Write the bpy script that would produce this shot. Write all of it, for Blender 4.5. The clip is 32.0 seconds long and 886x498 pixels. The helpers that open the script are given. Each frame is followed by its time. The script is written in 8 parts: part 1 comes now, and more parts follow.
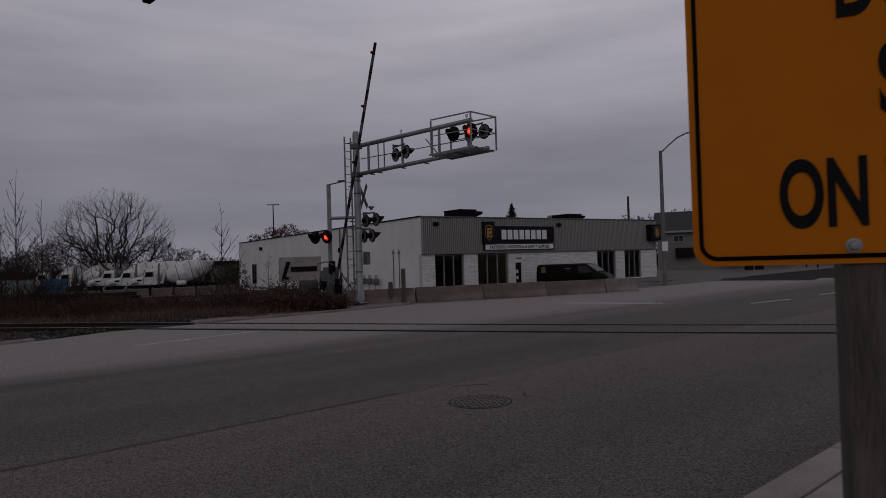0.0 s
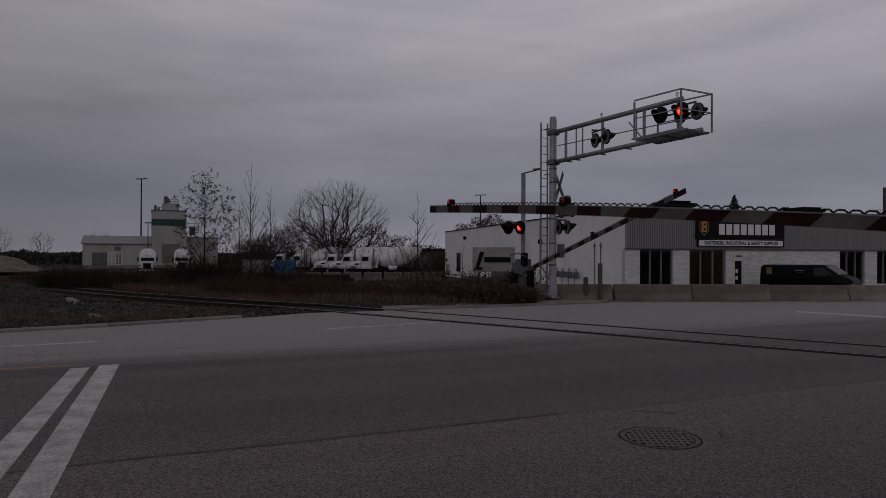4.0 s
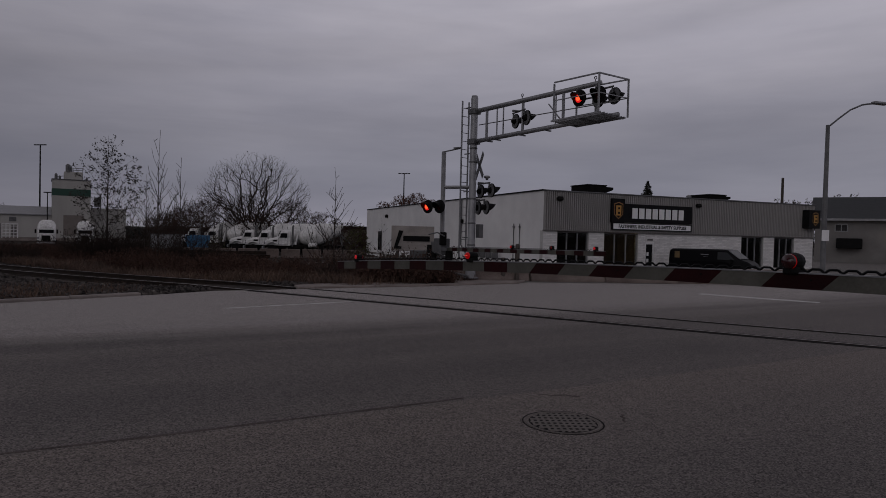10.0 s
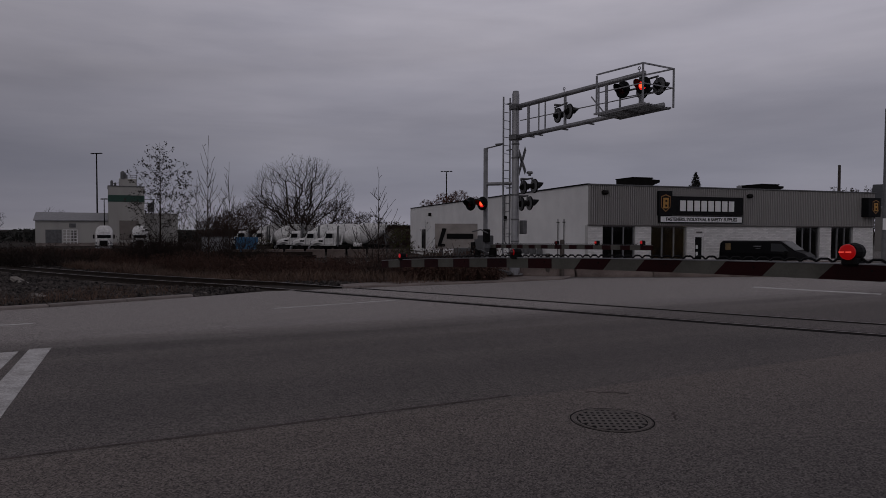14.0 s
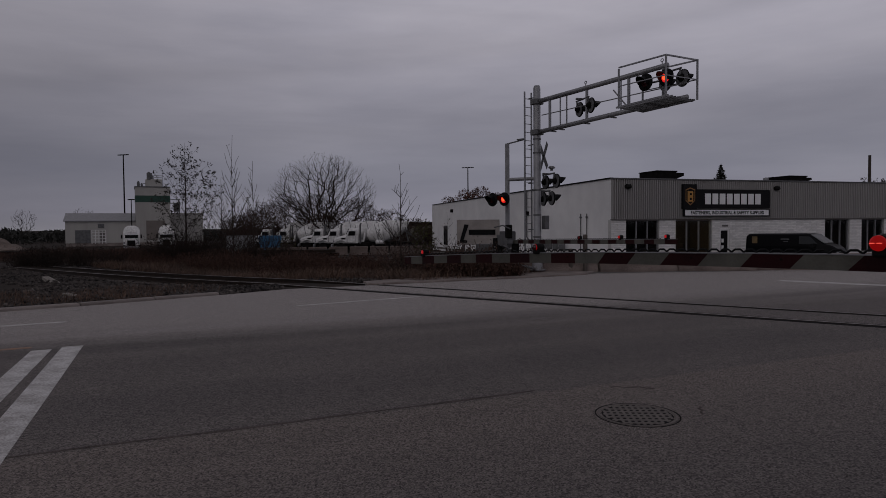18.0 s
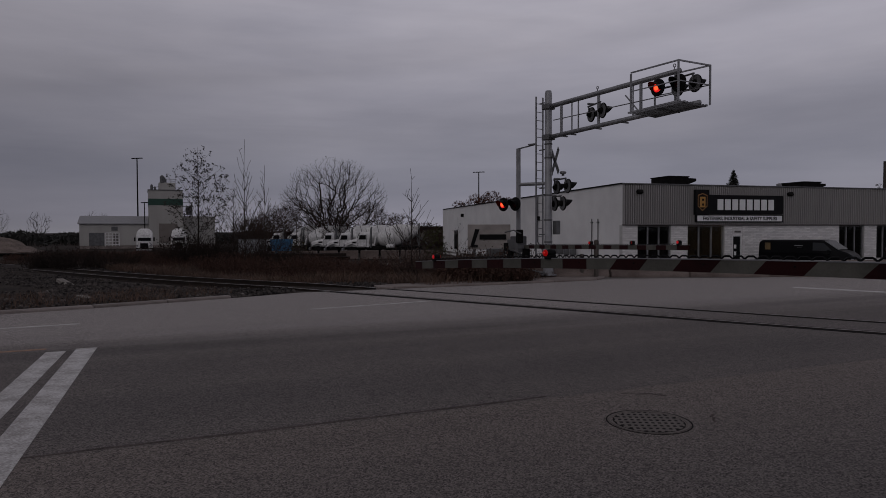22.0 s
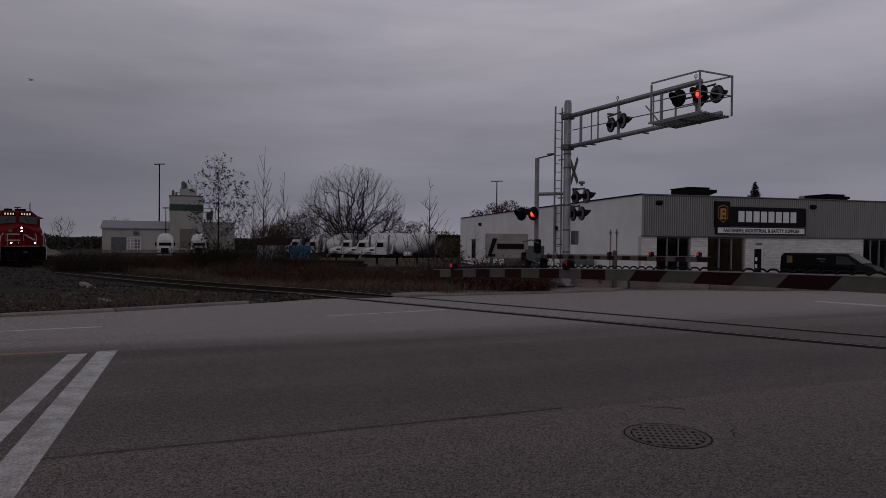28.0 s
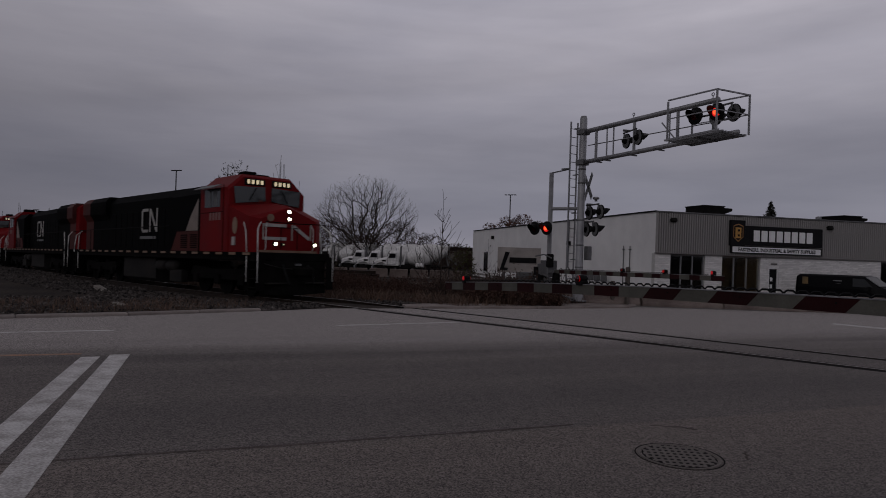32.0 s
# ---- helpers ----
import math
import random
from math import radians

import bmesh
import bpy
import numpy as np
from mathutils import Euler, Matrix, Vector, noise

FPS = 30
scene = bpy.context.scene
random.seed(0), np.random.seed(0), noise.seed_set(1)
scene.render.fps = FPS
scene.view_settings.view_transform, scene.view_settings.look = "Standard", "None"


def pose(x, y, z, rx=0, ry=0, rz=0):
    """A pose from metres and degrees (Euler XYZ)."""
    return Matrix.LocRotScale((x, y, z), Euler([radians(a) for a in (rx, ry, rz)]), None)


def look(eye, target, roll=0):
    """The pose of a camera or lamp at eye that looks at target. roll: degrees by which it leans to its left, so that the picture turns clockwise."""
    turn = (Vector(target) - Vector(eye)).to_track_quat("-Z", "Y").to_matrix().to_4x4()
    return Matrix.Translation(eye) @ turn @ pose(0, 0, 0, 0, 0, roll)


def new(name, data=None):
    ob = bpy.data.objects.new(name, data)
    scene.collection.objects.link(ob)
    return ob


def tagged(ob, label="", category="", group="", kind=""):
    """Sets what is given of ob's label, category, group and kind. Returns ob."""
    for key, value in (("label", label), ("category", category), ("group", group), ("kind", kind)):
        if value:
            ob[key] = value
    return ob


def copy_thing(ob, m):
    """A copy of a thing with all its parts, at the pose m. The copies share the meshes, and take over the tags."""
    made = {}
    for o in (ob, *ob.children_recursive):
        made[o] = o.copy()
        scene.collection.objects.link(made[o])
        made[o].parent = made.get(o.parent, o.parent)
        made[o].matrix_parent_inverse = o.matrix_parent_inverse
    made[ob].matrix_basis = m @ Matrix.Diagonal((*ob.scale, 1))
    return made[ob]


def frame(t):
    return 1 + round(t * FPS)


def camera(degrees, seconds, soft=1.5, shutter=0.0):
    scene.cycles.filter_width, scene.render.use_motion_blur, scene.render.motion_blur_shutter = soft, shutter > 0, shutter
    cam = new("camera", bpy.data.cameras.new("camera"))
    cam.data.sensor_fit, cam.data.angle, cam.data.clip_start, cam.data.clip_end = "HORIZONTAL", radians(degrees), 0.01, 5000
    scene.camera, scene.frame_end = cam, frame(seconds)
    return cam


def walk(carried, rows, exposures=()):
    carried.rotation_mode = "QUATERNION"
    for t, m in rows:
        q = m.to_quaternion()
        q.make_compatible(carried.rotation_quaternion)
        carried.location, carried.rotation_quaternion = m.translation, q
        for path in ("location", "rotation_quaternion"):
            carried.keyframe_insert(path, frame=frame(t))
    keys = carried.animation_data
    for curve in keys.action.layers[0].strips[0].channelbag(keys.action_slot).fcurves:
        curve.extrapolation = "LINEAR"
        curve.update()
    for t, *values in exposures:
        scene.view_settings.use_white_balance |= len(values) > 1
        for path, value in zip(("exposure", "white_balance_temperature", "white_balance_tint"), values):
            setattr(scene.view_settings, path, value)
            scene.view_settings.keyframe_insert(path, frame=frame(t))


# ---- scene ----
EXPOSURE = -1.72
cam = camera(68.7, 32.0, soft=0.75, shutter=0.3)
# seconds, eye x y z, yaw to the left, pitch up, roll
PATH = [
    (0, -0.454, -1.614, 1.675, -0.98, 0.94, -1.71), (0.5, -0.519, -1.341, 1.644, 0.24, 0.74, -5.46),
    (1, -0.518, -1.280, 1.612, 5.41, -0.44, -5.79), (1.5, -0.393, -1.148, 1.675, 16.05, 1.94, -1.27),
    (2, -0.351, -1.002, 1.711, 14.89, 0.92, -2.21), (2.5, -0.373, -0.911, 1.704, 13.90, 0.38, -1.52),
    (3, -0.296, -0.682, 1.712, 12.73, 0.09, -2.74), (3.5, -0.152, -0.521, 1.711, 16.13, 0.50, -0.41),
    (5.5, -0.041, -0.069, 1.702, 18.02, -0.84, 0.56), (6, -0.037, -0.036, 1.702, 16.92, -3.11, 0.31),
    (6.5, -0.013, -0.017, 1.683, 14.82, -2.70, 0.95), (7, -0.010, 0.027, 1.685, 12.63, -2.87, 1.09),
    (7.5, 0.008, 0.040, 1.684, 11.50, -2.41, 1.79), (8, -0.009, 0.019, 1.695, 11.65, -2.29, 1.28),
    (8.5, -0.005, 0.053, 1.689, 10.52, -1.80, 1.62), (9, 0.009, 0.009, 1.697, 10.36, -1.61, 1.57),
    (9.5, 0.010, 0.011, 1.696, 10.00, -1.40, 1.32), (10, 0.007, 0.002, 1.700, 10.41, -1.38, 1.41),
    (10.5, 0.007, 0.029, 1.693, 11.31, -1.38, 1.27), (11, -0.001, 0.027, 1.687, 11.64, -1.65, 1.05),
    (11.5, 0.002, 0.024, 1.687, 11.68, -1.65, 1.07), (12, 0.008, 0.026, 1.701, 12.35, -2.29, -1.70),
    (12.5, 0.013, 0.017, 1.698, 12.44, -1.02, 0.47), (13, 0.003, 0.008, 1.703, 12.90, -1.03, 0.25),
    (13.5, 0.013, 0.019, 1.699, 13.99, -0.74, -0.23), (14, 0.010, 0.017, 1.701, 14.28, -1.66, 0.18),
    (14.5, -0.003, 0.008, 1.704, 14.99, -1.87, 0.45), (16.5, 0.005, 0.017, 1.697, 15.25, -1.74, 0.69),
    (17, 0.008, 0.002, 1.704, 15.76, -1.96, -0.02), (17.5, 0.000, -0.002, 1.700, 16.28, -2.08, -0.38),
    (18, 0.008, -0.000, 1.696, 16.23, -1.97, -0.47), (18.5, 0.006, -0.001, 1.700, 16.02, -2.07, -0.11),
    (19, 0.007, 0.003, 1.698, 15.79, -2.20, -0.21), (19.5, 0.003, -0.003, 1.698, 15.94, -2.13, -0.02),
    (20, 0.009, -0.004, 1.698, 16.32, -2.15, 0.11), (20.5, 0.000, 0.003, 1.694, 16.68, -1.99, 0.10),
    (21, 0.005, -0.000, 1.698, 16.74, -1.98, 0.13), (21.5, 0.003, -0.001, 1.697, 16.93, -1.84, -0.05),
    (22, 0.002, -0.015, 1.703, 17.15, -1.58, -0.18), (22.5, 0.002, -0.008, 1.699, 17.07, -1.52, -0.18),
    (23, 0.004, -0.007, 1.703, 17.51, -1.44, -0.05), (23.5, 0.004, -0.005, 1.700, 17.58, -1.43, -0.06),
    (24, 0.002, -0.007, 1.703, 17.38, -1.21, -0.08), (24.5, 0.001, -0.010, 1.706, 17.32, -1.05, -0.01),
    (25, 0.001, -0.008, 1.705, 17.22, -0.96, -0.20), (25.5, 0.004, -0.002, 1.706, 17.52, -0.87, -0.06),
    (27.5, -0.000, -0.011, 1.701, 18.48, -0.76, 0.56), (28, -0.007, -0.020, 1.705, 18.67, -0.83, 0.55),
    (28.5, 0.001, -0.020, 1.711, 18.82, -0.52, 0.39), (29, -0.001, -0.017, 1.703, 19.02, -0.33, 0.31),
    (29.5, -0.007, -0.027, 1.706, 19.03, -0.36, 0.24), (30, -0.007, -0.020, 1.707, 19.11, -0.23, 0.09),
    (30.5, 0.003, 0.000, 1.715, 17.73, -0.64, 0.45), (31, 0.007, -0.013, 1.704, 18.49, -0.76, 0.53),
    (31.5, 0.006, -0.005, 1.711, 18.27, -0.26, 0.88), (32, -0.019, -0.024, 1.707, 19.76, 0.22, 1.94),
]


def aim(x, y, z, yaw, pitch, roll):
    """The camera's pose from its eye and its yaw, pitch and roll in degrees."""
    a, b = radians(yaw), radians(pitch)
    way = Vector((-math.sin(a) * math.cos(b), math.cos(a) * math.cos(b), math.sin(b)))
    eye = Vector((x, y, z))
    return look(eye, eye + way, roll)


walk(cam, [(t, aim(*row)) for t, *row in PATH], exposures=[(0.0, EXPOSURE - 0.07), (2.0, EXPOSURE - 0.10), (3.0, EXPOSURE - 0.09), (6.0, EXPOSURE - 0.06), (9.0, EXPOSURE - 0.01), (12.0, EXPOSURE), (32.0, EXPOSURE)])

# ---- world and sun: a dusk sky under heavy cloud ----
world = bpy.data.worlds.new("overcast_dusk")
scene.world = world
world.use_nodes = True
wt = world.node_tree
wt.nodes.clear()
w_out = wt.nodes.new("ShaderNodeOutputWorld")
w_bg = wt.nodes.new("ShaderNodeBackground")
w_sky = wt.nodes.new("ShaderNodeTexSky")
w_sky.sky_type = 'NISHITA'
w_sky.sun_disc = False
w_sky.sun_elevation, w_sky.sun_rotation = radians(24), radians(200)
w_dim = wt.nodes.new("ShaderNodeMixRGB")
w_dim.blend_type, w_dim.inputs[0].default_value = 'MULTIPLY', 1.0
w_dim.inputs[2].default_value = (0.1, 0.1, 0.1, 1)
w_co = wt.nodes.new("ShaderNodeTexCoord")
w_sep = wt.nodes.new("ShaderNodeSeparateXYZ")
w_map = wt.nodes.new("ShaderNodeMapping")
w_map.inputs["Scale"].default_value = (1.0, 1.0, 5.0)
w_map.inputs["Rotation"].default_value = (radians(5), radians(-3), 0.6)
w_n1 = wt.nodes.new("ShaderNodeTexNoise")
w_n1.inputs["Scale"].default_value, w_n1.inputs["Detail"].default_value = 2.1, 7
w_n1.inputs["Roughness"].default_value = 0.52
w_lift = wt.nodes.new("ShaderNodeMapRange")
w_lift.inputs["From Min"].default_value, w_lift.inputs["From Max"].default_value = 0.32, 0.68
w_ramp = wt.nodes.new("ShaderNodeValToRGB")
for e in list(w_ramp.color_ramp.elements)[1:]:
    w_ramp.color_ramp.elements.remove(e)
SKY = ((0.0, (0.60, 0.58, 0.66)), (0.495, (0.92, 0.89, 0.99)), (0.51, (0.74, 0.72, 0.87)), (0.545, (0.68, 0.67, 0.81)), (0.58, (0.84, 0.81, 0.94)),
       (0.63, (1.14, 1.09, 1.24)), (0.69, (1.50, 1.43, 1.60)), (0.76, (0.95, 0.90, 1.0)), (1.0, (0.60, 0.57, 0.62)))
w_ramp.color_ramp.elements[0].position, w_ramp.color_ramp.elements[0].color = SKY[0][0], (*SKY[0][1], 1)
for place, colour in SKY[1:]:
    w_ramp.color_ramp.elements.new(place).color = (*colour, 1)
w_half = wt.nodes.new("ShaderNodeMath")
w_half.operation = 'MULTIPLY_ADD'
w_half.inputs[1].default_value, w_half.inputs[2].default_value = 0.5, 0.5
w_cl = wt.nodes.new("ShaderNodeMixRGB")
w_cl.blend_type, w_cl.inputs[0].default_value = 'MULTIPLY', 1.0
# heavier cloud towards the west
w_west = wt.nodes.new("ShaderNodeMapRange")
w_west.inputs["From Min"].default_value, w_west.inputs["From Max"].default_value = -0.85, -0.42
w_west.inputs["To Min"].default_value, w_west.inputs["To Max"].default_value = 0.66, 1.0
w_side = wt.nodes.new("ShaderNodeMixRGB")
w_side.blend_type, w_side.inputs[0].default_value = 'MULTIPLY', 1.0
w_tone = wt.nodes.new("ShaderNodeValToRGB")
w_tone.color_ramp.elements[0].color = (0.83, 0.84, 0.87, 1)
w_tone.color_ramp.elements[1].color = (1.12, 1.115, 1.11, 1)
# thin long streaks under the broad cloud
w_map2 = wt.nodes.new("ShaderNodeMapping")
w_map2.inputs["Scale"].default_value = (1.0, 1.0, 9.0)
w_map2.inputs["Rotation"].default_value = (radians(-7), radians(5), 1.1)
w_n2 = wt.nodes.new("ShaderNodeTexNoise")
w_n2.inputs["Scale"].default_value, w_n2.inputs["Detail"].default_value, w_n2.inputs["Roughness"].default_value = 1.7, 6, 0.58
w_n2.inputs["Distortion"].default_value = 0.5
w_lift2 = wt.nodes.new("ShaderNodeMapRange")
w_lift2.inputs["From Min"].default_value, w_lift2.inputs["From Max"].default_value = 0.34, 0.66
w_lift2.inputs["To Min"].default_value, w_lift2.inputs["To Max"].default_value = 0.95, 1.05
w_streak = wt.nodes.new("ShaderNodeMixRGB")
w_streak.blend_type, w_streak.inputs[0].default_value = 'MULTIPLY', 1.0
# a long low shelf of cloud with a soft lower edge, sinking to the west
w_slant = wt.nodes.new("ShaderNodeMath")
w_slant.operation, w_slant.inputs[1].default_value = 'MULTIPLY_ADD', -0.06
w_ragged = wt.nodes.new("ShaderNodeMath")
w_ragged.operation, w_ragged.inputs[1].default_value = 'MULTIPLY_ADD', 0.03
w_shelf = wt.nodes.new("ShaderNodeValToRGB")
for e in list(w_shelf.color_ramp.elements)[1:]:
    w_shelf.color_ramp.elements.remove(e)
w_shelf.color_ramp.elements[0].position, w_shelf.color_ramp.elements[0].color = 0.0, (1, 1, 1, 1)
for place, v in ((0.61, 1.0), (0.638, 1.06), (0.645, 1.05), (0.656, 0.93), (0.685, 0.98), (0.72, 1.0)):
    w_shelf.color_ramp.elements.new(place).color = (v, v, v * 1.005, 1)
w_both = wt.nodes.new("ShaderNodeMixRGB")
w_both.blend_type, w_both.inputs[0].default_value = 'MULTIPLY', 1.0
for a, b in ((w_sep.outputs["X"], w_slant.inputs[0]), (w_half.outputs[0], w_slant.inputs[2]), (w_n2.outputs["Fac"], w_ragged.inputs[0]), (w_slant.outputs[0], w_ragged.inputs[2]),
             (w_ragged.outputs[0], w_shelf.inputs[0]), (w_shelf.outputs[0], w_both.inputs[1]), (w_lift2.outputs[0], w_both.inputs[2]), (w_both.outputs[0], w_streak.inputs[2])):
    wt.links.new(a, b)
for a, b in ((w_co.outputs["Generated"], w_map2.inputs[0]), (w_map2.outputs[0], w_n2.inputs["Vector"]), (w_n2.outputs["Fac"], w_lift2.inputs[0])):
    wt.links.new(a, b)
w_mix = wt.nodes.new("ShaderNodeMixRGB")
w_mix.inputs[0].default_value = 0.95
for a, b in ((w_sky.outputs[0], w_dim.inputs[1]), (w_co.outputs["Generated"], w_sep.inputs[0]), (w_co.outputs["Generated"], w_map.inputs[0]),
             (w_map.outputs[0], w_n1.inputs["Vector"]), (w_n1.outputs["Fac"], w_lift.inputs[0]), (w_sep.outputs["Z"], w_half.inputs[0]),
             (w_half.outputs[0], w_ramp.inputs[0]), (w_lift.outputs[0], w_tone.inputs[0]), (w_ramp.outputs[0], w_cl.inputs[1]),
             (w_tone.outputs[0], w_cl.inputs[2]), (w_dim.outputs[0], w_mix.inputs[1]), (w_cl.outputs[0], w_mix.inputs[2]),
             (w_sep.outputs["X"], w_west.inputs[0]), (w_west.outputs[0], w_side.inputs[2]), (w_mix.outputs[0], w_side.inputs[1]),
             (w_side.outputs[0], w_streak.inputs[1]), (w_streak.outputs[0], w_bg.inputs[0]), (w_bg.outputs[0], w_out.inputs[0])):
    wt.links.new(a, b)
sun = new("sun", bpy.data.lights.new("sun", 'SUN'))
sun.data.energy, sun.data.angle, sun.data.color = 0.5, radians(40), (1.0, 0.97, 0.93)
sun.matrix_world = look((0, 0, 60), (22, 60, 32))

# ---- materials ----


def surf(name, a, b, scale=2.0, rough=0.75, bump=0.15, fine=40.0, metal=0.0, stretch=(1, 1, 1), grain=0.35, spec=0.5, vary=0.0, depth=0.01):
    """A surface of two tones: broad stains, fine grain, and relief by both."""
    m = bpy.data.materials.new(name)
    m.use_nodes = True
    nt = m.node_tree
    p = nt.nodes["Principled BSDF"]
    co = nt.nodes.new("ShaderNodeTexCoord")
    mp = nt.nodes.new("ShaderNodeMapping")
    mp.inputs["Scale"].default_value = stretch
    n1 = nt.nodes.new("ShaderNodeTexNoise")
    n1.inputs["Scale"].default_value, n1.inputs["Detail"].default_value, n1.inputs["Roughness"].default_value = scale, 5, 0.6
    n2 = nt.nodes.new("ShaderNodeTexNoise")
    n2.inputs["Scale"].default_value, n2.inputs["Detail"].default_value = fine, 3
    add = nt.nodes.new("ShaderNodeMath")
    add.operation = 'MULTIPLY_ADD'
    add.inputs[1].default_value = grain
    rng = nt.nodes.new("ShaderNodeMapRange")
    rng.inputs["From Min"].default_value, rng.inputs["From Max"].default_value = 0.32 + 0.5 * grain, 0.68 + 0.5 * grain
    mix = nt.nodes.new("ShaderNodeMixRGB")
    mix.inputs[1].default_value, mix.inputs[2].default_value = (*a, 1), (*b, 1)
    bp = nt.nodes.new("ShaderNodeBump")
    bp.inputs["Strength"].default_value, bp.inputs["Distance"].default_value = bump, depth
    rr = nt.nodes.new("ShaderNodeMapRange")
    rr.inputs["To Min"].default_value, rr.inputs["To Max"].default_value = max(rough - 0.12, 0.05), min(rough + 0.1, 1)
    ln = nt.links.new
    ln(co.outputs["Object"], mp.inputs[0])
    ln(mp.outputs[0], n1.inputs["Vector"])
    ln(mp.outputs[0], n2.inputs["Vector"])
    ln(n2.outputs["Fac"], add.inputs[0])
    ln(n1.outputs["Fac"], add.inputs[2])
    ln(add.outputs[0], rng.inputs[0])
    ln(rng.outputs[0], mix.inputs[0])
    last = mix.outputs[0]
    if vary:
        oi = nt.nodes.new("ShaderNodeObjectInfo")
        hs = nt.nodes.new("ShaderNodeHueSaturation")
        vr = nt.nodes.new("ShaderNodeMapRange")
        vr.inputs["To Min"].default_value, vr.inputs["To Max"].default_value = 1 - vary, 1 + vary
        ln(oi.outputs["Random"], vr.inputs[0])
        ln(vr.outputs[0], hs.inputs["Value"])
        ln(last, hs.inputs["Color"])
        last = hs.outputs[0]
    ln(last, p.inputs["Base Color"])
    ln(add.outputs[0], bp.inputs["Height"])
    ln(bp.outputs[0], p.inputs["Normal"])
    ln(n1.outputs["Fac"], rr.inputs[0])
    ln(rr.outputs[0], p.inputs["Roughness"])
    p.inputs["Metallic"].default_value = metal
    p.inputs["Specular IOR Level"].default_value = spec
    return m


def glow(name, colour, strength, base=(0.1, 0.02, 0.02)):
    m = bpy.data.materials.new(name)
    m.use_nodes = True
    p = m.node_tree.nodes["Principled BSDF"]
    p.inputs["Base Color"].default_value = (*base, 1)
    p.inputs["Emission Color"].default_value = (*colour, 1)
    p.inputs["Emission Strength"].default_value = strength
    p.inputs["Roughness"].default_value = 0.5
    p.inputs["Specular IOR Level"].default_value = 0.15
    return m


def gloss(name, colour, rough=0.08, spec=0.5):
    m = bpy.data.materials.new(name)
    m.use_nodes = True
    p = m.node_tree.nodes["Principled BSDF"]
    p.inputs["Base Color"].default_value = (*colour, 1)
    p.inputs["Roughness"].default_value = rough
    p.inputs["Specular IOR Level"].default_value = spec
    return m


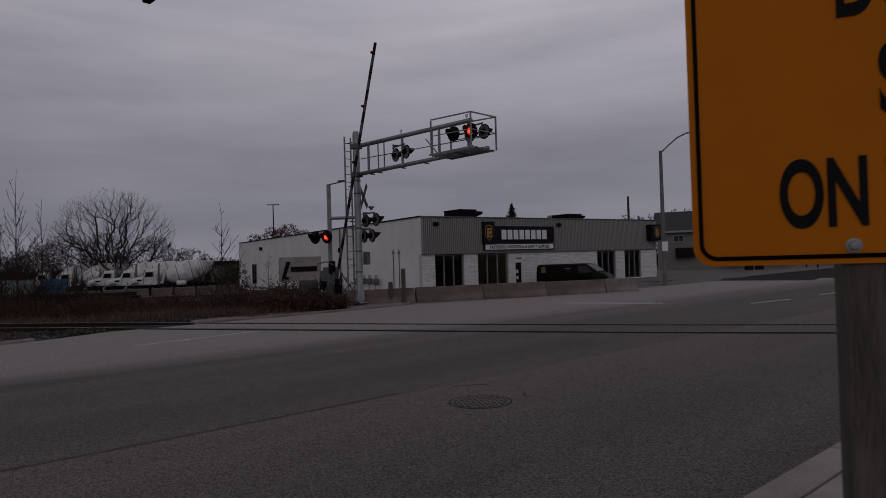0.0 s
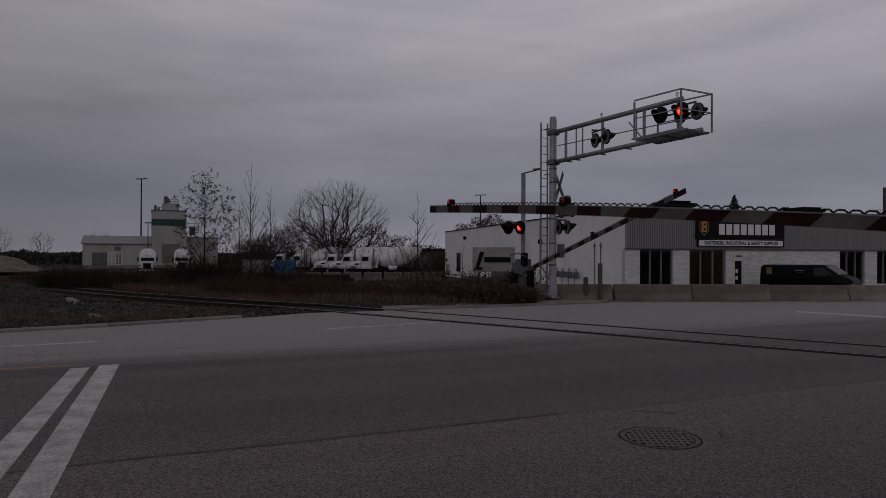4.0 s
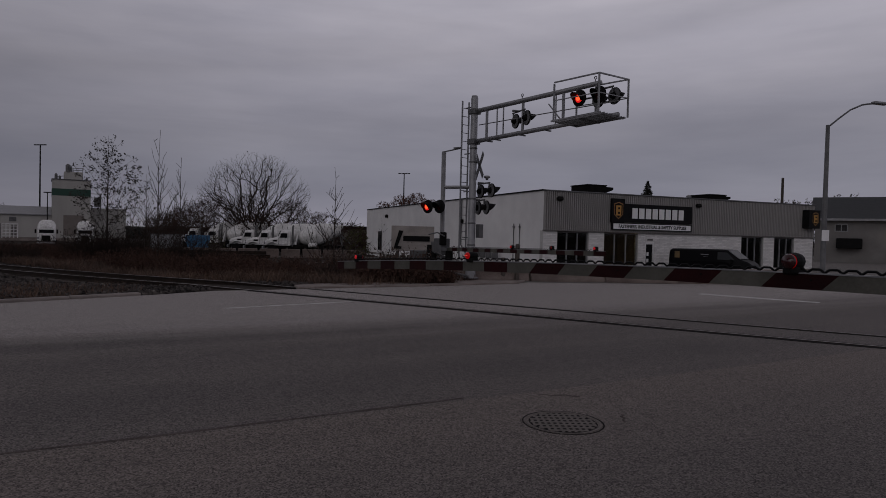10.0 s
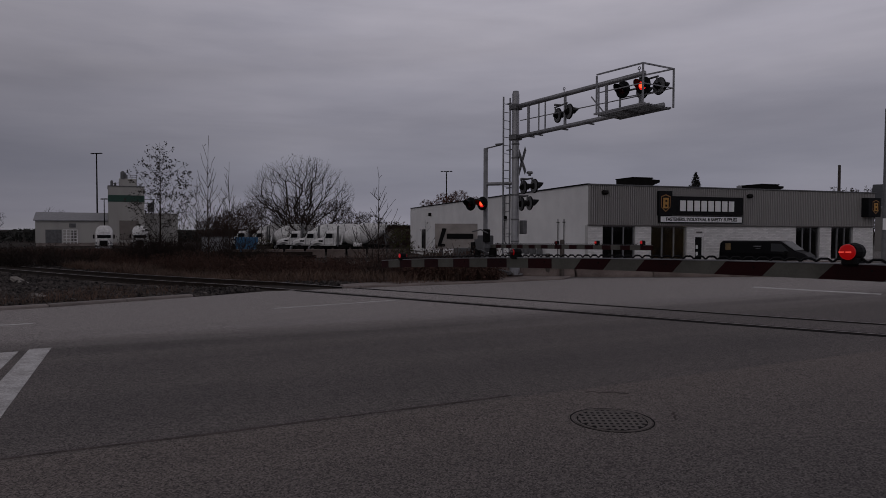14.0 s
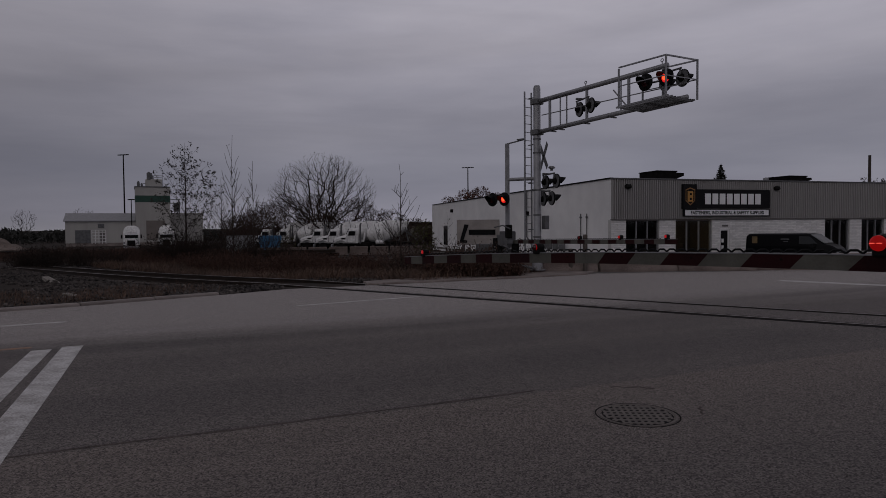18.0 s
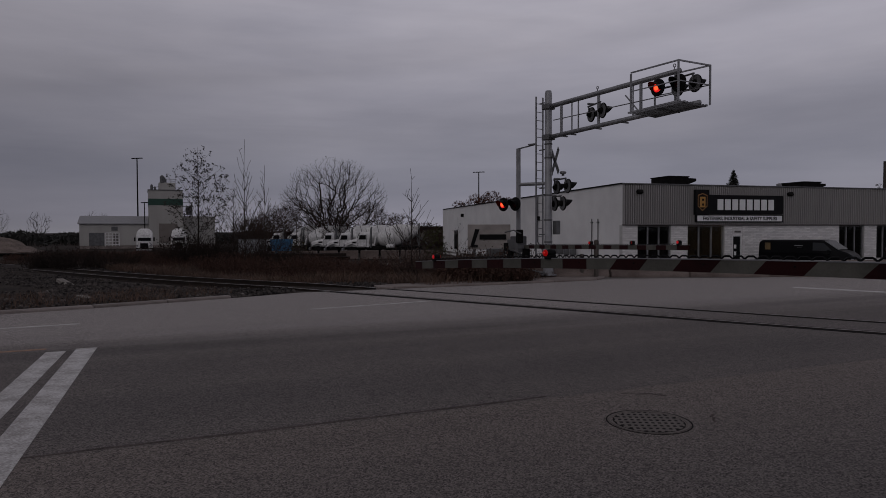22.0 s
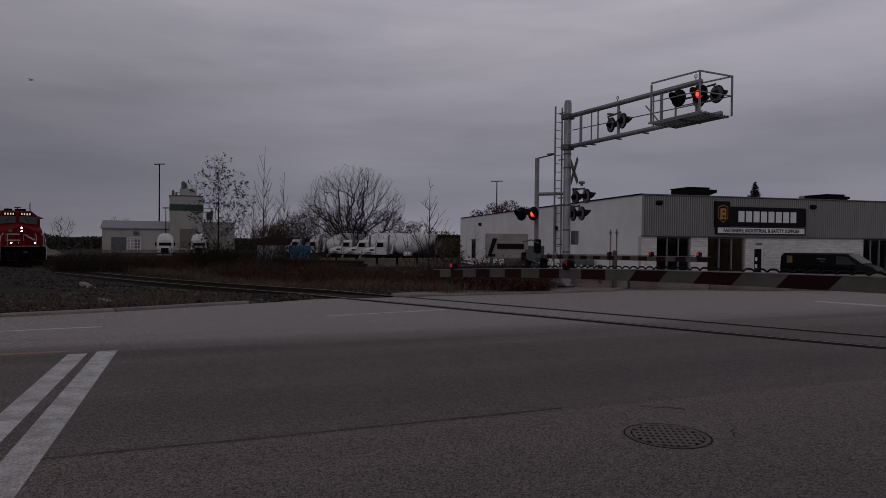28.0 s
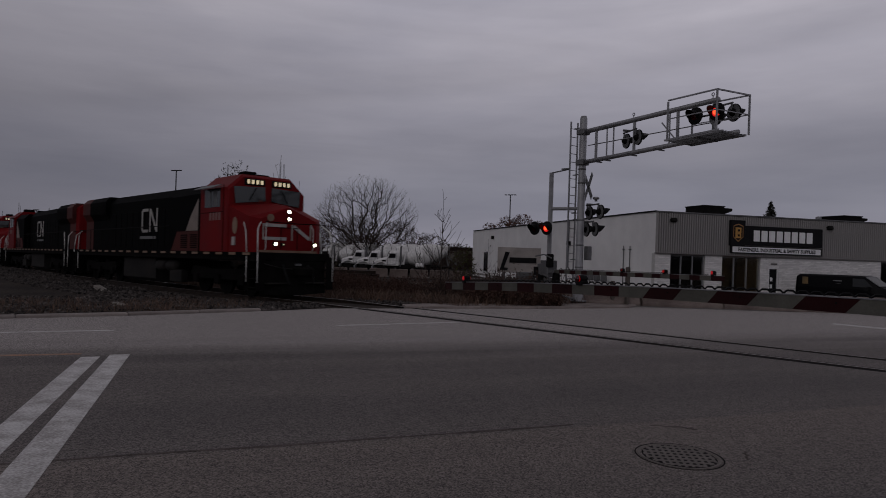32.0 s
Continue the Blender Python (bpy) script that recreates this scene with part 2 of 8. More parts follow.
def asphalt(name, a, b, patch, long_turn, band=None):
    """Worn asphalt: stones, broad stains and long wheel streaks along the road."""
    m = surf(name, a, b, scale=0.35, rough=0.9, bump=0.9, fine=70, grain=0.75, depth=0.014, spec=0.25)
    nt = m.node_tree
    p = nt.nodes["Principled BSDF"]
    co = nt.nodes.new("ShaderNodeTexCoord")
    mp = nt.nodes.new("ShaderNodeMapping")
    mp.inputs["Rotation"].default_value = (0, 0, radians(-long_turn))
    mp2 = nt.nodes.new("ShaderNodeMapping")
    mp2.inputs["Scale"].default_value = (0.03, 0.8, 1)
    n = nt.nodes.new("ShaderNodeTexNoise")
    n.inputs["Scale"].default_value, n.inputs["Detail"].default_value = 1.0, 5
    sp = nt.nodes.new("ShaderNodeTexVoronoi")
    sp.inputs["Scale"].default_value = 88.0
    rg = nt.nodes.new("ShaderNodeMapRange")
    rg.inputs["From Min"].default_value, rg.inputs["From Max"].default_value = 0.38, 0.66
    rs = nt.nodes.new("ShaderNodeMapRange")
    rs.inputs["From Min"].default_value, rs.inputs["From Max"].default_value = 0.0, 1.0
    rs.inputs["To Min"].default_value, rs.inputs["To Max"].default_value = 0.14, 2.02
    mx = nt.nodes.new("ShaderNodeMixRGB")
    mx.inputs[2].default_value = (*patch, 1)
    ml = nt.nodes.new("ShaderNodeMixRGB")
    ml.blend_type, ml.inputs[0].default_value = 'MULTIPLY', 1.0
    fac = nt.nodes.new("ShaderNodeMath")
    fac.operation = 'MULTIPLY'
    fac.inputs[1].default_value = 0.75
    ln = nt.links.new
    old = p.inputs["Base Color"].links[0].from_socket
    ln(co.outputs["Object"], mp.inputs[0])
    ln(mp.outputs[0], mp2.inputs[0])
    ln(mp2.outputs[0], n.inputs["Vector"])
    ln(co.outputs["Object"], sp.inputs["Vector"])
    ln(n.outputs["Fac"], rg.inputs[0])
    ln(rg.outputs[0], fac.inputs[0])
    ln(fac.outputs[0], mx.inputs[0])
    ln(old, mx.inputs[1])
    last = mx.outputs[0]
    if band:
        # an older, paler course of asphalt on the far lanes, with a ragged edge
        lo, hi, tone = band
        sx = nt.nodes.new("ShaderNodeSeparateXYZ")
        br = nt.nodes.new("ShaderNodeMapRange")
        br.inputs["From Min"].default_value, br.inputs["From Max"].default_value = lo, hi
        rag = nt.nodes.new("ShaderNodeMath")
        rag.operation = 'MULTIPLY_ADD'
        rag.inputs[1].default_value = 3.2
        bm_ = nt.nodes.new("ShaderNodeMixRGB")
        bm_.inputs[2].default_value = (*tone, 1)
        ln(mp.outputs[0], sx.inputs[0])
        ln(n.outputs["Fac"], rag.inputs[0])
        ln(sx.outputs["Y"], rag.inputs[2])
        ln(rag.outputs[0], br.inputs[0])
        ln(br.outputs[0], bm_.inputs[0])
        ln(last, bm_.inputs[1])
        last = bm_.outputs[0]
    if band:
        # the near lane is an older, browner and paler course that ends at the seam
        sv = nt.nodes.new("ShaderNodeSeparateXYZ")
        up = nt.nodes.new("ShaderNodeMapRange")
        up.inputs["From Min"].default_value, up.inputs["From Max"].default_value = 3.7, 5.9
        up.inputs["To Max"].default_value = 0.62
        cut = nt.nodes.new("ShaderNodeMapRange")
        cut.inputs["From Min"].default_value, cut.inputs["From Max"].default_value = 6.02, 6.14
        cut.inputs["To Min"].default_value, cut.inputs["To Max"].default_value = 1.0, 0.0
        wav = nt.nodes.new("ShaderNodeMath")
        wav.operation, wav.inputs[1].default_value = 'MULTIPLY_ADD', 0.9
        both = nt.nodes.new("ShaderNodeMath")
        both.operation = 'MULTIPLY'
        lay = nt.nodes.new("ShaderNodeMixRGB")
        lay.inputs[2].default_value = (0.178, 0.150, 0.134, 1)
        ln(mp.outputs[0], sv.inputs[0])
        ln(n.outputs["Fac"], wav.inputs[0])
        ln(sv.outputs["Y"], wav.inputs[2])
        ln(wav.outputs[0], up.inputs[0])
        ln(wav.outputs[0], cut.inputs[0])
        ln(up.outputs[0], both.inputs[0])
        ln(cut.outputs[0], both.inputs[1])
        ln(both.outputs[0], lay.inputs[0])
        ln(last, lay.inputs[1])
        last = lay.outputs[0]
    ln(last, ml.inputs[1])
    ln(sp.outputs["Color"], rs.inputs[0])
    ln(rs.outputs[0], ml.inputs[2])
    ln(ml.outputs[0], p.inputs["Base Color"])
    return m


M = {}
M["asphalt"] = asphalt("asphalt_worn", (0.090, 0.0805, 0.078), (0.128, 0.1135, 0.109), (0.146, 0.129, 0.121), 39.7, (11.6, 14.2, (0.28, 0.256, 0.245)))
M["lot"] = asphalt("lot_asphalt", (0.10, 0.095, 0.09), (0.17, 0.155, 0.145), (0.14, 0.13, 0.12), 33)
M["tar"] = surf("tar_seam", (0.005, 0.0045, 0.0045), (0.014, 0.012, 0.012), 6, 0.9, 0.3, spec=0.06)
M["tar_old"] = surf("old_tar_seam", (0.045, 0.037, 0.034), (0.125, 0.106, 0.097), 3, 0.9, 0.3, fine=60, grain=0.9, spec=0.1)
M["paint"] = surf("road_paint_worn", (0.62, 0.61, 0.60), (0.30, 0.28, 0.27), 3.5, 0.7, 0.3, fine=45, grain=0.9)
M["paint_yellow"] = surf("yellow_road_paint_worn", (0.40, 0.20, 0.10), (0.17, 0.12, 0.10), 3.5, 0.7, 0.3, fine=45, grain=0.9)
M["concrete"] = surf("concrete_weathered", (0.24, 0.215, 0.20), (0.38, 0.345, 0.32), 1.6, 0.85, 0.3, fine=50)
M["concrete_kerb"] = surf("kerb_concrete_dirty", (0.13, 0.11, 0.10), (0.28, 0.245, 0.226), 0.9, 0.88, 0.35, fine=40, vary=0.12)
M["concrete_dark"] = surf("concrete_dirty", (0.13, 0.105, 0.095), (0.26, 0.22, 0.20), 1.3, 0.88, 0.35, fine=40)
M["earth"] = surf("verge_earth", (0.014, 0.011, 0.0095), (0.048, 0.037, 0.030), 0.5, 0.95, 0.6, fine=14, grain=0.8, depth=0.05, spec=0.1)
M["ballast"] = surf("ballast_stone", (0.016, 0.0145, 0.014), (0.115, 0.10, 0.093), 1.3, 0.95, 0.9, fine=11, grain=1.0, depth=0.04, vary=0.25, spec=0.15)
M["rail"] = surf("rail_steel_rusty", (0.012, 0.0085, 0.007), (0.032, 0.022, 0.017), 4, 0.75, 0.2, metal=0.2, spec=0.2)
M["rail_top"] = surf("rail_steel_worn", (0.14, 0.125, 0.12), (0.24, 0.22, 0.21), 6, 0.5, 0.05, metal=0.6)
M["tie"] = surf("tie_wood_creosote", (0.03, 0.024, 0.02), (0.085, 0.068, 0.058), 3, 0.9, 0.4, stretch=(1, 8, 8), vary=0.2)
M["galv"] = surf("galvanised_steel", (0.19, 0.19, 0.198), (0.29, 0.29, 0.30), 3, 0.5, 0.05, metal=0.45)
M["galv_dark"] = surf("galvanised_steel_dull", (0.085, 0.085, 0.088), (0.15, 0.15, 0.153), 3, 0.6, 0.08, metal=0.35)
M["black"] = surf("black_paint", (0.003, 0.003, 0.0035), (0.008, 0.008, 0.0085), 4, 0.65, 0.05, spec=0.12)
M["black_matt"] = surf("black_matt_metal", (0.005, 0.0045, 0.0045), (0.014, 0.013, 0.0125), 3, 0.9, 0.15, spec=0.1)
M["iron"] = surf("cast_iron", (0.10, 0.086, 0.079), (0.165, 0.143, 0.132), 8, 0.8, 0.3, metal=0.1)
M["white_wall"] = surf("white_painted_block", (0.66, 0.65, 0.65), (0.78, 0.77, 0.765), 0.5, 0.8, 0.15, fine=25)
M["white_brick"] = surf("white_painted_brick", (0.58, 0.56, 0.55), (0.80, 0.785, 0.77), 2.5, 0.8, 0.25, vary=0.13)
M["mortar"] = surf("mortar_grey", (0.42, 0.41, 0.40), (0.52, 0.51, 0.50), 4, 0.9, 0.2)
M["siding"] = surf("ribbed_metal_siding_grey", (0.245, 0.234, 0.226), (0.32, 0.306, 0.296), 0.6, 0.5, 0.03, metal=0.2, stretch=(1, 1, 0.2))
M["glass"] = gloss("dark_window_glass", (0.006, 0.006, 0.007), 0.04, 0.35)
M["shop_glass"] = gloss("shop_window_glass", (0.004, 0.004, 0.005), 0.04, 0.4)
_nt = M["shop_glass"].node_tree
_clear, _blend = _nt.nodes.new("ShaderNodeBsdfTransparent"), _nt.nodes.new("ShaderNodeMixShader")
_clear.inputs[0].default_value = (0.8, 0.8, 0.78, 1)
_blend.inputs[0].default_value = 0.3
_nt.links.new(_clear.outputs[0], _blend.inputs[1])
_nt.links.new(_nt.nodes["Principled BSDF"].outputs[0], _blend.inputs[2])
_nt.links.new(_blend.outputs[0], _nt.nodes["Material Output"].inputs[0])
M["frame_dark"] = surf("bronze_window_frame", (0.10, 0.09, 0.085), (0.16, 0.145, 0.14), 5, 0.5, 0.03, metal=0.3)
M["board_black"] = surf("sign_face_black", (0.006, 0.006, 0.007), (0.011, 0.011, 0.012), 3, 0.65, 0.01, spec=0.12)
M["white_vinyl"] = surf("white_vinyl", (0.72, 0.72, 0.72), (0.80, 0.80, 0.80), 3, 0.5, 0.01)
M["gold_dull"] = surf("dull_gold_vinyl", (0.22, 0.11, 0.03), (0.30, 0.15, 0.04), 3, 0.5, 0.01)
M["gold"] = surf("gold_yellow_vinyl", (0.40, 0.20, 0.04), (0.50, 0.26, 0.05), 3, 0.5, 0.01)
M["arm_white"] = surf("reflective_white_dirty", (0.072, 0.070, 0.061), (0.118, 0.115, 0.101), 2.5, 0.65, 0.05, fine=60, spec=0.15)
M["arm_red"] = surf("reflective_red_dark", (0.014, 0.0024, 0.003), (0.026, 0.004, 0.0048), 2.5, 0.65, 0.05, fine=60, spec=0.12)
M["sign_yellow"] = surf("warning_sign_amber_sheeting", (0.44, 0.124, 0.002), (0.50, 0.148, 0.003), 1.5, 0.6, 0.02, fine=120, grain=0.2, spec=0.10)
M["wood_grey"] = surf("weathered_grey_wood", (0.038, 0.031, 0.027), (0.115, 0.096, 0.083), 3, 0.9, 0.5, fine=30, stretch=(6, 6, 0.4), grain=0.8)
M["wood_pale"] = surf("pale_split_timber", (0.13, 0.115, 0.10), (0.25, 0.225, 0.20), 3, 0.9, 0.4, fine=30, stretch=(0.4, 6, 6))
M["lit"] = glow("red_lens_lit", (1.0, 0.02, 0.02), 2.3)
M["lit_arm"] = glow("red_arm_lens_lit", (1.0, 0.008, 0.010), 0.55, (0.03, 0.003, 0.003))
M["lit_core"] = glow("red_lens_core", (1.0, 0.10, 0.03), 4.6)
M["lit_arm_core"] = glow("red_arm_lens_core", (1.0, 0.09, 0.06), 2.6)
M["lamp_lit"] = glow("red_marker_lit", (1.0, 0.02, 0.03), 0.9)
M["lens_dark"] = gloss("red_lens_unlit", (0.035, 0.006, 0.008), 0.15)
M["warm_lit"] = glow("warm_wall_lamp_lit", (1.0, 0.86, 0.62), 9.0, (0.8, 0.8, 0.8))

# ---- mesh helpers ----


def box(bm, c, s, rz=0.0, bevel=0.0, m=None):
    """A box of size s round the centre c, with bevelled edges."""
    mat = Matrix.Translation(c) @ Matrix.Rotation(radians(rz), 4, 'Z') @ Matrix.Diagonal((*s, 1))
    if m is not None:
        mat = m @ mat
    r = bmesh.ops.create_cube(bm, size=1.0, matrix=mat)
    if bevel:
        es = list({e for v in r["verts"] for e in v.link_edges})
        bmesh.ops.bevel(bm, geom=es, offset=bevel, segments=1, affect='EDGES')
    return bm


def rod(bm, a, b, r, r2=None, n=8, caps=True):
    """A tapered round bar from a to b."""
    a, b = Vector(a), Vector(b)
    r2 = r if r2 is None else r2
    d = b - a
    q = d.to_track_quat('Z', 'Y').to_matrix()
    ring = [[bm.verts.new(p + q @ Vector((math.cos(k * math.tau / n) * rr, math.sin(k * math.tau / n) * rr, 0))) for k in range(n)] for p, rr in ((a, r), (b, r2))]
    for k in range(n):
        bm.faces.new((ring[0][k], ring[0][(k + 1) % n], ring[1][(k + 1) % n], ring[1][k]))
    if caps:
        bm.faces.new(ring[0][::-1])
        bm.faces.new(ring[1])
    return bm


def pipe(bm, pts, r, n=6):
    for a, b in zip(pts, pts[1:]):
        rod(bm, a, b, r, n=n)
    return bm


def slab(bm, pts, z0, z1, m=None):
    """An upright prism over the outline pts (x, y), from z0 to z1."""
    area = sum(a[0] * b[1] - b[0] * a[1] for a, b in zip(pts, list(pts[1:]) + [pts[0]]))
    if area < 0:
        pts = list(pts)[::-1]
    lo = [Vector((x, y, z0)) for x, y in pts]
    hi = [Vector((x, y, z1)) for x, y in pts]
    if m is not None:
        lo, hi = [m @ v for v in lo], [m @ v for v in hi]
    lo, hi = [bm.verts.new(v) for v in lo], [bm.verts.new(v) for v in hi]
    n = len(pts)
    for k in range(n):
        bm.faces.new((lo[k], lo[(k + 1) % n], hi[(k + 1) % n], hi[k]))
    bm.faces.new(lo[::-1])
    bm.faces.new(hi)
    return bm


def turned(bm, prof, n=16, m=None):
    """A lathe shape about z of the profile (radius, height)."""
    m = m or Matrix.Identity(4)
    rings = [[bm.verts.new(m @ Vector((r * math.cos(k * math.tau / n), r * math.sin(k * math.tau / n), z))) for k in range(n)] for r, z in prof]
    for a, b in zip(rings, rings[1:]):
        for k in range(n):
            bm.faces.new((a[k], a[(k + 1) % n], b[(k + 1) % n], b[k]))
    if prof[0][0] > 1e-4:
        bm.faces.new(rings[0][::-1])
    if prof[-1][0] > 1e-4:
        bm.faces.new(rings[-1])
    return bm


def loft(bm, sections):
    """Skins a row of closed outlines with the same number of points."""
    rows = [[bm.verts.new(p) for p in s] for s in sections]
    n = len(rows[0])
    for a, b in zip(rows, rows[1:]):
        for k in range(n):
            bm.faces.new((a[k], a[(k + 1) % n], b[(k + 1) % n], b[k]))
    bm.faces.new(rows[0][::-1])
    bm.faces.new(rows[-1])
    return bm


def finish(bm, smooth=False):
    me = bpy.data.meshes.new("mesh")
    bmesh.ops.recalc_face_normals(bm, faces=bm.faces[:])
    if smooth:
        for f in bm.faces:
            f.smooth = True
    bm.to_mesh(me)
    bm.free()
    return me


def part(name, bm, material, parent, label="", smooth=False):
    """Links a bmesh as one mesh object under a thing or a part."""
    ob = new(name, finish(bm, smooth))
    ob.data.materials.append(material)
    if parent is not None:
        ob.parent = parent
    if label:
        ob["label"] = label
    return ob


def thing(name, m, label, category, group="", kind=""):
    ob = new(name)
    ob.matrix_world = m
    return tagged(ob, label, category, group, kind)


def solid(name, bm, material, label, category, group="", kind="", smooth=False):
    ob = new(name, finish(bm, smooth))
    ob.data.materials.append(material)
    return tagged(ob, label, category, group, kind)


def pieces(name, data, parent, poses):
    """Alike pieces on one mesh, each an object of its own under its parent."""
    for p in poses:
        ob = new(name, data)
        ob.parent = parent
        ob.matrix_local = p


def B():
    return bmesh.new()


def words(name, text, size, material, parent, m, depth=0.004, align='CENTER', bold=0.0):
    cu = bpy.data.curves.new(name, 'FONT')
    cu.body, cu.size, cu.extrude, cu.align_x, cu.offset = text, size, depth, align, bold
    tmp = bpy.data.objects.new("tmp", cu)
    me = bpy.data.meshes.new_from_object(tmp)
    bpy.data.objects.remove(tmp)
    me.materials.append(material)
    ob = new(name, me)
    ob.parent = parent
    ob.matrix_local = m
    return ob


def smooth01(t):
    t = min(max(t, 0.0), 1.0)
    return t * t * (3 - 2 * t)


def rescale(top, s):
    """Sizes all meshes under a thing by the factors s along its own axes."""
    big, small, seen = Matrix.Diagonal((*s, 1)), Matrix.Diagonal((1 / s[0], 1 / s[1], 1 / s[2], 1)), set()
    for ob in top.children_recursive:
        ob.matrix_basis = big @ ob.matrix_basis @ small
        if ob.data is not None and ob.data.name not in seen:
            seen.add(ob.data.name)
            ob.data.transform(big)

# ---- the plan: road, track, lots ----
ROAD = 39.7
RC, RS = math.cos(radians(ROAD)), math.sin(radians(ROAD))


def uv(u, v):
    """Along the road u, across it v, to world x and y."""
    return (u * RC - v * RS, u * RS + v * RC)


def to_uv(x, y):
    return (x * RC + y * RS, -x * RS + y * RC)


TRACK0, TRACK_TURN, BEND_FROM, BEND_TO, BEND = (0.6, 14.18), -19.6, 8.0, 28.0, 0.40


def track(w):
    """Place and heading of the track's centre line, w metres up the line from the crossing."""
    x, y, a, done = TRACK0[0], TRACK0[1], 180 + TRACK_TURN, 0.0
    if w < BEND_FROM:
        # beyond the crossing the line eases away from the road's near side
        off = 0.0045 * min(0.0, w + 1.0) ** 2
        return x + w * math.cos(radians(a)) - off * math.sin(radians(TRACK_TURN)), y + w * math.sin(radians(a)) + off * math.cos(radians(TRACK_TURN)), 0.0, a
    x, y = x + BEND_FROM * math.cos(radians(a)), y + BEND_FROM * math.sin(radians(a))
    done, step = BEND_FROM, 1.0
    while done < w:
        k = min(step, w - done)
        if done < BEND_TO:
            a -= BEND * k
        x, y, done = x + k * math.cos(radians(a)), y + k * math.sin(radians(a)), done + k
    return x, y, -0.0165 * max(0.0, w - 12.0), a


FAR_EDGE = [(-90, 9.0), (-40, 10.8), (-20, 12.1), (-3.8, 15.82), (-1.7, 16.33), (1.45, 17.42), (3.2, 18.2), (6.75, 18.2), (13.2, 18.5), (14.0, 19.0),
            (18.9, 17.3), (23.2, 16.6), (29.8, 16.9), (60, 17.2), (160, 17.5)]


def far_edge(u):
    for (a, b), (c, d) in zip(FAR_EDGE, FAR_EDGE[1:]):
        if a <= u <= c:
            return b + (d - b) * (u - a) / (c - a)
    return 17.0


def ground_z(x, y):
    u, v = to_uv(x, y)
    e = far_edge(u)
    z = -0.03
    if v > e:
        left = smooth01((3.0 - u) / 6)
        low = -0.58 * smooth01((v - e - 0.6) / 13) * (1 - left) + left * (-0.12 - 0.30 * smooth01((v - e - 2) / 22))
        z += low
        z -= 0.75 * smooth01((v - e - 30) / 30) * (1 - smooth01((u - 30) / 7))
        if u > 26:
            z += 0.25 * smooth01((u - 26) / 14) * smooth01((v - e - 0.6) / 13)
    far = math.hypot(x, y)
    if far > 40:
        z += 0.3 * noise.noise((x * 0.02, y * 0.02, 0))
    elif v > e + 0.5:
        z += 0.05 * noise.noise((x * 0.5, y * 0.5, 3.1))
    return z


bm = B()
rings = [0, 2, 4, 6, 8, 10, 12, 14, 16, 18, 20, 22, 24, 26, 28, 30, 32, 35, 38, 42, 46, 50, 55, 60, 66, 74, 84, 96, 110, 130, 160, 200, 260, 350, 500, 800, 1400, 2600]
prev = None
for r in rings:
    row = []
    for k in range(144):
        a = k * math.tau / 144
        x, y = r * math.cos(a), 6 + r * math.sin(a)
        row.append(bm.verts.new((x, y, ground_z(x, y)))) if r else None
    if not r:
        prev = [bm.verts.new((0, 6, -0.03))]
        continue
    for k in range(144):
        if len(prev) == 1:
            bm.faces.new((prev[0], row[k], row[(k + 1) % 144]))
        else:
            bm.faces.new((prev[k], row[k], row[(k + 1) % 144], prev[(k + 1) % 144]))
    prev = row
ground = solid("ground", bm, M["earth"], "brown bare earth and dead grass beside the road", "ground", kind="structure", smooth=True)

# near lanes and far lanes, each a sheet with a straight seam between the two
NEAR_V, MID_V = 1.0, 10.9


def strip(us, lo, hi, z0, z1):
    bm = B()
    pts = [uv(u, lo(u)) for u in us] + [uv(u, hi(u)) for u in reversed(us)]
    slab(bm, pts, z0, z1)
    return bm


us = [-90, -40, -20, -3.8, -1.7, 1.45, 3.2, 6.75, 13.2, 14.0, 18.9, 23.2, 29.8, 60, 160]
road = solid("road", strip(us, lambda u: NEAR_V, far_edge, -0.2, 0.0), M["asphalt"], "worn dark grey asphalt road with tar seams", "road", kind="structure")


def mark(name, u0, v0, u1, v1, w, mat, label, z=0.004, n=1):
    (x0, y0), (x1, y1) = uv(u0, v0), uv(u1, v1)
    d = Vector((x1 - x0, y1 - y0, 0))
    s = Vector((-d.y, d.x, 0)).normalized() * w / 2
    bm = B()
    pts = [(x0 + s.x, y0 + s.y), (x1 + s.x, y1 + s.y), (x1 - s.x, y1 - s.y), (x0 - s.x, y0 - s.y)]
    slab(bm, pts, -0.01, z)
    return solid(name, bm, mat, label, "road marking", kind="structure")


STOP = "worn white stop line painted across the asphalt"
mark("stop_line_1", -1.25, 1.6, -1.21, 10.75, 0.27, M["paint"], STOP)
mark("stop_line_2", -1.67, 1.6, -1.58, 10.6, 0.25, M["paint"], STOP)
mark("lane_line_1", 2.7, 14.18, 5.75, 14.66, 0.11, M["paint"], "faded white dashed lane line on pale asphalt")
mark("lane_line_2", -6.5, 13.2, -1.65, 13.68, 0.11, M["paint"], "faded white dashed lane line on pale asphalt")
mark("lane_line_3", 19.4, 8.3, 21.6, 8.0, 0.12, M["paint"], "faded white dashed lane line on asphalt")
mark("lane_line_4", 24.2, 8.0, 26.4, 7.9, 0.12, M["paint"], "faded white dashed lane line on asphalt")
mark("far_stop_line", 17.0, 13.75, 18.3, 10.75, 0.35, M["paint"], "faded white stop line on the far lanes")
mark("centre_line", -16, 10.62, -1.75, 10.9, 0.11, M["paint_yellow"], "faded yellow centre line on the asphalt")
SEAM = "old worn tar seam between asphalt lanes"
random.seed(4)
bm = B()
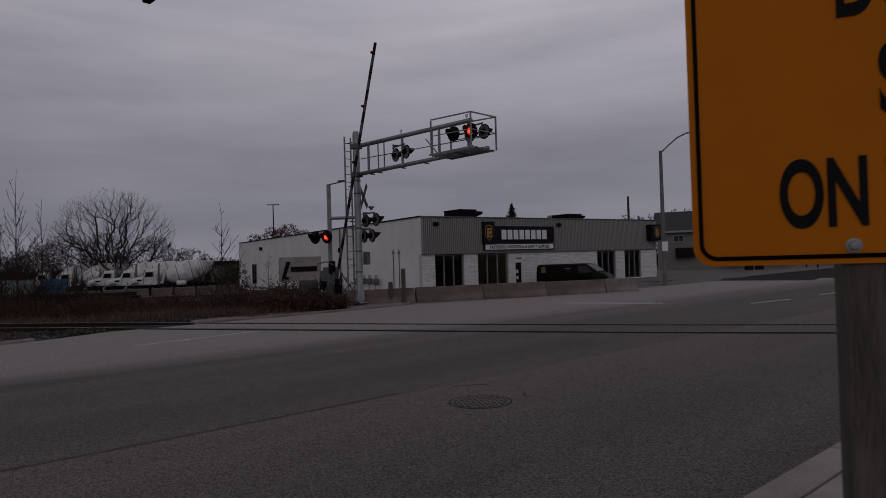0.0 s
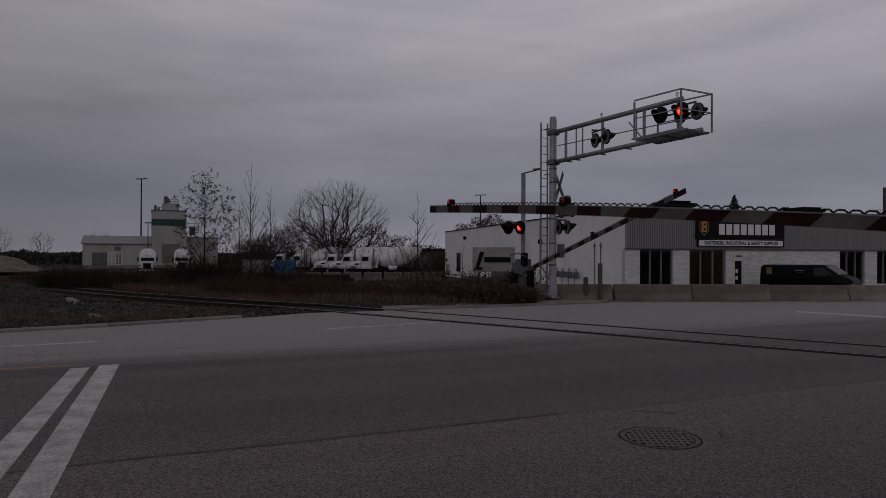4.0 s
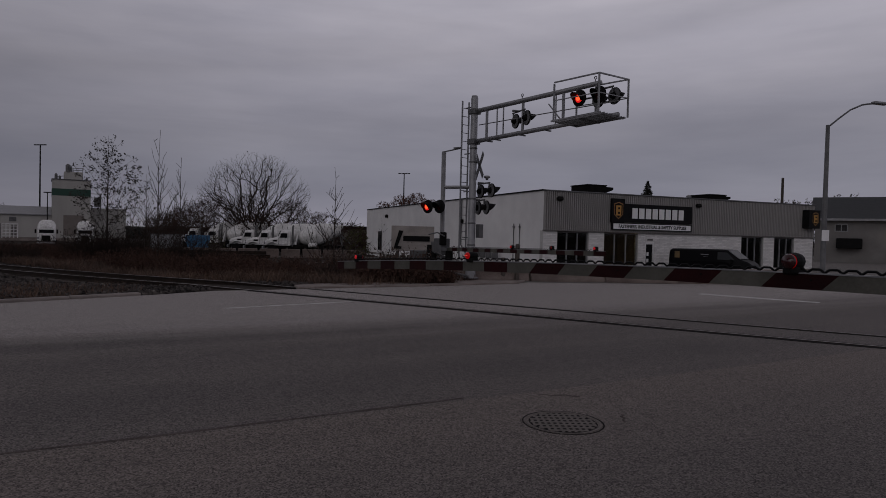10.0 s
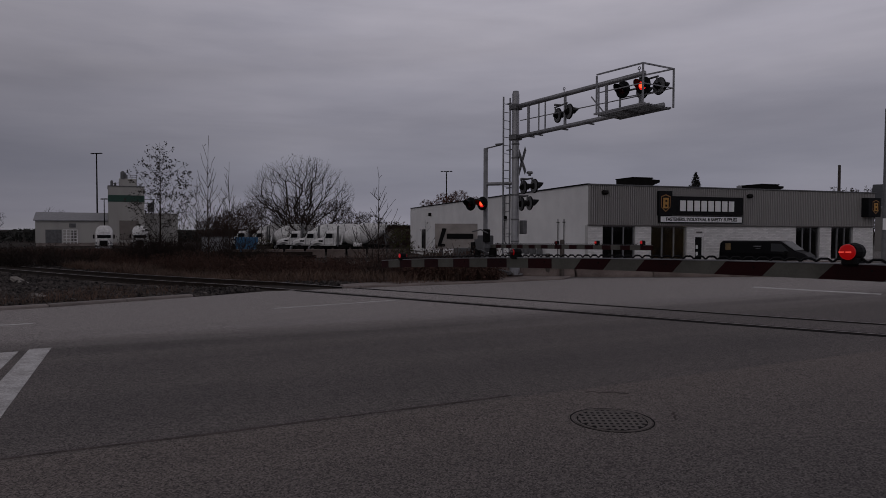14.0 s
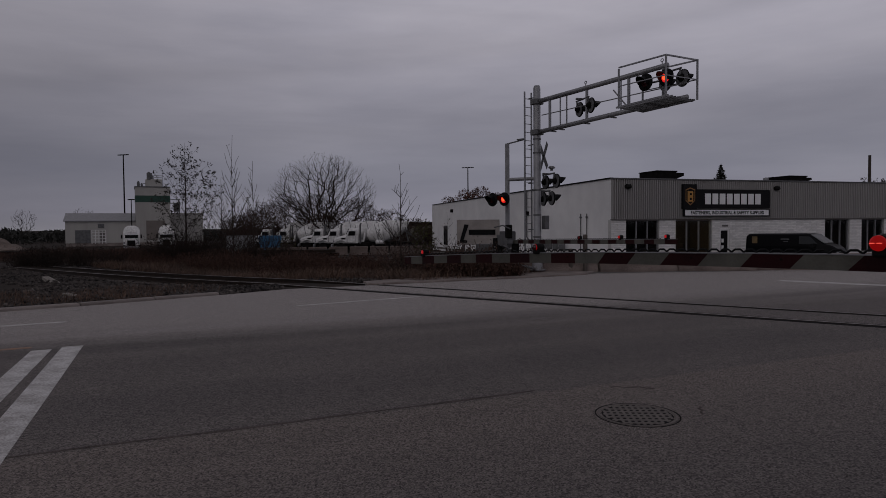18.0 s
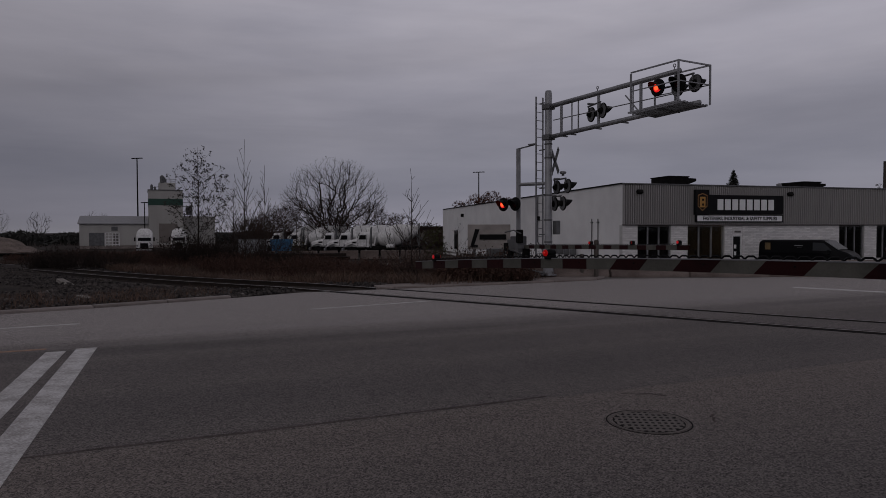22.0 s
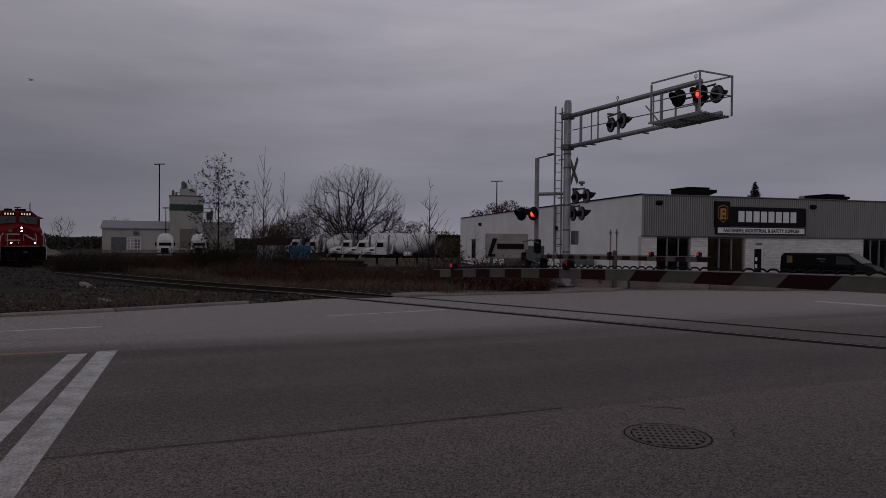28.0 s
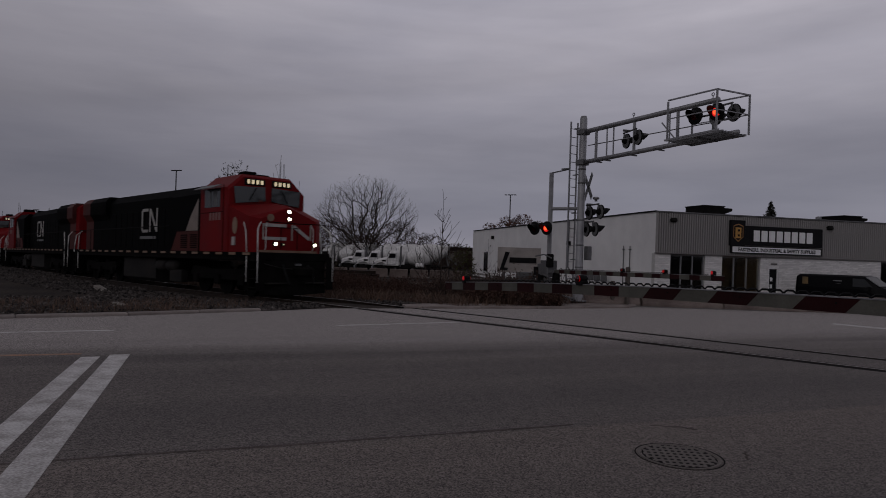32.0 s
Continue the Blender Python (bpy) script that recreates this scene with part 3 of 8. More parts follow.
for u0 in [k * 0.5 for k in range(-40, 60)]:
    wob = [5.68 + 0.045 * noise.noise((u * 0.7, 0, 7)) for u in (u0, u0 + 0.5)]
    wd = [0.019 + 0.016 * noise.noise((u * 1.3, 4, 7)) for u in (u0, u0 + 0.5)]
    if u0 > 3.0:
        continue
    slab(bm, [uv(u0, wob[0] - wd[0]), uv(u0 + 0.5, wob[1] - wd[1]), uv(u0 + 0.5, wob[1] + wd[1]), uv(u0, wob[0] + wd[0])], -0.01, 0.003)
solid("tar_seam", bm, M["tar_old"], SEAM, "road seam", kind="structure")

# pavement and kerb on the near side
bm = B()
slab(bm, [uv(-60, -7), uv(80, -7), uv(80, 0.72), uv(-60, 0.72)], -0.2, 0.10)
pavement = solid("pavement", bm, M["concrete"], "weathered concrete pavement along the near kerb", "pavement", kind="structure")

# ---- kerbs ----


def kerb_stone(length):
    bm = B()
    box(bm, (0, 0, -0.05), (length - 0.012, 0.24, 0.36), bevel=0.025)
    return finish(bm)


def kerb_run(name, pts, label, size=1.8, up=0.0, mat="concrete"):
    kerb = thing(name, pose(0, 0, 0), label, "kerb", kind="structure")
    mesh = kerb_stone(size)
    mesh.materials.append(M[mat])
    for (x0, y0), (x1, y1) in zip(pts, pts[1:]):
        n = max(1, round(math.hypot(x1 - x0, y1 - y0) / size))
        a = math.degrees(math.atan2(y1 - y0, x1 - x0))
        for k in range(n):
            f = (k + 0.5) / n
            ob = new("kerb_stone", mesh)
            ob.parent = kerb
            ob.matrix_local = pose(x0 + f * (x1 - x0), y0 + f * (y1 - y0), up, 0, 0, a) @ Matrix.Diagonal((math.hypot(x1 - x0, y1 - y0) / n / size, 1, 1, 1))
    return kerb


kerb_run("kerb_near", [uv(-14, 0.86), uv(26, 0.86)], "weathered grey concrete kerb along the near pavement")
kerb_run("kerb_far", [uv(-24, 11.8), uv(-20, 12.2), uv(-3.8, 15.93), uv(-1.7, 16.44), uv(1.3, 17.5)], "weathered concrete kerb before the railway verge", up=-0.062, mat="concrete_kerb")
kerb_run("kerb_island", [uv(5.5, 18.36), uv(6.0, 18.32), uv(9.8, 18.32), uv(13.4, 18.6), uv(14.2, 19.3)], "low concrete kerb round the signal island", up=-0.07, mat="concrete_dark")
bm = B()
slab(bm, [uv(5.6, 18.45), uv(6.2, 18.4), uv(13.2, 18.7), uv(14.3, 19.4), uv(13.6, 20.3), uv(10, 20.0), uv(6.4, 19.6), uv(5.7, 19.3)], -0.3, 0.03)
solid("island", bm, M["concrete_dark"], "dirty concrete island under the crossing signal", "traffic island", kind="structure")

# ---- track ----
W_END = 400.0


def along(w, off, up=0.0):
    x, y, z, a = track(w)
    s, c = math.sin(radians(a)), math.cos(radians(a))
    return Vector((x - s * off, y + c * off, z + up))


def ribbon(bm, profile, w0, w1, step=1.0):
    """Sweeps a closed profile (offset across, height) along the track."""
    n = max(2, int((w1 - w0) / step) + 1)
    prev = None
    for k in range(n):
        w = w0 + (w1 - w0) * k / (n - 1)
        row = [bm.verts.new(along(w, o, h)) for o, h in profile]
        if prev:
            for i in range(len(row)):
                j = (i + 1) % len(row)
                bm.faces.new((prev[i], prev[j], row[j], row[i]))
        else:
            bm.faces.new(row)
        prev = row
    bm.faces.new(prev[::-1])
    return bm


RAIL_TOP = 0.012
W_ROAD = 9.3      # where the road's edge meets the line on the far side
rail_profile = [(-0.07, -0.17), (0.07, -0.17), (0.07, -0.155), (0.012, -0.13), (0.012, -0.05), (0.036, -0.035), (0.036, 0.0), (-0.036, 0.0), (-0.036, -0.035), (-0.012, -0.05), (-0.012, -0.13), (-0.07, -0.155)]
railway = thing("railway_track", pose(0, 0, 0), "single railway track of rusty rails on wooden ties", "railway track", kind="structure")
for side in (-0.7525, 0.7525):
    bm = ribbon(B(), [(o + side, h + RAIL_TOP) for o, h in rail_profile], -46, W_END)
    r = part("rail", bm, M["rail"], railway)
    bm = ribbon(B(), [(side - 0.03, RAIL_TOP - 0.002), (side + 0.03, RAIL_TOP - 0.002), (side + 0.028, RAIL_TOP + 0.003), (side - 0.028, RAIL_TOP + 0.003)], -46, W_END)
    part("running_surface", bm, M["rail_top"], r, "bright worn top of the rail")
# strips of rubber, tar and painted-in shadow beside the rails where the road crosses
for side in (-0.7525, 0.7525):
    near = side > 0
    for off, w2 in ((side - math.copysign(0.10, side), 0.05 if near else 0.04), (side + math.copysign(0.13 if near else 0.09, side), 0.075 if near else 0.04)):
        bm = ribbon(B(), [(off - w2, -0.012), (off + w2, -0.012), (off + w2, 0.006), (off - w2, 0.006)], -16, W_ROAD)
        part("flangeway", bm, M["tar"], railway, "dark strip of gap and shadow along the rail in the road")
tie_bm = B()
box(tie_bm, (0, 0, 0), (0.23, 2.6, 0.17), bevel=0.012)
tie_mesh = finish(tie_bm)
tie_mesh.materials.append(M["tie"])
w = W_ROAD + 0.3
while w < 95:
    x, y, z, a = track(w)
    ob = new("tie", tie_mesh)
    ob.parent = railway
    ob.matrix_local = pose(x, y, z - 0.245 + random.uniform(-0.01, 0.01), 0, 0, a + random.uniform(-1.5, 1.5))
    w += 0.56
# ballast bed with loose stones
bm = ribbon(B(), [(-3.2, -0.62), (3.2, -0.62), (1.75, -0.21), (-1.75, -0.21)], W_ROAD - 0.4, W_END, 2.0)
part("ballast_bed", bm, M["ballast"], railway, "grey stone ballast")


def stone_mesh(seed):
    rnd = random.Random(seed)
    bm = B()
    bmesh.ops.create_icosphere(bm, subdivisions=1, radius=1.0)
    for v in bm.verts:
        v.co *= rnd.uniform(0.7, 1.15)
        v.co.z *= 0.7
    return bm


def scatter(name, count, place, sizes, material, label, category, seed):
    """Loose pieces joined into one mesh."""
    rnd = random.Random(seed)
    src = []
    for k in range(5):
        b = stone_mesh(seed + k)
        src.append(([v.co.copy() for v in b.verts], [[v.index for v in f.verts] for f in b.faces]))
        b.free()
    vs, fs = [], []
    for _ in range(count):
        p = place(rnd)
        if p is None:
            continue
        sv, sf = rnd.choice(src)
        s, e = rnd.uniform(*sizes), Euler((rnd.uniform(0, 6), rnd.uniform(0, 6), rnd.uniform(0, 6))).to_matrix()
        base = len(vs)
        vs += [tuple(e @ (v * s) + p) for v in sv]
        fs += [[i + base for i in f] for f in sf]
    me = bpy.data.meshes.new(name)
    me.from_pydata(vs, [], fs)
    me.materials.append(material)
    return tagged(new(name, me), label, category, kind="stuff")


def on_bed(rnd):
    w = W_ROAD + 0.3 + rnd.random() ** 1.6 * 34
    off = rnd.uniform(-3.0, 2.6)
    h = -0.21 - max(0.0, abs(off) - 1.75) * 0.29
    return along(w, off, h + rnd.uniform(-0.01, 0.02))


scatter("ballast_stones", 9000, on_bed, (0.025, 0.055), M["ballast"], "loose grey ballast stones along the track", "ballast", 11)


def on_verge(rnd):
    u, v = rnd.uniform(-16, 2), rnd.uniform(0.4, 9)
    v += far_edge(u)
    x, y = uv(u, v)
    return Vector((x, y, ground_z(x, y) + 0.01))


def on_shoulder(rnd):
    w, off = W_ROAD + 0.5 + rnd.random() ** 1.3 * 40, rnd.choice((-1, 1)) * rnd.uniform(1.1, 4.6)
    p = along(w, off, -0.21 - max(0.0, abs(off) - 1.75) * 0.29)
    u, v = to_uv(p.x, p.y)
    if v < far_edge(u) + 0.5:
        return None
    p.z = max(p.z, ground_z(p.x, p.y))
    return p


scatter("ballast_lumps", 3600, on_shoulder, (0.05, 0.12), M["ballast"], "larger lumps of grey ballast beside the track", "ballast", 37)
scatter("verge_gravel", 4200, on_verge, (0.025, 0.075), M["ballast"], "grey gravel spilt over the railway verge", "gravel", 23)


M["debris"] = surf("pale_debris", (0.07, 0.062, 0.056), (0.20, 0.18, 0.165), 6, 0.9, 0.4, fine=30, grain=0.8)
scatter("verge_debris", 300, on_verge, (0.025, 0.075), M["debris"], "pale stones and rubbish strewn over the verge", "debris", 57)

# ---- crossing signals ----
FLASH, FLASH_AT = 0.934, 23.007
ARM_LEAD = {0: 0.035, 1: 0.06}     # the lamps on the arms change a little before those on the masts
ACROSS = -50.3     # the arms lie square across the road
blinkers = []      # carriers of flashing lenses and the phase in which each is lit


def signal_head(parent, m, phase, facing="front", lit=True):
    """A round flashing light: black background disc, hood, and a two-faced lens drum that turns to show light. It looks along its own -y."""
    head = new("signal_head")
    head.parent = parent
    head.matrix_local = m
    bm = B()
    turned(bm, [(0.0, 0.03), (0.245, 0.03), (0.258, 0.015), (0.258, -0.005), (0.145, -0.012), (0.145, 0.0), (0.0, 0.0)], 24, Matrix.Rotation(radians(-90), 4, 'X') @ Matrix.Rotation(math.pi, 4, 'X'))
    part("background_disc", bm, M["black"], head, "round black background disc", True)
    bm = B()
    rows = []
    for k in range(15):
        a = radians(-30 + 240 * k / 14)
        ring = [(math.cos(a) * r, math.sin(a) * r) for r in (0.15, 0.158)]
        out = [(x, -0.36 + 0.33 * (1 - (z + 0.16) / 0.32), z - 0.02) for x, z in ring]
        rows.append([(ring[0][0], 0.0, ring[0][1]), (ring[1][0], 0.0, ring[1][1]), out[1], out[0]])
    loft(bm, rows)
    part("hood", bm, M["black"], head, "black hood")
    bm = B()
    turned(bm, [(0.0, 0.17), (0.06, 0.16), (0.09, 0.10), (0.13, 0.03)], 16, Matrix.Rotation(radians(-90), 4, 'X'))
    part("housing", bm, M["black_matt"], head, "dark cast housing", True)
    return head


def flasher(parent, m, phase, r=0.14, core=True):
    """The turning lens of a flashing light: bright red on one face, dark on the other."""
    drum = new("lens_drum")
    drum.parent = parent
    drum.matrix_local = m
    rot = Matrix.Rotation(radians(90), 4, 'X')
    bm = B()
    turned(bm, [(r, 0.004), (r * 0.94, 0.018), (r * 0.6, 0.03), (0.0, 0.034)], 18, rot)
    part("lit_lens", bm, M["lit"] if core else M["lit_arm"], drum, "glowing red lens", True)
    if core:
        bm = B()
        turned(bm, [(r * 0.62, 0.031), (r * 0.4, 0.036), (0.0, 0.039)], 14, rot @ Matrix.Translation((-0.01, 0.0, 0)))
        part("filament_glow", bm, M["lit_core"], drum, "orange bright middle of the lens", True)
    else:
        for s in (-0.45, 0.4):
            bm = B()
            box(bm, (s * r, -0.034, 0.0), (r * 0.62, 0.008, r * 0.13), bevel=0.001)
            part("filament_glow", bm, M["lit_arm_core"], drum, "bright streak in the lens")
    bm = B()
    turned(bm, [(r, -0.002), (r * 0.9, -0.016), (0.0, -0.028)][::-1], 18, rot)
    part("dark_lens", bm, M["lens_dark"], drum, "dark side of the lens", True)
    blinkers.append((drum, m, phase, 0.0 if core else ARM_LEAD[phase]))
    return drum


def pair(parent, m, gap=0.76, wire=True):
    """Two flashing lights side by side on a cross pipe; the left one shines first."""
    for side, phase in ((-1, 0), (1, 1)):
        at = m @ Matrix.Translation((side * gap / 2, 0, 0))
        signal_head(parent, at, phase)
        flasher(parent, at @ Matrix.Translation((0, -0.028, 0)), phase)
    bm = B()
    rod(bm, m @ Vector((-gap / 2, 0.2, 0)), m @ Vector((gap / 2, 0.2, 0)), 0.03)
    part("cross_pipe", bm, M["galv_dark"], parent)


def back_pair(parent, m, gap=0.7):
    """Two lights that look the other way: their grey backs and hoods show."""
    for side in (-1, 1):
        at = m @ Matrix.Translation((side * gap / 2, 0, 0)) @ Matrix.Rotation(math.pi, 4, 'Z')
        h = signal_head(parent, at, 0)
        bm = B()
        turned(bm, [(0.12, 0.004), (0.0, 0.02)], 14, Matrix.Rotation(radians(90), 4, 'X'))
        part("lens", bm, M["lens_dark"], h, "dark red lens", True)
        bm = B()
        turned(bm, [(0.17, 0.031), (0.247, 0.032), (0.245, 0.036), (0.16, 0.05)], 20, Matrix.Rotation(radians(-90), 4, 'X'))
        part("disc_back", bm, M["galv_dark"], h, "grey back of the disc")
    bm = B()
    for side in (-1, 1):
        rod(bm, m @ Vector((side * gap / 2, -0.1, 0.0)), m @ Vector((side * gap / 2, -0.1, 0.27)), 0.026)
    rod(bm, m @ Vector((-gap / 2 - 0.05, -0.1, 0.27)), m @ Vector((gap / 2 + 0.05, -0.1, 0.27)), 0.03)
    rod(bm, m @ Vector((0, -0.1, 0.27)), m @ Vector((0, -0.34, 0.27)), 0.04)
    part("cross_pipe", bm, M["galv_dark"], parent)


def bar(bm, a, b, w, h=None):
    """A square bar between two points."""
    a, b = Vector(a), Vector(b)
    d = b - a
    q = d.to_track_quat('X', 'Z').to_matrix().to_4x4()
    box(bm, (0, 0, 0), (d.length, w, h or w), m=Matrix.Translation((a + b) / 2) @ q)
    return bm


CANT_AT, CANT_TURN = (-3.3, 23.7), -37.4


def cantilever(m, label, mast_top=6.7, length=6.1, lights=True):
    """A crossing signal on a mast with an arm over the road; local x runs out along the arm."""
    sig = thing("cantilever_signal", m, label, "crossing signal")
    bm = B()
    turned(bm, [(0.30, 0.0), (0.30, 0.05), (0.20, 0.06), (0.17, 0.5), (0.135, 0.55), (0.13, mast_top - 0.1), (0.105, mast_top)], 16)
    mast = part("mast", bm, M["galv"], sig, "thick galvanised steel mast", True)
    for z in (1.2, 2.0, 2.9, 4.25, 4.75):
        bm = B()
        turned(bm, [(0.136, z), (0.147, z + 0.01), (0.147, z + 0.05), (0.136, z + 0.06)], 14)
        part("strap", bm, M["galv_dark"], mast)
    # upper and lower pipes of the arm
    for name, z0, z1, r in (("upper_pipe", 6.12, 6.34, 0.085), ("lower_pipe", 5.02, 5.30, 0.08)):
        bm = B()
        rod(bm, (0.0, 0, z0), (length - 0.65 if name == "upper_pipe" else length, 0, z1), r, r * 0.9, 10)
        part(name, bm, M["galv"], sig, "", True)
    for z in (6.12, 5.02):
        part("clamp", box(B(), (0.0, 0, z), (0.36, 0.36, 0.2), bevel=0.02), M["galv_dark"], sig, "bolted mast clamp")
    low = lambda x: 5.02 + 0.28 * x / length
    top = lambda x: 6.12 + 0.22 * x / (length - 0.65)
    for x in (0.65, 1.15, 1.45, 2.35, 3.75, 4.05, 5.3):
        bm = B()
        bar(bm, (x, 0.0, low(x)), (x, 0.0, top(x) - (0 if x > 0.6 else 0.1)), 0.07 if x in (2.35, 4.05, 5.3, 0.65) else 0.035)
        part("upright", bm, M["galv"], sig)
    bm = B()
    bar(bm, (4.1, 0.0, 5.22), (3.45, 0.0, 5.95), 0.035)
    part("brace", bm, M["galv"], sig)
    for x in (2.3, 5.25):
        bm = B()
        rod(bm, (x, 0, top(x) + 0.07), (x, 0, top(x) + 0.15), 0.014, n=6)
        pipe(bm, [(x + 0.045 * math.cos(k * math.tau / 8), 0, top(x) + 0.19 + 0.045 * math.sin(k * math.tau / 8)) for k in range(9)], 0.013, 5)
        part("lifting_eye", bm, M["galv_dark"], sig, "small steel lifting eye")
    bm = B()
    rod(bm, (0.2, 0.05, 5.62), (length, 0.05, 5.72), 0.018, n=6)
    part("mid_rail", bm, M["galv"], sig)
    # walkway grating and the cage at the end
    bm = B()
    for k in range(9):
        y = -0.70 + 0.125 * k
        bar(bm, (4.3, y, low(4.3) - 0.05), (length, y, low(length) - 0.05), 0.016, 0.035)
    for x in np.arange(4.3, length, 0.24):
        bar(bm, (x, -0.70, low(x) - 0.05), (x, 0.30, low(x) - 0.05), 0.012, 0.03)
    walkway = part("walkway_grating", bm, M["galv_dark"], sig, "open steel grating walkway")
    for x in (0.75, 1.15, 2.3, 3.4, 5.2, 6.05):
        bm = B()
        bar(bm, (x, -0.72 if x > 4 else -0.3, low(x) - 0.08), (x, 0.32 if x > 4 else 0.2, low(x) - 0.08), 0.06, 0.04)
        part("bearer", bm, M["galv_dark"], walkway)
    for y in (-0.72, 0.32):
        bm = B()
        bar(bm, (4.3, y, low(4.3) - 0.05), (length, y, low(length) - 0.05), 0.04, 0.05)
        part("edge_angle", bm, M["galv"], walkway)
    cage = [(4.3, -0.80), (length - 0.08, -0.92), (length + 0.08, 0.36), (4.3, 0.36)]
    for a, b in zip(cage, cage[1:]):
        for z in (6.38, 5.82):
            bm = B()
            bar(bm, (*a, z - (0.02 if a[0] < 4 else 0)), (*b, z), 0.04 if z > 6 else 0.028)
            part("cage_rail", bm, M["galv"], sig)
    for x, y in cage + [(5.1, 0.36)]:
        bm = B()
        bar(bm, (x, y, low(x) - 0.06), (x, y, 6.40 if x > 5 else 6.34), 0.045)
        part("cage_post", bm, M["galv"], sig)
    for y in (-0.92, 0.36):
        bm = B()
        bar(bm, (4.3, y, low(4.3) - 0.05), (length, y, low(length) - 0.05), 0.045, 0.05)
        part("cage_sill", bm, M["galv"], sig)
    # ladder
    for y in (-0.17, 0.17):
        bm = B()
        bar(bm, (-0.46, y, 0.35), (-0.46, y, 6.55), 0.045)
        part("ladder_rail", bm, M["galv"], sig)
    rung = B()
    rod(rung, (-0.46, -0.17, 0), (-0.46, 0.17, 0), 0.013, n=6)
    rung = finish(rung)
    rung.materials.append(M["galv"])
    pieces("rung", rung, sig, [pose(0, 0, 0.5 + 0.305 * k) for k in range(20)])
    for z in (1.5, 3.2, 4.6, 6.3):
        bm = B()
        bar(bm, (-0.46, 0, z), (-0.1, 0, z), 0.035)
        part("ladder_bracket", bm, M["galv_dark"], sig)
    return sig


sig = cantilever(pose(*CANT_AT, 0.07, 0, 0, CANT_TURN), "grey steel cantilever signal with ladder and red flashing lights")
FACE = ACROSS - CANT_TURN        # the lights look down the road
# lights over the road
pair(sig, pose(5.36, -0.46, 5.86, 0, 0, FACE + 9), 0.74)
back_pair(sig, pose(5.52, 0.20, 5.90, 0, 0, FACE), 0.70)
back_pair(sig, pose(2.12, 0.18, 5.62, 0, 0, FACE - 8), 0.80)
# a bell, and lights on the mast that look the other way
back_pair(sig, pose(0.26, 0.45, 3.24, 0, 0, FACE - 4), 0.80)
back_pair(sig, pose(0.12, 0.42, 2.62, 0, 0, FACE - 8), 0.72)
bm = B()
turned(bm, [(0.0, 0.0), (0.05, 0.0), (0.05, 0.06), (0.11, 0.08), (0.125, 0.12), (0.09, 0.16), (0.0, 0.17)], 14, pose(0.42, 0.32, 3.62))
part("bell", bm, M["galv"], sig, "round warning bell", True)
# the crossbuck, seen nearly edge on
buck = new("crossbuck")
buck.parent = sig
buck.matrix_local = pose(0.06, 0.28, 4.16, 0, 0, FACE - 15)
for tilt in (45, -45):
    bm = B()
    box(bm, (0, 0, 0), (1.22, 0.012, 0.20), m=Matrix.Rotation(radians(tilt), 4, 'Y'))
    part("blade", bm, M["galv_dark"], buck, "grey back of the sign blade")
    bm = B()
    for e in (-1, 1):
        box(bm, (0, 0, 0.097 * e), (1.22, 0.016, 0.012), m=Matrix.Rotation(radians(tilt), 4, "Y"))
    part("blade_edge", bm, M["galv"], buck, "bright folded edge")
bm = B()
box(bm, (0.2, 0.22, 1.75), (0.22, 0.2, 0.5), bevel=0.02)
part("junction_box", bm, M["galv_dark"], sig)
bm = B()
pipe(bm, [(0.1, -0.2, 0.0), (0.3, -0.5, 0.12), (-0.9, -0.55, 0.25)], 0.05)
part("conduit", bm, M["galv_dark"], sig)

# ---- the far gate: pole, mechanism and arm ----
GATE_AT = (-4.5, 24.25)
gate = thing("crossing_gate", pose(*GATE_AT, 0.05, 0, 0, ACROSS), "grey crossing gate with striped arm and red flashing lights", "crossing gate", "crossing gates")
bm = B()
turned(bm, [(0.2, 0), (0.2, 0.04), (0.09, 0.06), (0.085, 4.75), (0.0, 4.76)], 12)
pole = part("pole", bm, M["galv"], gate, "", True)
bm = B()
bar(bm, (-0.12, 0, 4.74), (0.62, 0.35, 4.84), 0.05, 0.04)
box(bm, (0.52, 0.28, 4.86), (0.3, 0.09, 0.05), rz=25)
part("top_bracket", bm, M["galv_dark"], gate)
bm = B()
rod(bm, (0.0, 0.0, 3.40), (0.95, 0.80, 3.40), 0.065)
part("tie_pipe", bm, M["galv"], gate, "pipe tying the pole to the big mast")
pair(gate, pose(-0.16, -0.30, 2.66, 0, 0, 20), 0.60)
bm = B()
box(bm, (0.0, 0.0, 1.15), (0.55, 0.42, 0.62), bevel=0.03)
box(bm, (-0.42, 0.0, 1.12), (0.42, 0.3, 0.42), bevel=0.03)
mech = part("mechanism", bm, M["galv_dark"], gate, "grey gate machine case")
bm = B()
box(bm, (0.0, 0.0, 0.42), (0.4, 0.3, 0.75), bevel=0.02)
part("stand", bm, M["galv_dark"], gate)


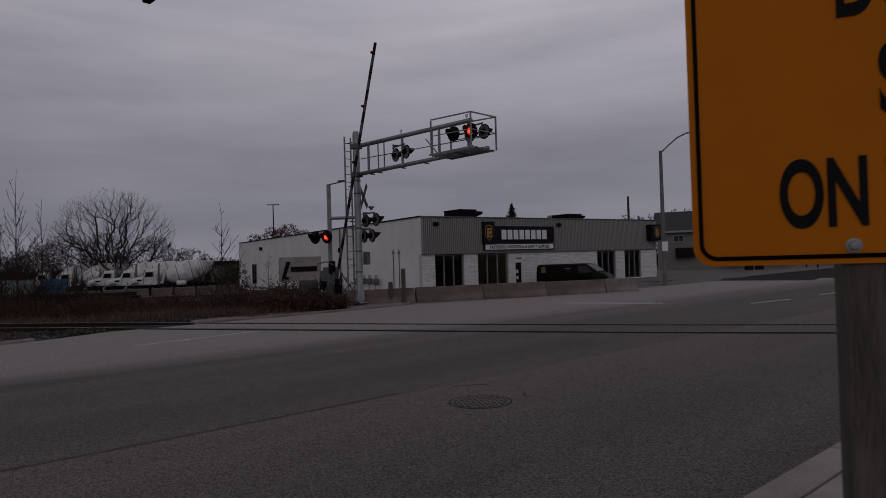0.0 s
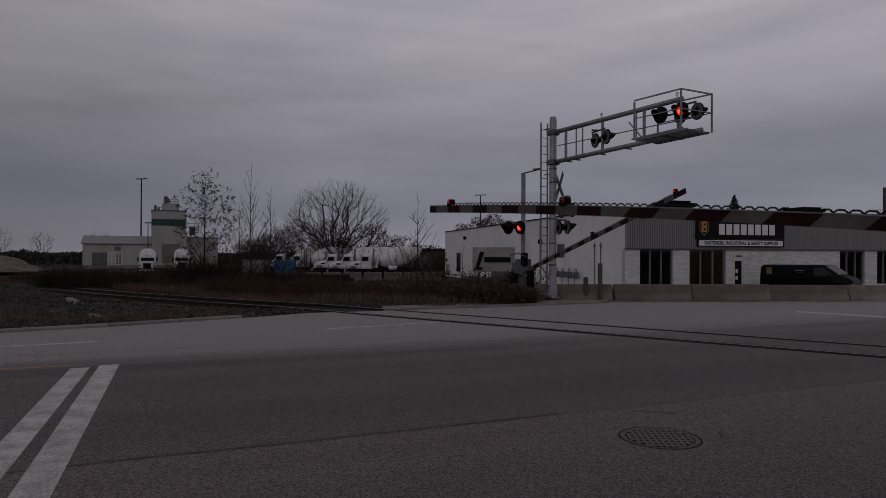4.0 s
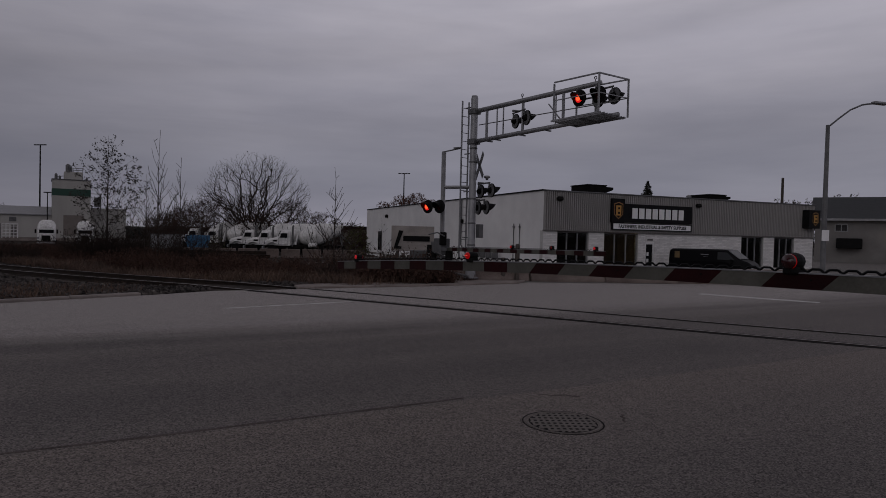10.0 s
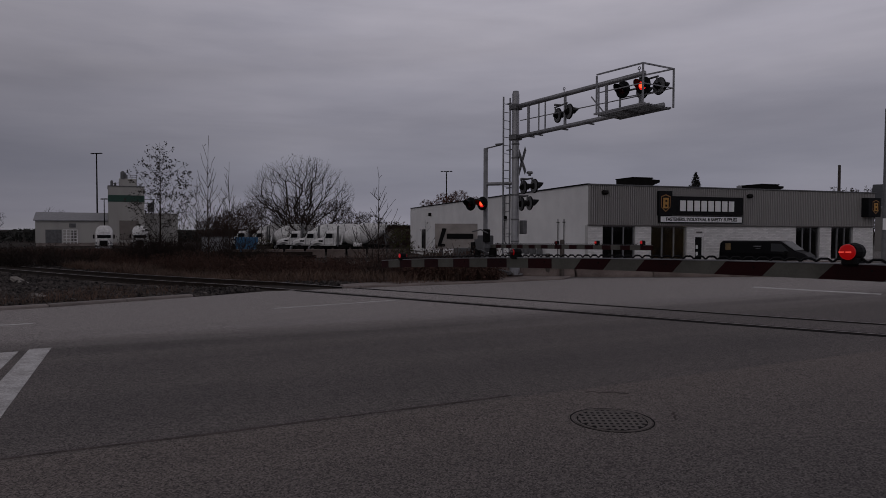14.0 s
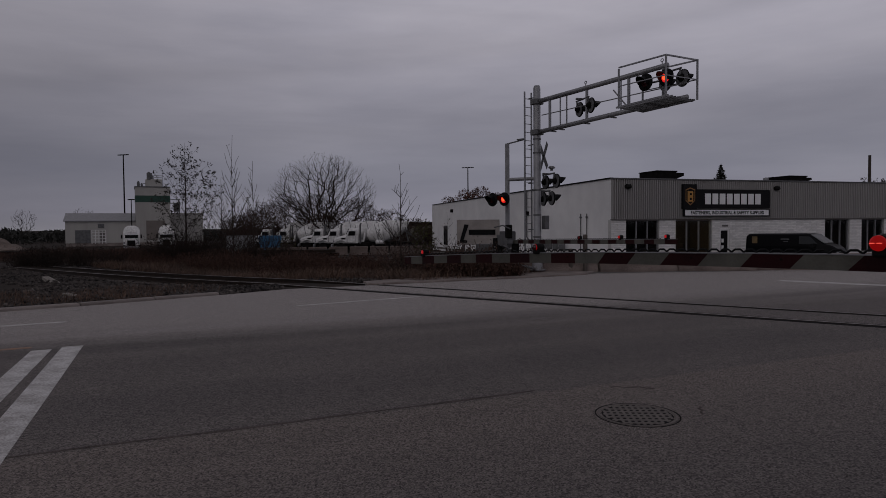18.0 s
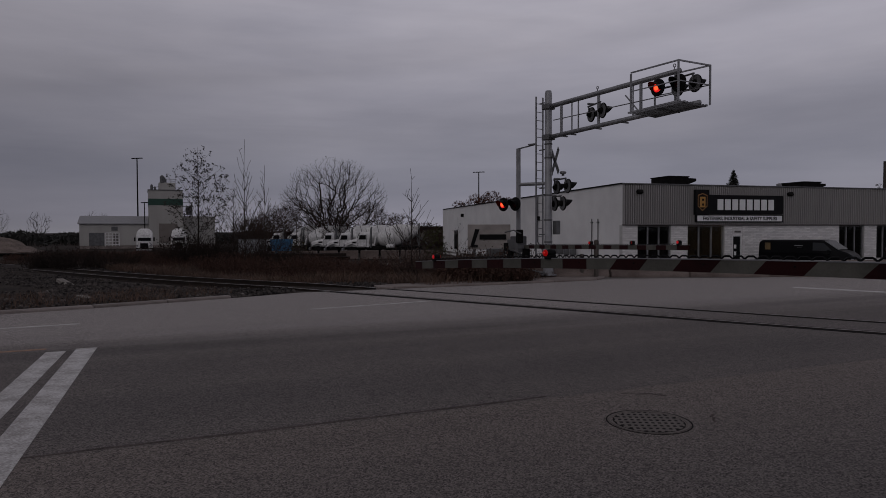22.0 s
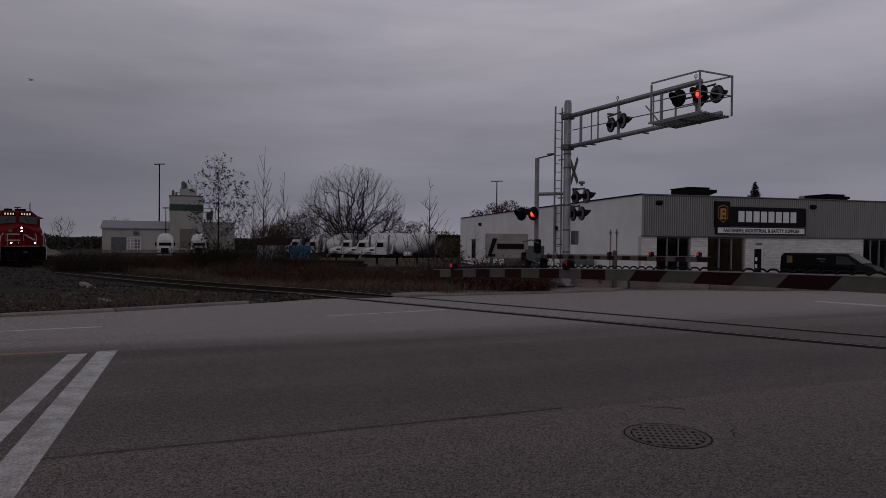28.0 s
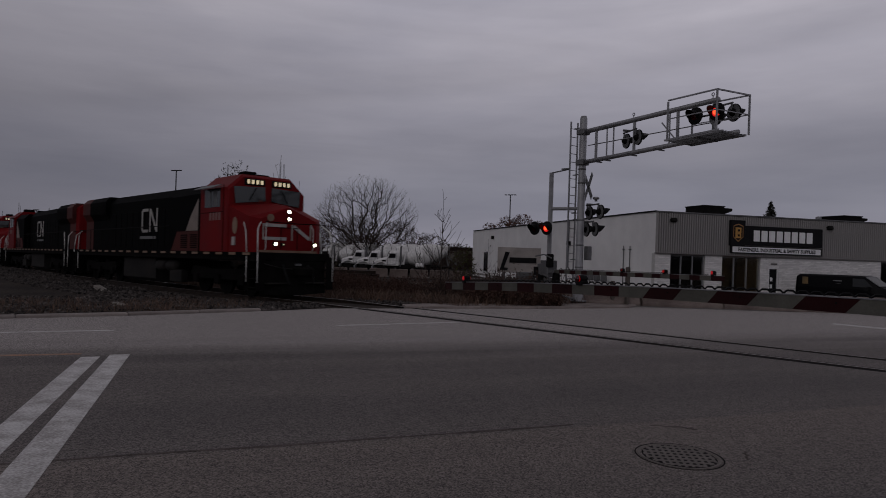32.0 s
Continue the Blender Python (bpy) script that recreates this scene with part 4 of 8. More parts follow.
def gate_arm(parent, pivot, length, lamps, tag, thick=0.15, tip=0.13, slant=0.0, side=-1, first=0.0, slant_to=0.0, camber=0.0):
    """A striped arm that turns about its pivot; local x runs out along it."""
    arm = new("gate_arm")
    arm.parent = parent
    arm.matrix_local = pivot
    arm["label"] = tag
    rise = lambda x: camber * (12.0 * x - x * x)
    deep = lambda x: thick + (tip - thick) * x / length
    cuts = ([0.0] if first else []) + [first + 0.406 * k for k in range(60) if first + 0.406 * k < length - 0.1] + [length]
    shift = [slant if 0 < x < slant_to else 0.0 for x in cuts]
    for k, (a, b) in enumerate(zip(cuts, cuts[1:])):
        bm = B()
        vs = []
        for y in (-0.022, 0.022):
            vs += [(a + shift[k], y, rise(a) - deep(a) / 2), (b + shift[k + 1], y, rise(b) - deep(b) / 2), (b - shift[k + 1], y, rise(b) + deep(b) / 2), (a - shift[k], y, rise(a) + deep(a) / 2)]
        vv = [bm.verts.new(v) for v in vs]
        for f in ((0, 1, 2, 3), (7, 6, 5, 4), (0, 1, 5, 4), (1, 2, 6, 5), (2, 3, 7, 6), (3, 0, 4, 7)):
            bm.faces.new([vv[i] for i in f])
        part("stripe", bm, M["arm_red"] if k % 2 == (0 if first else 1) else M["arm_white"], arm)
    bm = B()
    strip_ = []
    for a in cuts:
        h = rise(a) + deep(a) / 2 + 0.001
        strip_.append([(a, -0.027, h), (a, 0.027, h), (a, 0.027, h + 0.009), (a, -0.027, h + 0.009)])
    for a, b in zip(strip_, strip_[1:]):
        va, vb = [bm.verts.new(q) for q in a], [bm.verts.new(q) for q in b]
        for k in range(4):
            bm.faces.new((va[k], va[(k + 1) % 4], vb[(k + 1) % 4], vb[k]))
    bmesh.ops.remove_doubles(bm, verts=bm.verts[:], dist=0.0005)
    part("top_flange", bm, M["galv"], arm)
    for x, phase, size in lamps:
        up = rise(x) + deep(x) / 2
        mid = up + 0.03 + size
        bm = B()
        box(bm, (x, 0, up + 0.02), (0.10, 0.11, 0.05), bevel=0.01)
        turned(bm, [(size * 1.06, -0.05), (size * 1.2, 0.0), (size * 1.06, 0.05)], 14, pose(x, 0, mid, 90))
        part("lamp_case", bm, M["black"], arm, "black lamp case")
        lens = [(size * 1.06, 0.045), (size * 0.9, 0.055), (0.0, 0.06)]
        if phase < 0:
            for s in (-1, 1):
                bm = B()
                turned(bm, lens, 14, pose(x, 0, mid, 90 * s))
                part("marker_lens", bm, M["lamp_lit"], arm, "red lens, lit all the time", True)
        else:
            flasher(arm, pose(x, 0.058 * side, mid, 0, 0, 0 if side < 0 else 180), phase, size, False)
            bm = B()
            turned(bm, lens, 14, pose(x, 0, mid, 90 * side))
            part("rear_lens", bm, M["lens_dark"], arm, "dark red lens", True)
    bolts = [first + 0.406 * (2 * k + 1) + 0.12 for k in range(13)]
    for x in bolts:
        if x < length - 0.3:
            bm = B()
            turned(bm, [(0.007, 0.0), (0.007, 0.006), (0.0, 0.008)], 8, pose(x, 0.022 * side, rise(x) + 0.015, -90 * side))
            part("bolt", bm, M["black_matt"], arm, "dark steel bolt")
    # the lamp cable lies in loops along the top
    bm = B()
    x, pts = 0.3, []
    while x < length - 0.6:
        h = rise(x) + deep(x) / 2 + 0.012
        pts += [(x, 0.0, h), (x + 0.03, 0.0, h + 0.022), (x + 0.08, 0.0, h + 0.022)]
        x += 0.11
    pipe(bm, pts, 0.008, 4)
    part("cable", bm, M["black"], arm, "black lamp cable in loops")
    return arm


FAR_PIVOT = pose(0.467, 0.0, 1.06, 0, 0, -3.64)
for x, y, z, sx, sy, sz in ((0.30, -0.12, 1.45, 0.22, 0.22, 0.5), (-0.25, -0.2, 0.75, 0.3, 0.2, 0.35), (0.32, 0.15, 0.7, 0.2, 0.25, 0.6)):
    bm = B()
    box(bm, (x, y, z), (sx, sy, sz), bevel=0.03)
    part("machine_box", bm, M["black_matt"], mech, "dark machine box")
for z in (0.85, 1.6):
    bm = B()
    pipe(bm, [(-0.6, -0.24, z), (0.1, -0.26, z + 0.08), (0.55, -0.2, z - 0.05)], 0.025)
    part("conduit", bm, M["galv_dark"], mech)
far_arm = gate_arm(gate, FAR_PIVOT, 8.95, ((8.59, -1, 0.043), (6.68, 1, 0.043), (4.58, 0, 0.043)), "narrow red and white striped arm", 0.13, 0.12)
bm = B()
bar(bm, (-1.25, 0.16, 0.0), (0.2, 0.16, 0.0), 0.05, 0.12)
bar(bm, (-1.25, -0.16, 0.0), (0.2, -0.16, 0.0), 0.05, 0.12)
part("support", bm, M["galv_dark"], far_arm)
bm = B()
box(bm, (-1.15, 0.2, -0.05), (0.35, 0.12, 0.42), bevel=0.02)
box(bm, (-1.15, -0.2, -0.05), (0.35, 0.12, 0.42), bevel=0.02)
part("counterweight", bm, M["black_matt"], far_arm, "dark counterweights")

# ---- the near gate ----
NEAR_PIVOT_XY, NEAR_Z = (4.472, 1.629), 1.461
near_gate = thing("crossing_gate", pose(*NEAR_PIVOT_XY, 0.1, 0, 0, 133.8), "red and white striped crossing gate beside the pavement", "crossing gate", "crossing gates")
bm = B()
turned(bm, [(0.2, 0), (0.2, 0.04), (0.08, 0.06), (0.075, 4.4), (0.0, 4.42)], 12, pose(-0.75, 0, 0))
part("pole", bm, M["galv"], near_gate, "", True)
bm = B()
box(bm, (-0.62, 0.0, 1.3), (0.6, 0.45, 0.7), bevel=0.03)
box(bm, (-0.75, 0.0, 0.5), (0.35, 0.35, 0.9), bevel=0.02)
part("mechanism", bm, M["galv_dark"], near_gate, "grey gate machine case")
near_arm = gate_arm(near_gate, pose(0, 0, NEAR_Z - 0.1), 11.55, ((10.83, -1, 0.034), (7.9, 0, 0.038), (4.24, 1, 0.051)), "wide red and white striped arm", 0.094, 0.112, 0.055, 1, 0.341, 7.0, 0.003)

# ---- the shop building ----
SHOP = (-1.08, 36.88)
SHOP_TURN = 33.7
SHOP_LEN, SHOP_TOP, FLOOR_Z, FASCIA = 21.9, 4.27, -0.6, 2.0
shop = thing("shop_building", pose(*SHOP, 0, 0, 0, SHOP_TURN), "low white block shop with grey ribbed metal fascia", "building")
SIDE = 120.4 - SHOP_TURN     # the long side wall runs back at this turn
SD = Vector((math.cos(radians(SIDE)), math.sin(radians(SIDE)), 0))
side_end = SD * 42.6
# side wall of white block, front wall in pieces round the openings
openings = [(0.95, 3.1, -0.1, 1.97), (4.2, 6.7, -0.1, 1.97), (15.15, 17.15, -0.1, 1.97), (18.15, 20.05, -0.1, 1.97)]
door_at = (7.25, 7.95)


def front_wall():
    walls = []
    xs = [0.0]
    for a, b, *_ in openings[:2]:
        walls.append((xs[-1], a, FLOOR_Z - 0.2, FASCIA))
        walls.append((a, b, FLOOR_Z - 0.2, openings[0][2]))
        xs.append(b)
    walls.append((6.7, door_at[0], FLOOR_Z - 0.2, FASCIA))
    walls.append((door_at[0], door_at[1], 1.42, FASCIA))
    xs.append(door_at[1])
    for a, b, lo, hi in openings[2:]:
        walls.append((xs[-1], a, FLOOR_Z - 0.2, FASCIA))
        walls.append((a, b, FLOOR_Z - 0.2, lo))
        xs.append(b)
    walls.append((xs[-1], SHOP_LEN, FLOOR_Z - 0.2, FASCIA))
    return walls


front = new("front_wall")
front.parent = shop
front["label"] = "white painted brick front"
for a, b, lo, hi in front_wall():
    part("wall_section", box(B(), ((a + b) / 2, 0.15, (lo + hi) / 2), (b - a, 0.3, hi - lo)), M["mortar"], front)
# painted bricks on the piers
brick_bm = B()
box(brick_bm, (0, 0, 0), (0.385, 0.03, 0.088), bevel=0.006)
brick = finish(brick_bm)
brick.materials.append(M["white_brick"])
for a, b, lo, hi in front_wall():
    row = 0
    z = max(lo, FLOOR_Z) + 0.05
    while z + 0.05 < hi + 0.01:
        x = a + (0.0 if row % 2 else -0.2)
        while x < b - 0.02:
            x0, x1 = max(x, a), min(x + 0.395, b)
            if x1 - x0 > 0.06 and b - a > 0.4:
                ob = new("brick", brick)
                ob.parent = front
                ob.matrix_local = pose((x0 + x1) / 2, -0.004 + random.uniform(-0.003, 0.002), z) @ Matrix.Diagonal(((x1 - x0 - 0.01) / 0.385, 1, 1, 1))
            x += 0.395
        z += 0.098
        row += 1
bm = B()
slab(bm, [(0, 0.0), (side_end.x, side_end.y), (side_end.x + 0.3, side_end.y), (0.3, 0.3)], FLOOR_Z - 0.4, SHOP_TOP - 0.02)
side_wall = part("side_wall", bm, M["white_wall"], shop, "long plain white painted side wall")
back = side_end + Vector((SHOP_LEN, 0, 0))
bm = B()
slab(bm, [(SHOP_LEN, 0.3), (back.x, back.y), (back.x - 0.3, back.y), (SHOP_LEN - 0.3, 0.3)], FLOOR_Z - 0.4, SHOP_TOP - 0.02)
slab(bm, [(side_end.x, side_end.y), (back.x, back.y), (back.x, back.y + 0.3), (side_end.x, side_end.y + 0.3)], FLOOR_Z - 0.4, SHOP_TOP - 0.02)
part("rear_wall", bm, M["white_wall"], shop)
bm = B()
slab(bm, [(0.1, 0.1), (SHOP_LEN - 0.1, 0.1), (back.x - 0.1, back.y), (side_end.x + 0.1, side_end.y)], SHOP_TOP - 0.35, SHOP_TOP - 0.15)
part("roof", bm, M["black_matt"], shop, "flat dark roof")
bm = B()
slab(bm, [(0, 0), (SHOP_LEN, 0), (back.x, back.y), (side_end.x, side_end.y)], FLOOR_Z - 0.2, FLOOR_Z)
part("floor", bm, M["concrete_dark"], shop)
# ribbed fascia panels
prof, x = [], 0.0
while x < 0.999:
    prof += [(x, -0.03), (x + 0.035, -0.115), (x + 0.09, -0.115), (x + 0.125, -0.03)]
    x += 1 / 7
bm = B()
plate_pts = [(x - 0.5, y) for x, y in prof] + [(0.5, 0.0), (-0.5, 0.0)]
slab(bm, plate_pts, FASCIA + 0.03, SHOP_TOP - 0.04)
rib = finish(bm)
rib.materials.append(M["siding"])
fascia = new("fascia")
fascia.parent = shop
n = 22
pieces("panel", rib, fascia, [pose((k + 0.5) * SHOP_LEN / n, 0, 0) @ Matrix.Diagonal((SHOP_LEN / n, 1, 1, 1)) for k in range(n)])
bm = B()
box(bm, (SHOP_LEN / 2, -0.05, SHOP_TOP), (SHOP_LEN + 0.1, 0.22, 0.07), bevel=0.01)
part("coping", bm, M["galv_dark"], fascia)
bm = B()
box(bm, (SHOP_LEN / 2, -0.05, FASCIA + 0.02), (SHOP_LEN + 0.04, 0.16, 0.05))
part("drip_edge", bm, M["frame_dark"], fascia)
bm = B()
bar(bm, (0.02, 0.0, SHOP_TOP + 0.02), (side_end.x, side_end.y, SHOP_TOP + 0.02), 0.2, 0.07)
part("parapet_cap", bm, M["black"], side_wall, "dark metal parapet cap")
# windows: three tall panes each
for a, b, lo, hi in openings:
    win = new("window")
    win.parent = shop
    w3 = (b - a) / 3
    for k in range(3):
        bm = B()
        box(bm, (a + (k + 0.5) * w3, 0.17, (lo + hi) / 2), (w3 - 0.05, 0.012, hi - lo - 0.06))
        part("pane", bm, M["shop_glass"], win, "dark reflecting glass")
    for k in range(4):
        bm = B()
        box(bm, (min(max(a + k * w3, a + 0.03), b - 0.03), 0.13, (lo + hi) / 2), (0.06, 0.1, hi - lo), bevel=0.005)
        part("mullion", bm, M["galv"], win, "aluminium mullion")
    bm = B()
    box(bm, ((a + b) / 2, 0.13, lo + 0.03), (b - a - 0.13, 0.1, 0.06))
    part("sill", bm, M["frame_dark"], win)
    bm = B()
    box(bm, ((a + b) / 2, 0.13, hi - 0.03), (b - a - 0.13, 0.1, 0.06))
    part("head", bm, M["frame_dark"], win)
# the shop floor behind the glass: partitions, ceiling, shelves and one warm light
M["inside_wall"] = surf("tan_inside_wall", (0.13, 0.105, 0.08), (0.20, 0.165, 0.13), 0.8, 0.9, 0.05)
M["shop_lamp_lit"] = glow("warm_ceiling_lamp_lit", (1.0, 0.80, 0.52), 22.0, (0.8, 0.8, 0.8))
inside = new("interior")
inside.parent = shop
inside["label"] = "dim shop room behind the windows"
for c, size in (((10.9, 4.0, 0.9), (21.0, 0.12, 3.0)), ((3.65, 2.1, 0.9), (0.12, 3.6, 3.0)), ((8.3, 2.1, 0.9), (0.12, 3.6, 3.0)), ((17.65, 2.1, 0.9), (0.12, 3.6, 3.0))):
    part("partition", box(B(), c, size), M["inside_wall"], inside)
part("inner_ceiling", box(B(), (10.9, 2.2, 2.45), (21.0, 3.5, 0.1)), M["inside_wall"], inside)
part("ceiling_lamp", box(B(), (5.3, 1.9, 2.36), (1.2, 0.6, 0.06), bevel=0.01), M["shop_lamp_lit"], inside, "warm ceiling light, lit")
for x, y, w0, h0 in ((1.3, 1.6, 0.9, 1.3), (2.5, 1.4, 0.8, 0.9), (4.7, 2.6, 0.7, 1.5), (6.2, 2.2, 0.8, 1.0), (15.9, 1.5, 1.0, 1.2), (19.2, 1.6, 1.1, 1.0)):
    bm = B()
    for z in np.arange(0.2, h0 + 0.01, 0.36):
        box(bm, (x, y, FLOOR_Z + 0.2 + z), (w0, 0.4, 0.04))
    for sx in (-1, 1):
        box(bm, (x + sx * w0 / 2, y, FLOOR_Z + 0.1 + h0 / 2), (0.04, 0.4, h0 + 0.2))
    part("shelf_rack", bm, M["frame_dark"], inside)
dr = new("door")
dr.parent = shop
bm = B()
for x in (door_at[0] + 0.04, door_at[1] - 0.04):
    box(bm, (x, 0.08, 0.41), (0.08, 0.14, 2.02))
box(bm, ((door_at[0] + door_at[1]) / 2, 0.08, 1.38), (0.54, 0.14, 0.08))
part("frame", bm, M["white_wall"], dr, "white door frame")
bm = B()
box(bm, ((door_at[0] + door_at[1]) / 2, 0.1, 0.37), (0.54, 0.04, 1.94), bevel=0.004)
part("leaf", bm, M["black"], dr, "dark glazed door leaf")
for z in (0.75, 0.35):
    bm = B()
    box(bm, (door_at[0] + 0.27, 0.075, z), (0.16, 0.006, 0.22))
    part("notice", bm, M["white_vinyl"], dr, "white paper notice")
bm = B()
box(bm, (7.6, -0.03, 1.62), (0.42, 0.02, 0.1))
part("number_bar", bm, M["frame_dark"], shop, "small dark number bar over the door")
# shop sign: black boards, plain pale letter blocks, and the line that can be read
sign = thing("shop_sign", pose(*SHOP, 0, 0, 0, SHOP_TURN) @ pose(0, -0.11, 0), "black sign boards with white and gold shapes on the fascia", "sign")
bm = B()
box(bm, (4.95, -0.1, 3.29), (0.92, 0.2, 1.42), bevel=0.01)
part("badge_board", bm, M["board_black"], sign)
bm = B()
box(bm, (8.05, -0.06, 3.18), (5.25, 0.12, 1.08), bevel=0.01)
part("name_board", bm, M["board_black"], sign)
bm = B()
box(bm, (7.62, -0.06, 2.38), (6.1, 0.12, 0.42), bevel=0.01)
part("line_board", bm, M["board_black"], sign)
bm = B()
box(bm, (7.62, -0.125, 2.38), (5.9, 0.01, 0.32))
part("line_face", bm, M["white_vinyl"], sign, "white strip")
words("lettering", "FASTENERS, INDUSTRIAL & SAFETY SUPPLIES", 0.262, M["board_black"], sign, pose(7.62, -0.132, 2.285, 90) @ Matrix.Diagonal((1.0, 1.06, 1, 1)), 0.002, "CENTER", 0.009)
# the brand name becomes plain blocks: one for each letter


def badge(parent, x, y, z, k=1.0):
    """A gold shield outline with a plain gold block and two dark cuts in it."""
    out = [(-0.29, 0.36), (0.0, 0.46), (0.29, 0.36), (0.29, -0.22), (0.0, -0.46), (-0.29, -0.22)]
    bm = B()
    rings = [[bm.verts.new((x + px * f * k, y + dy, z + pz * f * k)) for px, pz in out] for f, dy in ((1.0, 0.0), (0.88, 0.0), (0.88, 0.012), (1.0, 0.012))]
    for ra, rb in zip(rings, rings[1:] + rings[:1]):
        for i in range(6):
            bm.faces.new((ra[i], ra[(i + 1) % 6], rb[(i + 1) % 6], rb[i]))
    part("badge_outline", bm, M["gold_dull"], parent, "thin dull gold shield outline")
    bm = B()
    box(bm, (x, y, z), (0.34 * k, 0.012, 0.54 * k), bevel=0.004)
    part("badge_shape", bm, M["gold"], parent, "gold block in the shield")
    for dz in (0.12, -0.13):
        bm = B()
        box(bm, (x + 0.02 * k, y - 0.008, z + dz * k), (0.12 * k, 0.012, 0.11 * k))
        part("badge_cut", bm, M["board_black"], parent)


badge(sign, 4.95, -0.207, 3.30, 1.1)
for k in range(8):
    x = 6.22 + 0.508 * k
    blk = new("name_block")
    blk.parent = sign
    bm = B()
    box(bm, (x, -0.125, 3.17), (0.40, 0.012, 0.62), bevel=0.003)
    part("letter_block", bm, M["white_vinyl"], blk, "plain white block in place of a letter")
box_sign = thing("box_sign", pose(*SHOP, 0, 0, 0, SHOP_TURN) @ pose(21.2, 0, 3.28), "black hanging box sign with a gold badge", "sign")
bm = B()
box(bm, (0, -0.35, 0), (1.1, 0.55, 1.25), bevel=0.02)
part("box", bm, M["board_black"], box_sign)
badge(box_sign, 0.08, -0.632, 0.02)
# roof plant
for x, y, w0, d0, h0 in ((6.6, 5.0, 1.5, 1.9, 0.98), (17.2, 5.0, 1.5, 2.0, 0.82)):
    rtu = thing("rooftop_unit", pose(*SHOP, 0, 0, 0, SHOP_TURN) @ pose(x, y, SHOP_TOP - 0.15), "dark grey rooftop air unit with a hood", "rooftop unit", "rooftop units")
    bm = B()
    box(bm, (0, 0, h0 / 2), (w0, d0, h0), bevel=0.03)
    part("case", bm, M["black_matt"], rtu)
    bm = B()
    box(bm, (0, 0, h0 + 0.03), (w0 * 1.05, d0 * 1.03, 0.07), bevel=0.01)
    part("hood", bm, M["black_matt"], rtu)
    bm = B()
    loft(bm, [[(w0 / 2, y, h0 * 0.5), (w0 / 2 + 0.75, y, h0 * 0.78), (w0 / 2 + 0.75, y, h0 * 0.95), (w0 / 2, y, h0 * 0.98)] for y in (-0.7, 0.7)])
    part("intake", bm, M["black_matt"], rtu, "sloping intake hood")
for x, y in ((14.9, 4.5), (7.2, 5.6)):
    vent = thing("roof_vent", pose(*SHOP, 0, 0, 0, SHOP_TURN) @ pose(x, y, SHOP_TOP - 0.15), "small grey roof vent pipe", "roof vent", "roof vents")
    bm = B()
    turned(bm, [(0.1, 0.0), (0.1, 0.55), (0.18, 0.58), (0.18, 0.7), (0.0, 0.78)], 10)
    part("stack", bm, M["galv"], vent)
# flood lamps on the fascia and side wall
for x in (0.95, 11.2):
    fl = thing("flood_lamp", pose(*SHOP, 0, 0, 0, SHOP_TURN) @ pose(x, -0.1, 3.78), "small dark flood lamp on the fascia", "lamp", "flood lamps")
    bm = B()
    box(bm, (0, -0.12, 0), (0.34, 0.2, 0.2), bevel=0.02, m=Matrix.Rotation(radians(-25), 4, 'X'))
    part("case", bm, M["black_matt"], fl)
    bm = B()
    rod(bm, (0, 0, 0.05), (0, -0.1, 0.05), 0.03)
    part("bracket", bm, M["galv_dark"], fl)


def on_side(d, z, out=0.0):
    """A pose on the side wall, d metres back from the corner; local -y looks away from the wall."""
    p = SD * d
    return pose(*SHOP, 0, 0, 0, SHOP_TURN) @ pose(p.x, p.y, z, 0, 0, SIDE + 180) @ pose(0, -out, 0)


for d, z in ((33.5, 3.35), (12.2, 2.6)):
    fl = thing("wall_lamp", on_side(d, z), "small dark wall lamp on the white side wall", "lamp", "wall lamps")
    bm = B()
    box(bm, (0, -0.14, 0), (0.3, 0.28, 0.34), bevel=0.04)
    part("case", bm, M["black_matt"], fl)
win = thing("side_window", on_side(36.5, 0.75), "narrow dark window in the white side wall", "window")
bm = B()
box(bm, (0, -0.02, 0), (1.6, 0.06, 2.1))
part("frame", bm, M["galv_dark"], win)
for s in (-1, 1):
    bm = B()
    box(bm, (s * 0.38, -0.055, 0), (0.66, 0.012, 1.95))
    part("pane", bm, M["glass"], win)
for d, z0, z1 in ((9.8, -0.3, 4.25), (3.6, -0.3, 2.4), (2.8, -0.3, 2.4)):
    dp = thing("wall_pipe", on_side(d, 0), "thin grey pipe up the white side wall", "pipe", "wall pipes")
    bm = B()
    rod(bm, (0, -0.06, z0), (0, -0.06, z1), 0.028)
    part("pipe", bm, M["galv_dark"], dp)
    bm = B()
    box(bm, (0, -0.06, z1 - 0.2), (0.18, 0.1, 0.06))
    part("clip", bm, M["galv_dark"], dp)
gp = thing("wall_pipe", on_side(12.3, 0), "thin grey pipe up the white side wall", "pipe", "wall pipes")
bm = B()
pipe(bm, [(0, -0.1, 4.2), (0, -0.1, 0.9), (2.6, -0.3, -0.3)], 0.05)
part("pipe", bm, M["galv_dark"], gp)
for k in range(4):
    gm = thing("gas_meter", on_side(8.6 - 1.0 * k, FLOOR_Z + 0.2, 0.35), "grey gas meter on pipes beside the white wall", "gas meter", "gas meters")
    bm = B()
    box(bm, (0, 0, 0.75), (0.42, 0.3, 0.42), bevel=0.06)
    part("body", bm, M["galv_dark"], gm)
    bm = B()
    pipe(bm, [(-0.14, 0, 0), (-0.14, 0, 1.15), (0.14, 0, 1.15), (0.14, 0, 0.9)], 0.035)
    part("pipework", bm, M["galv"], gm)

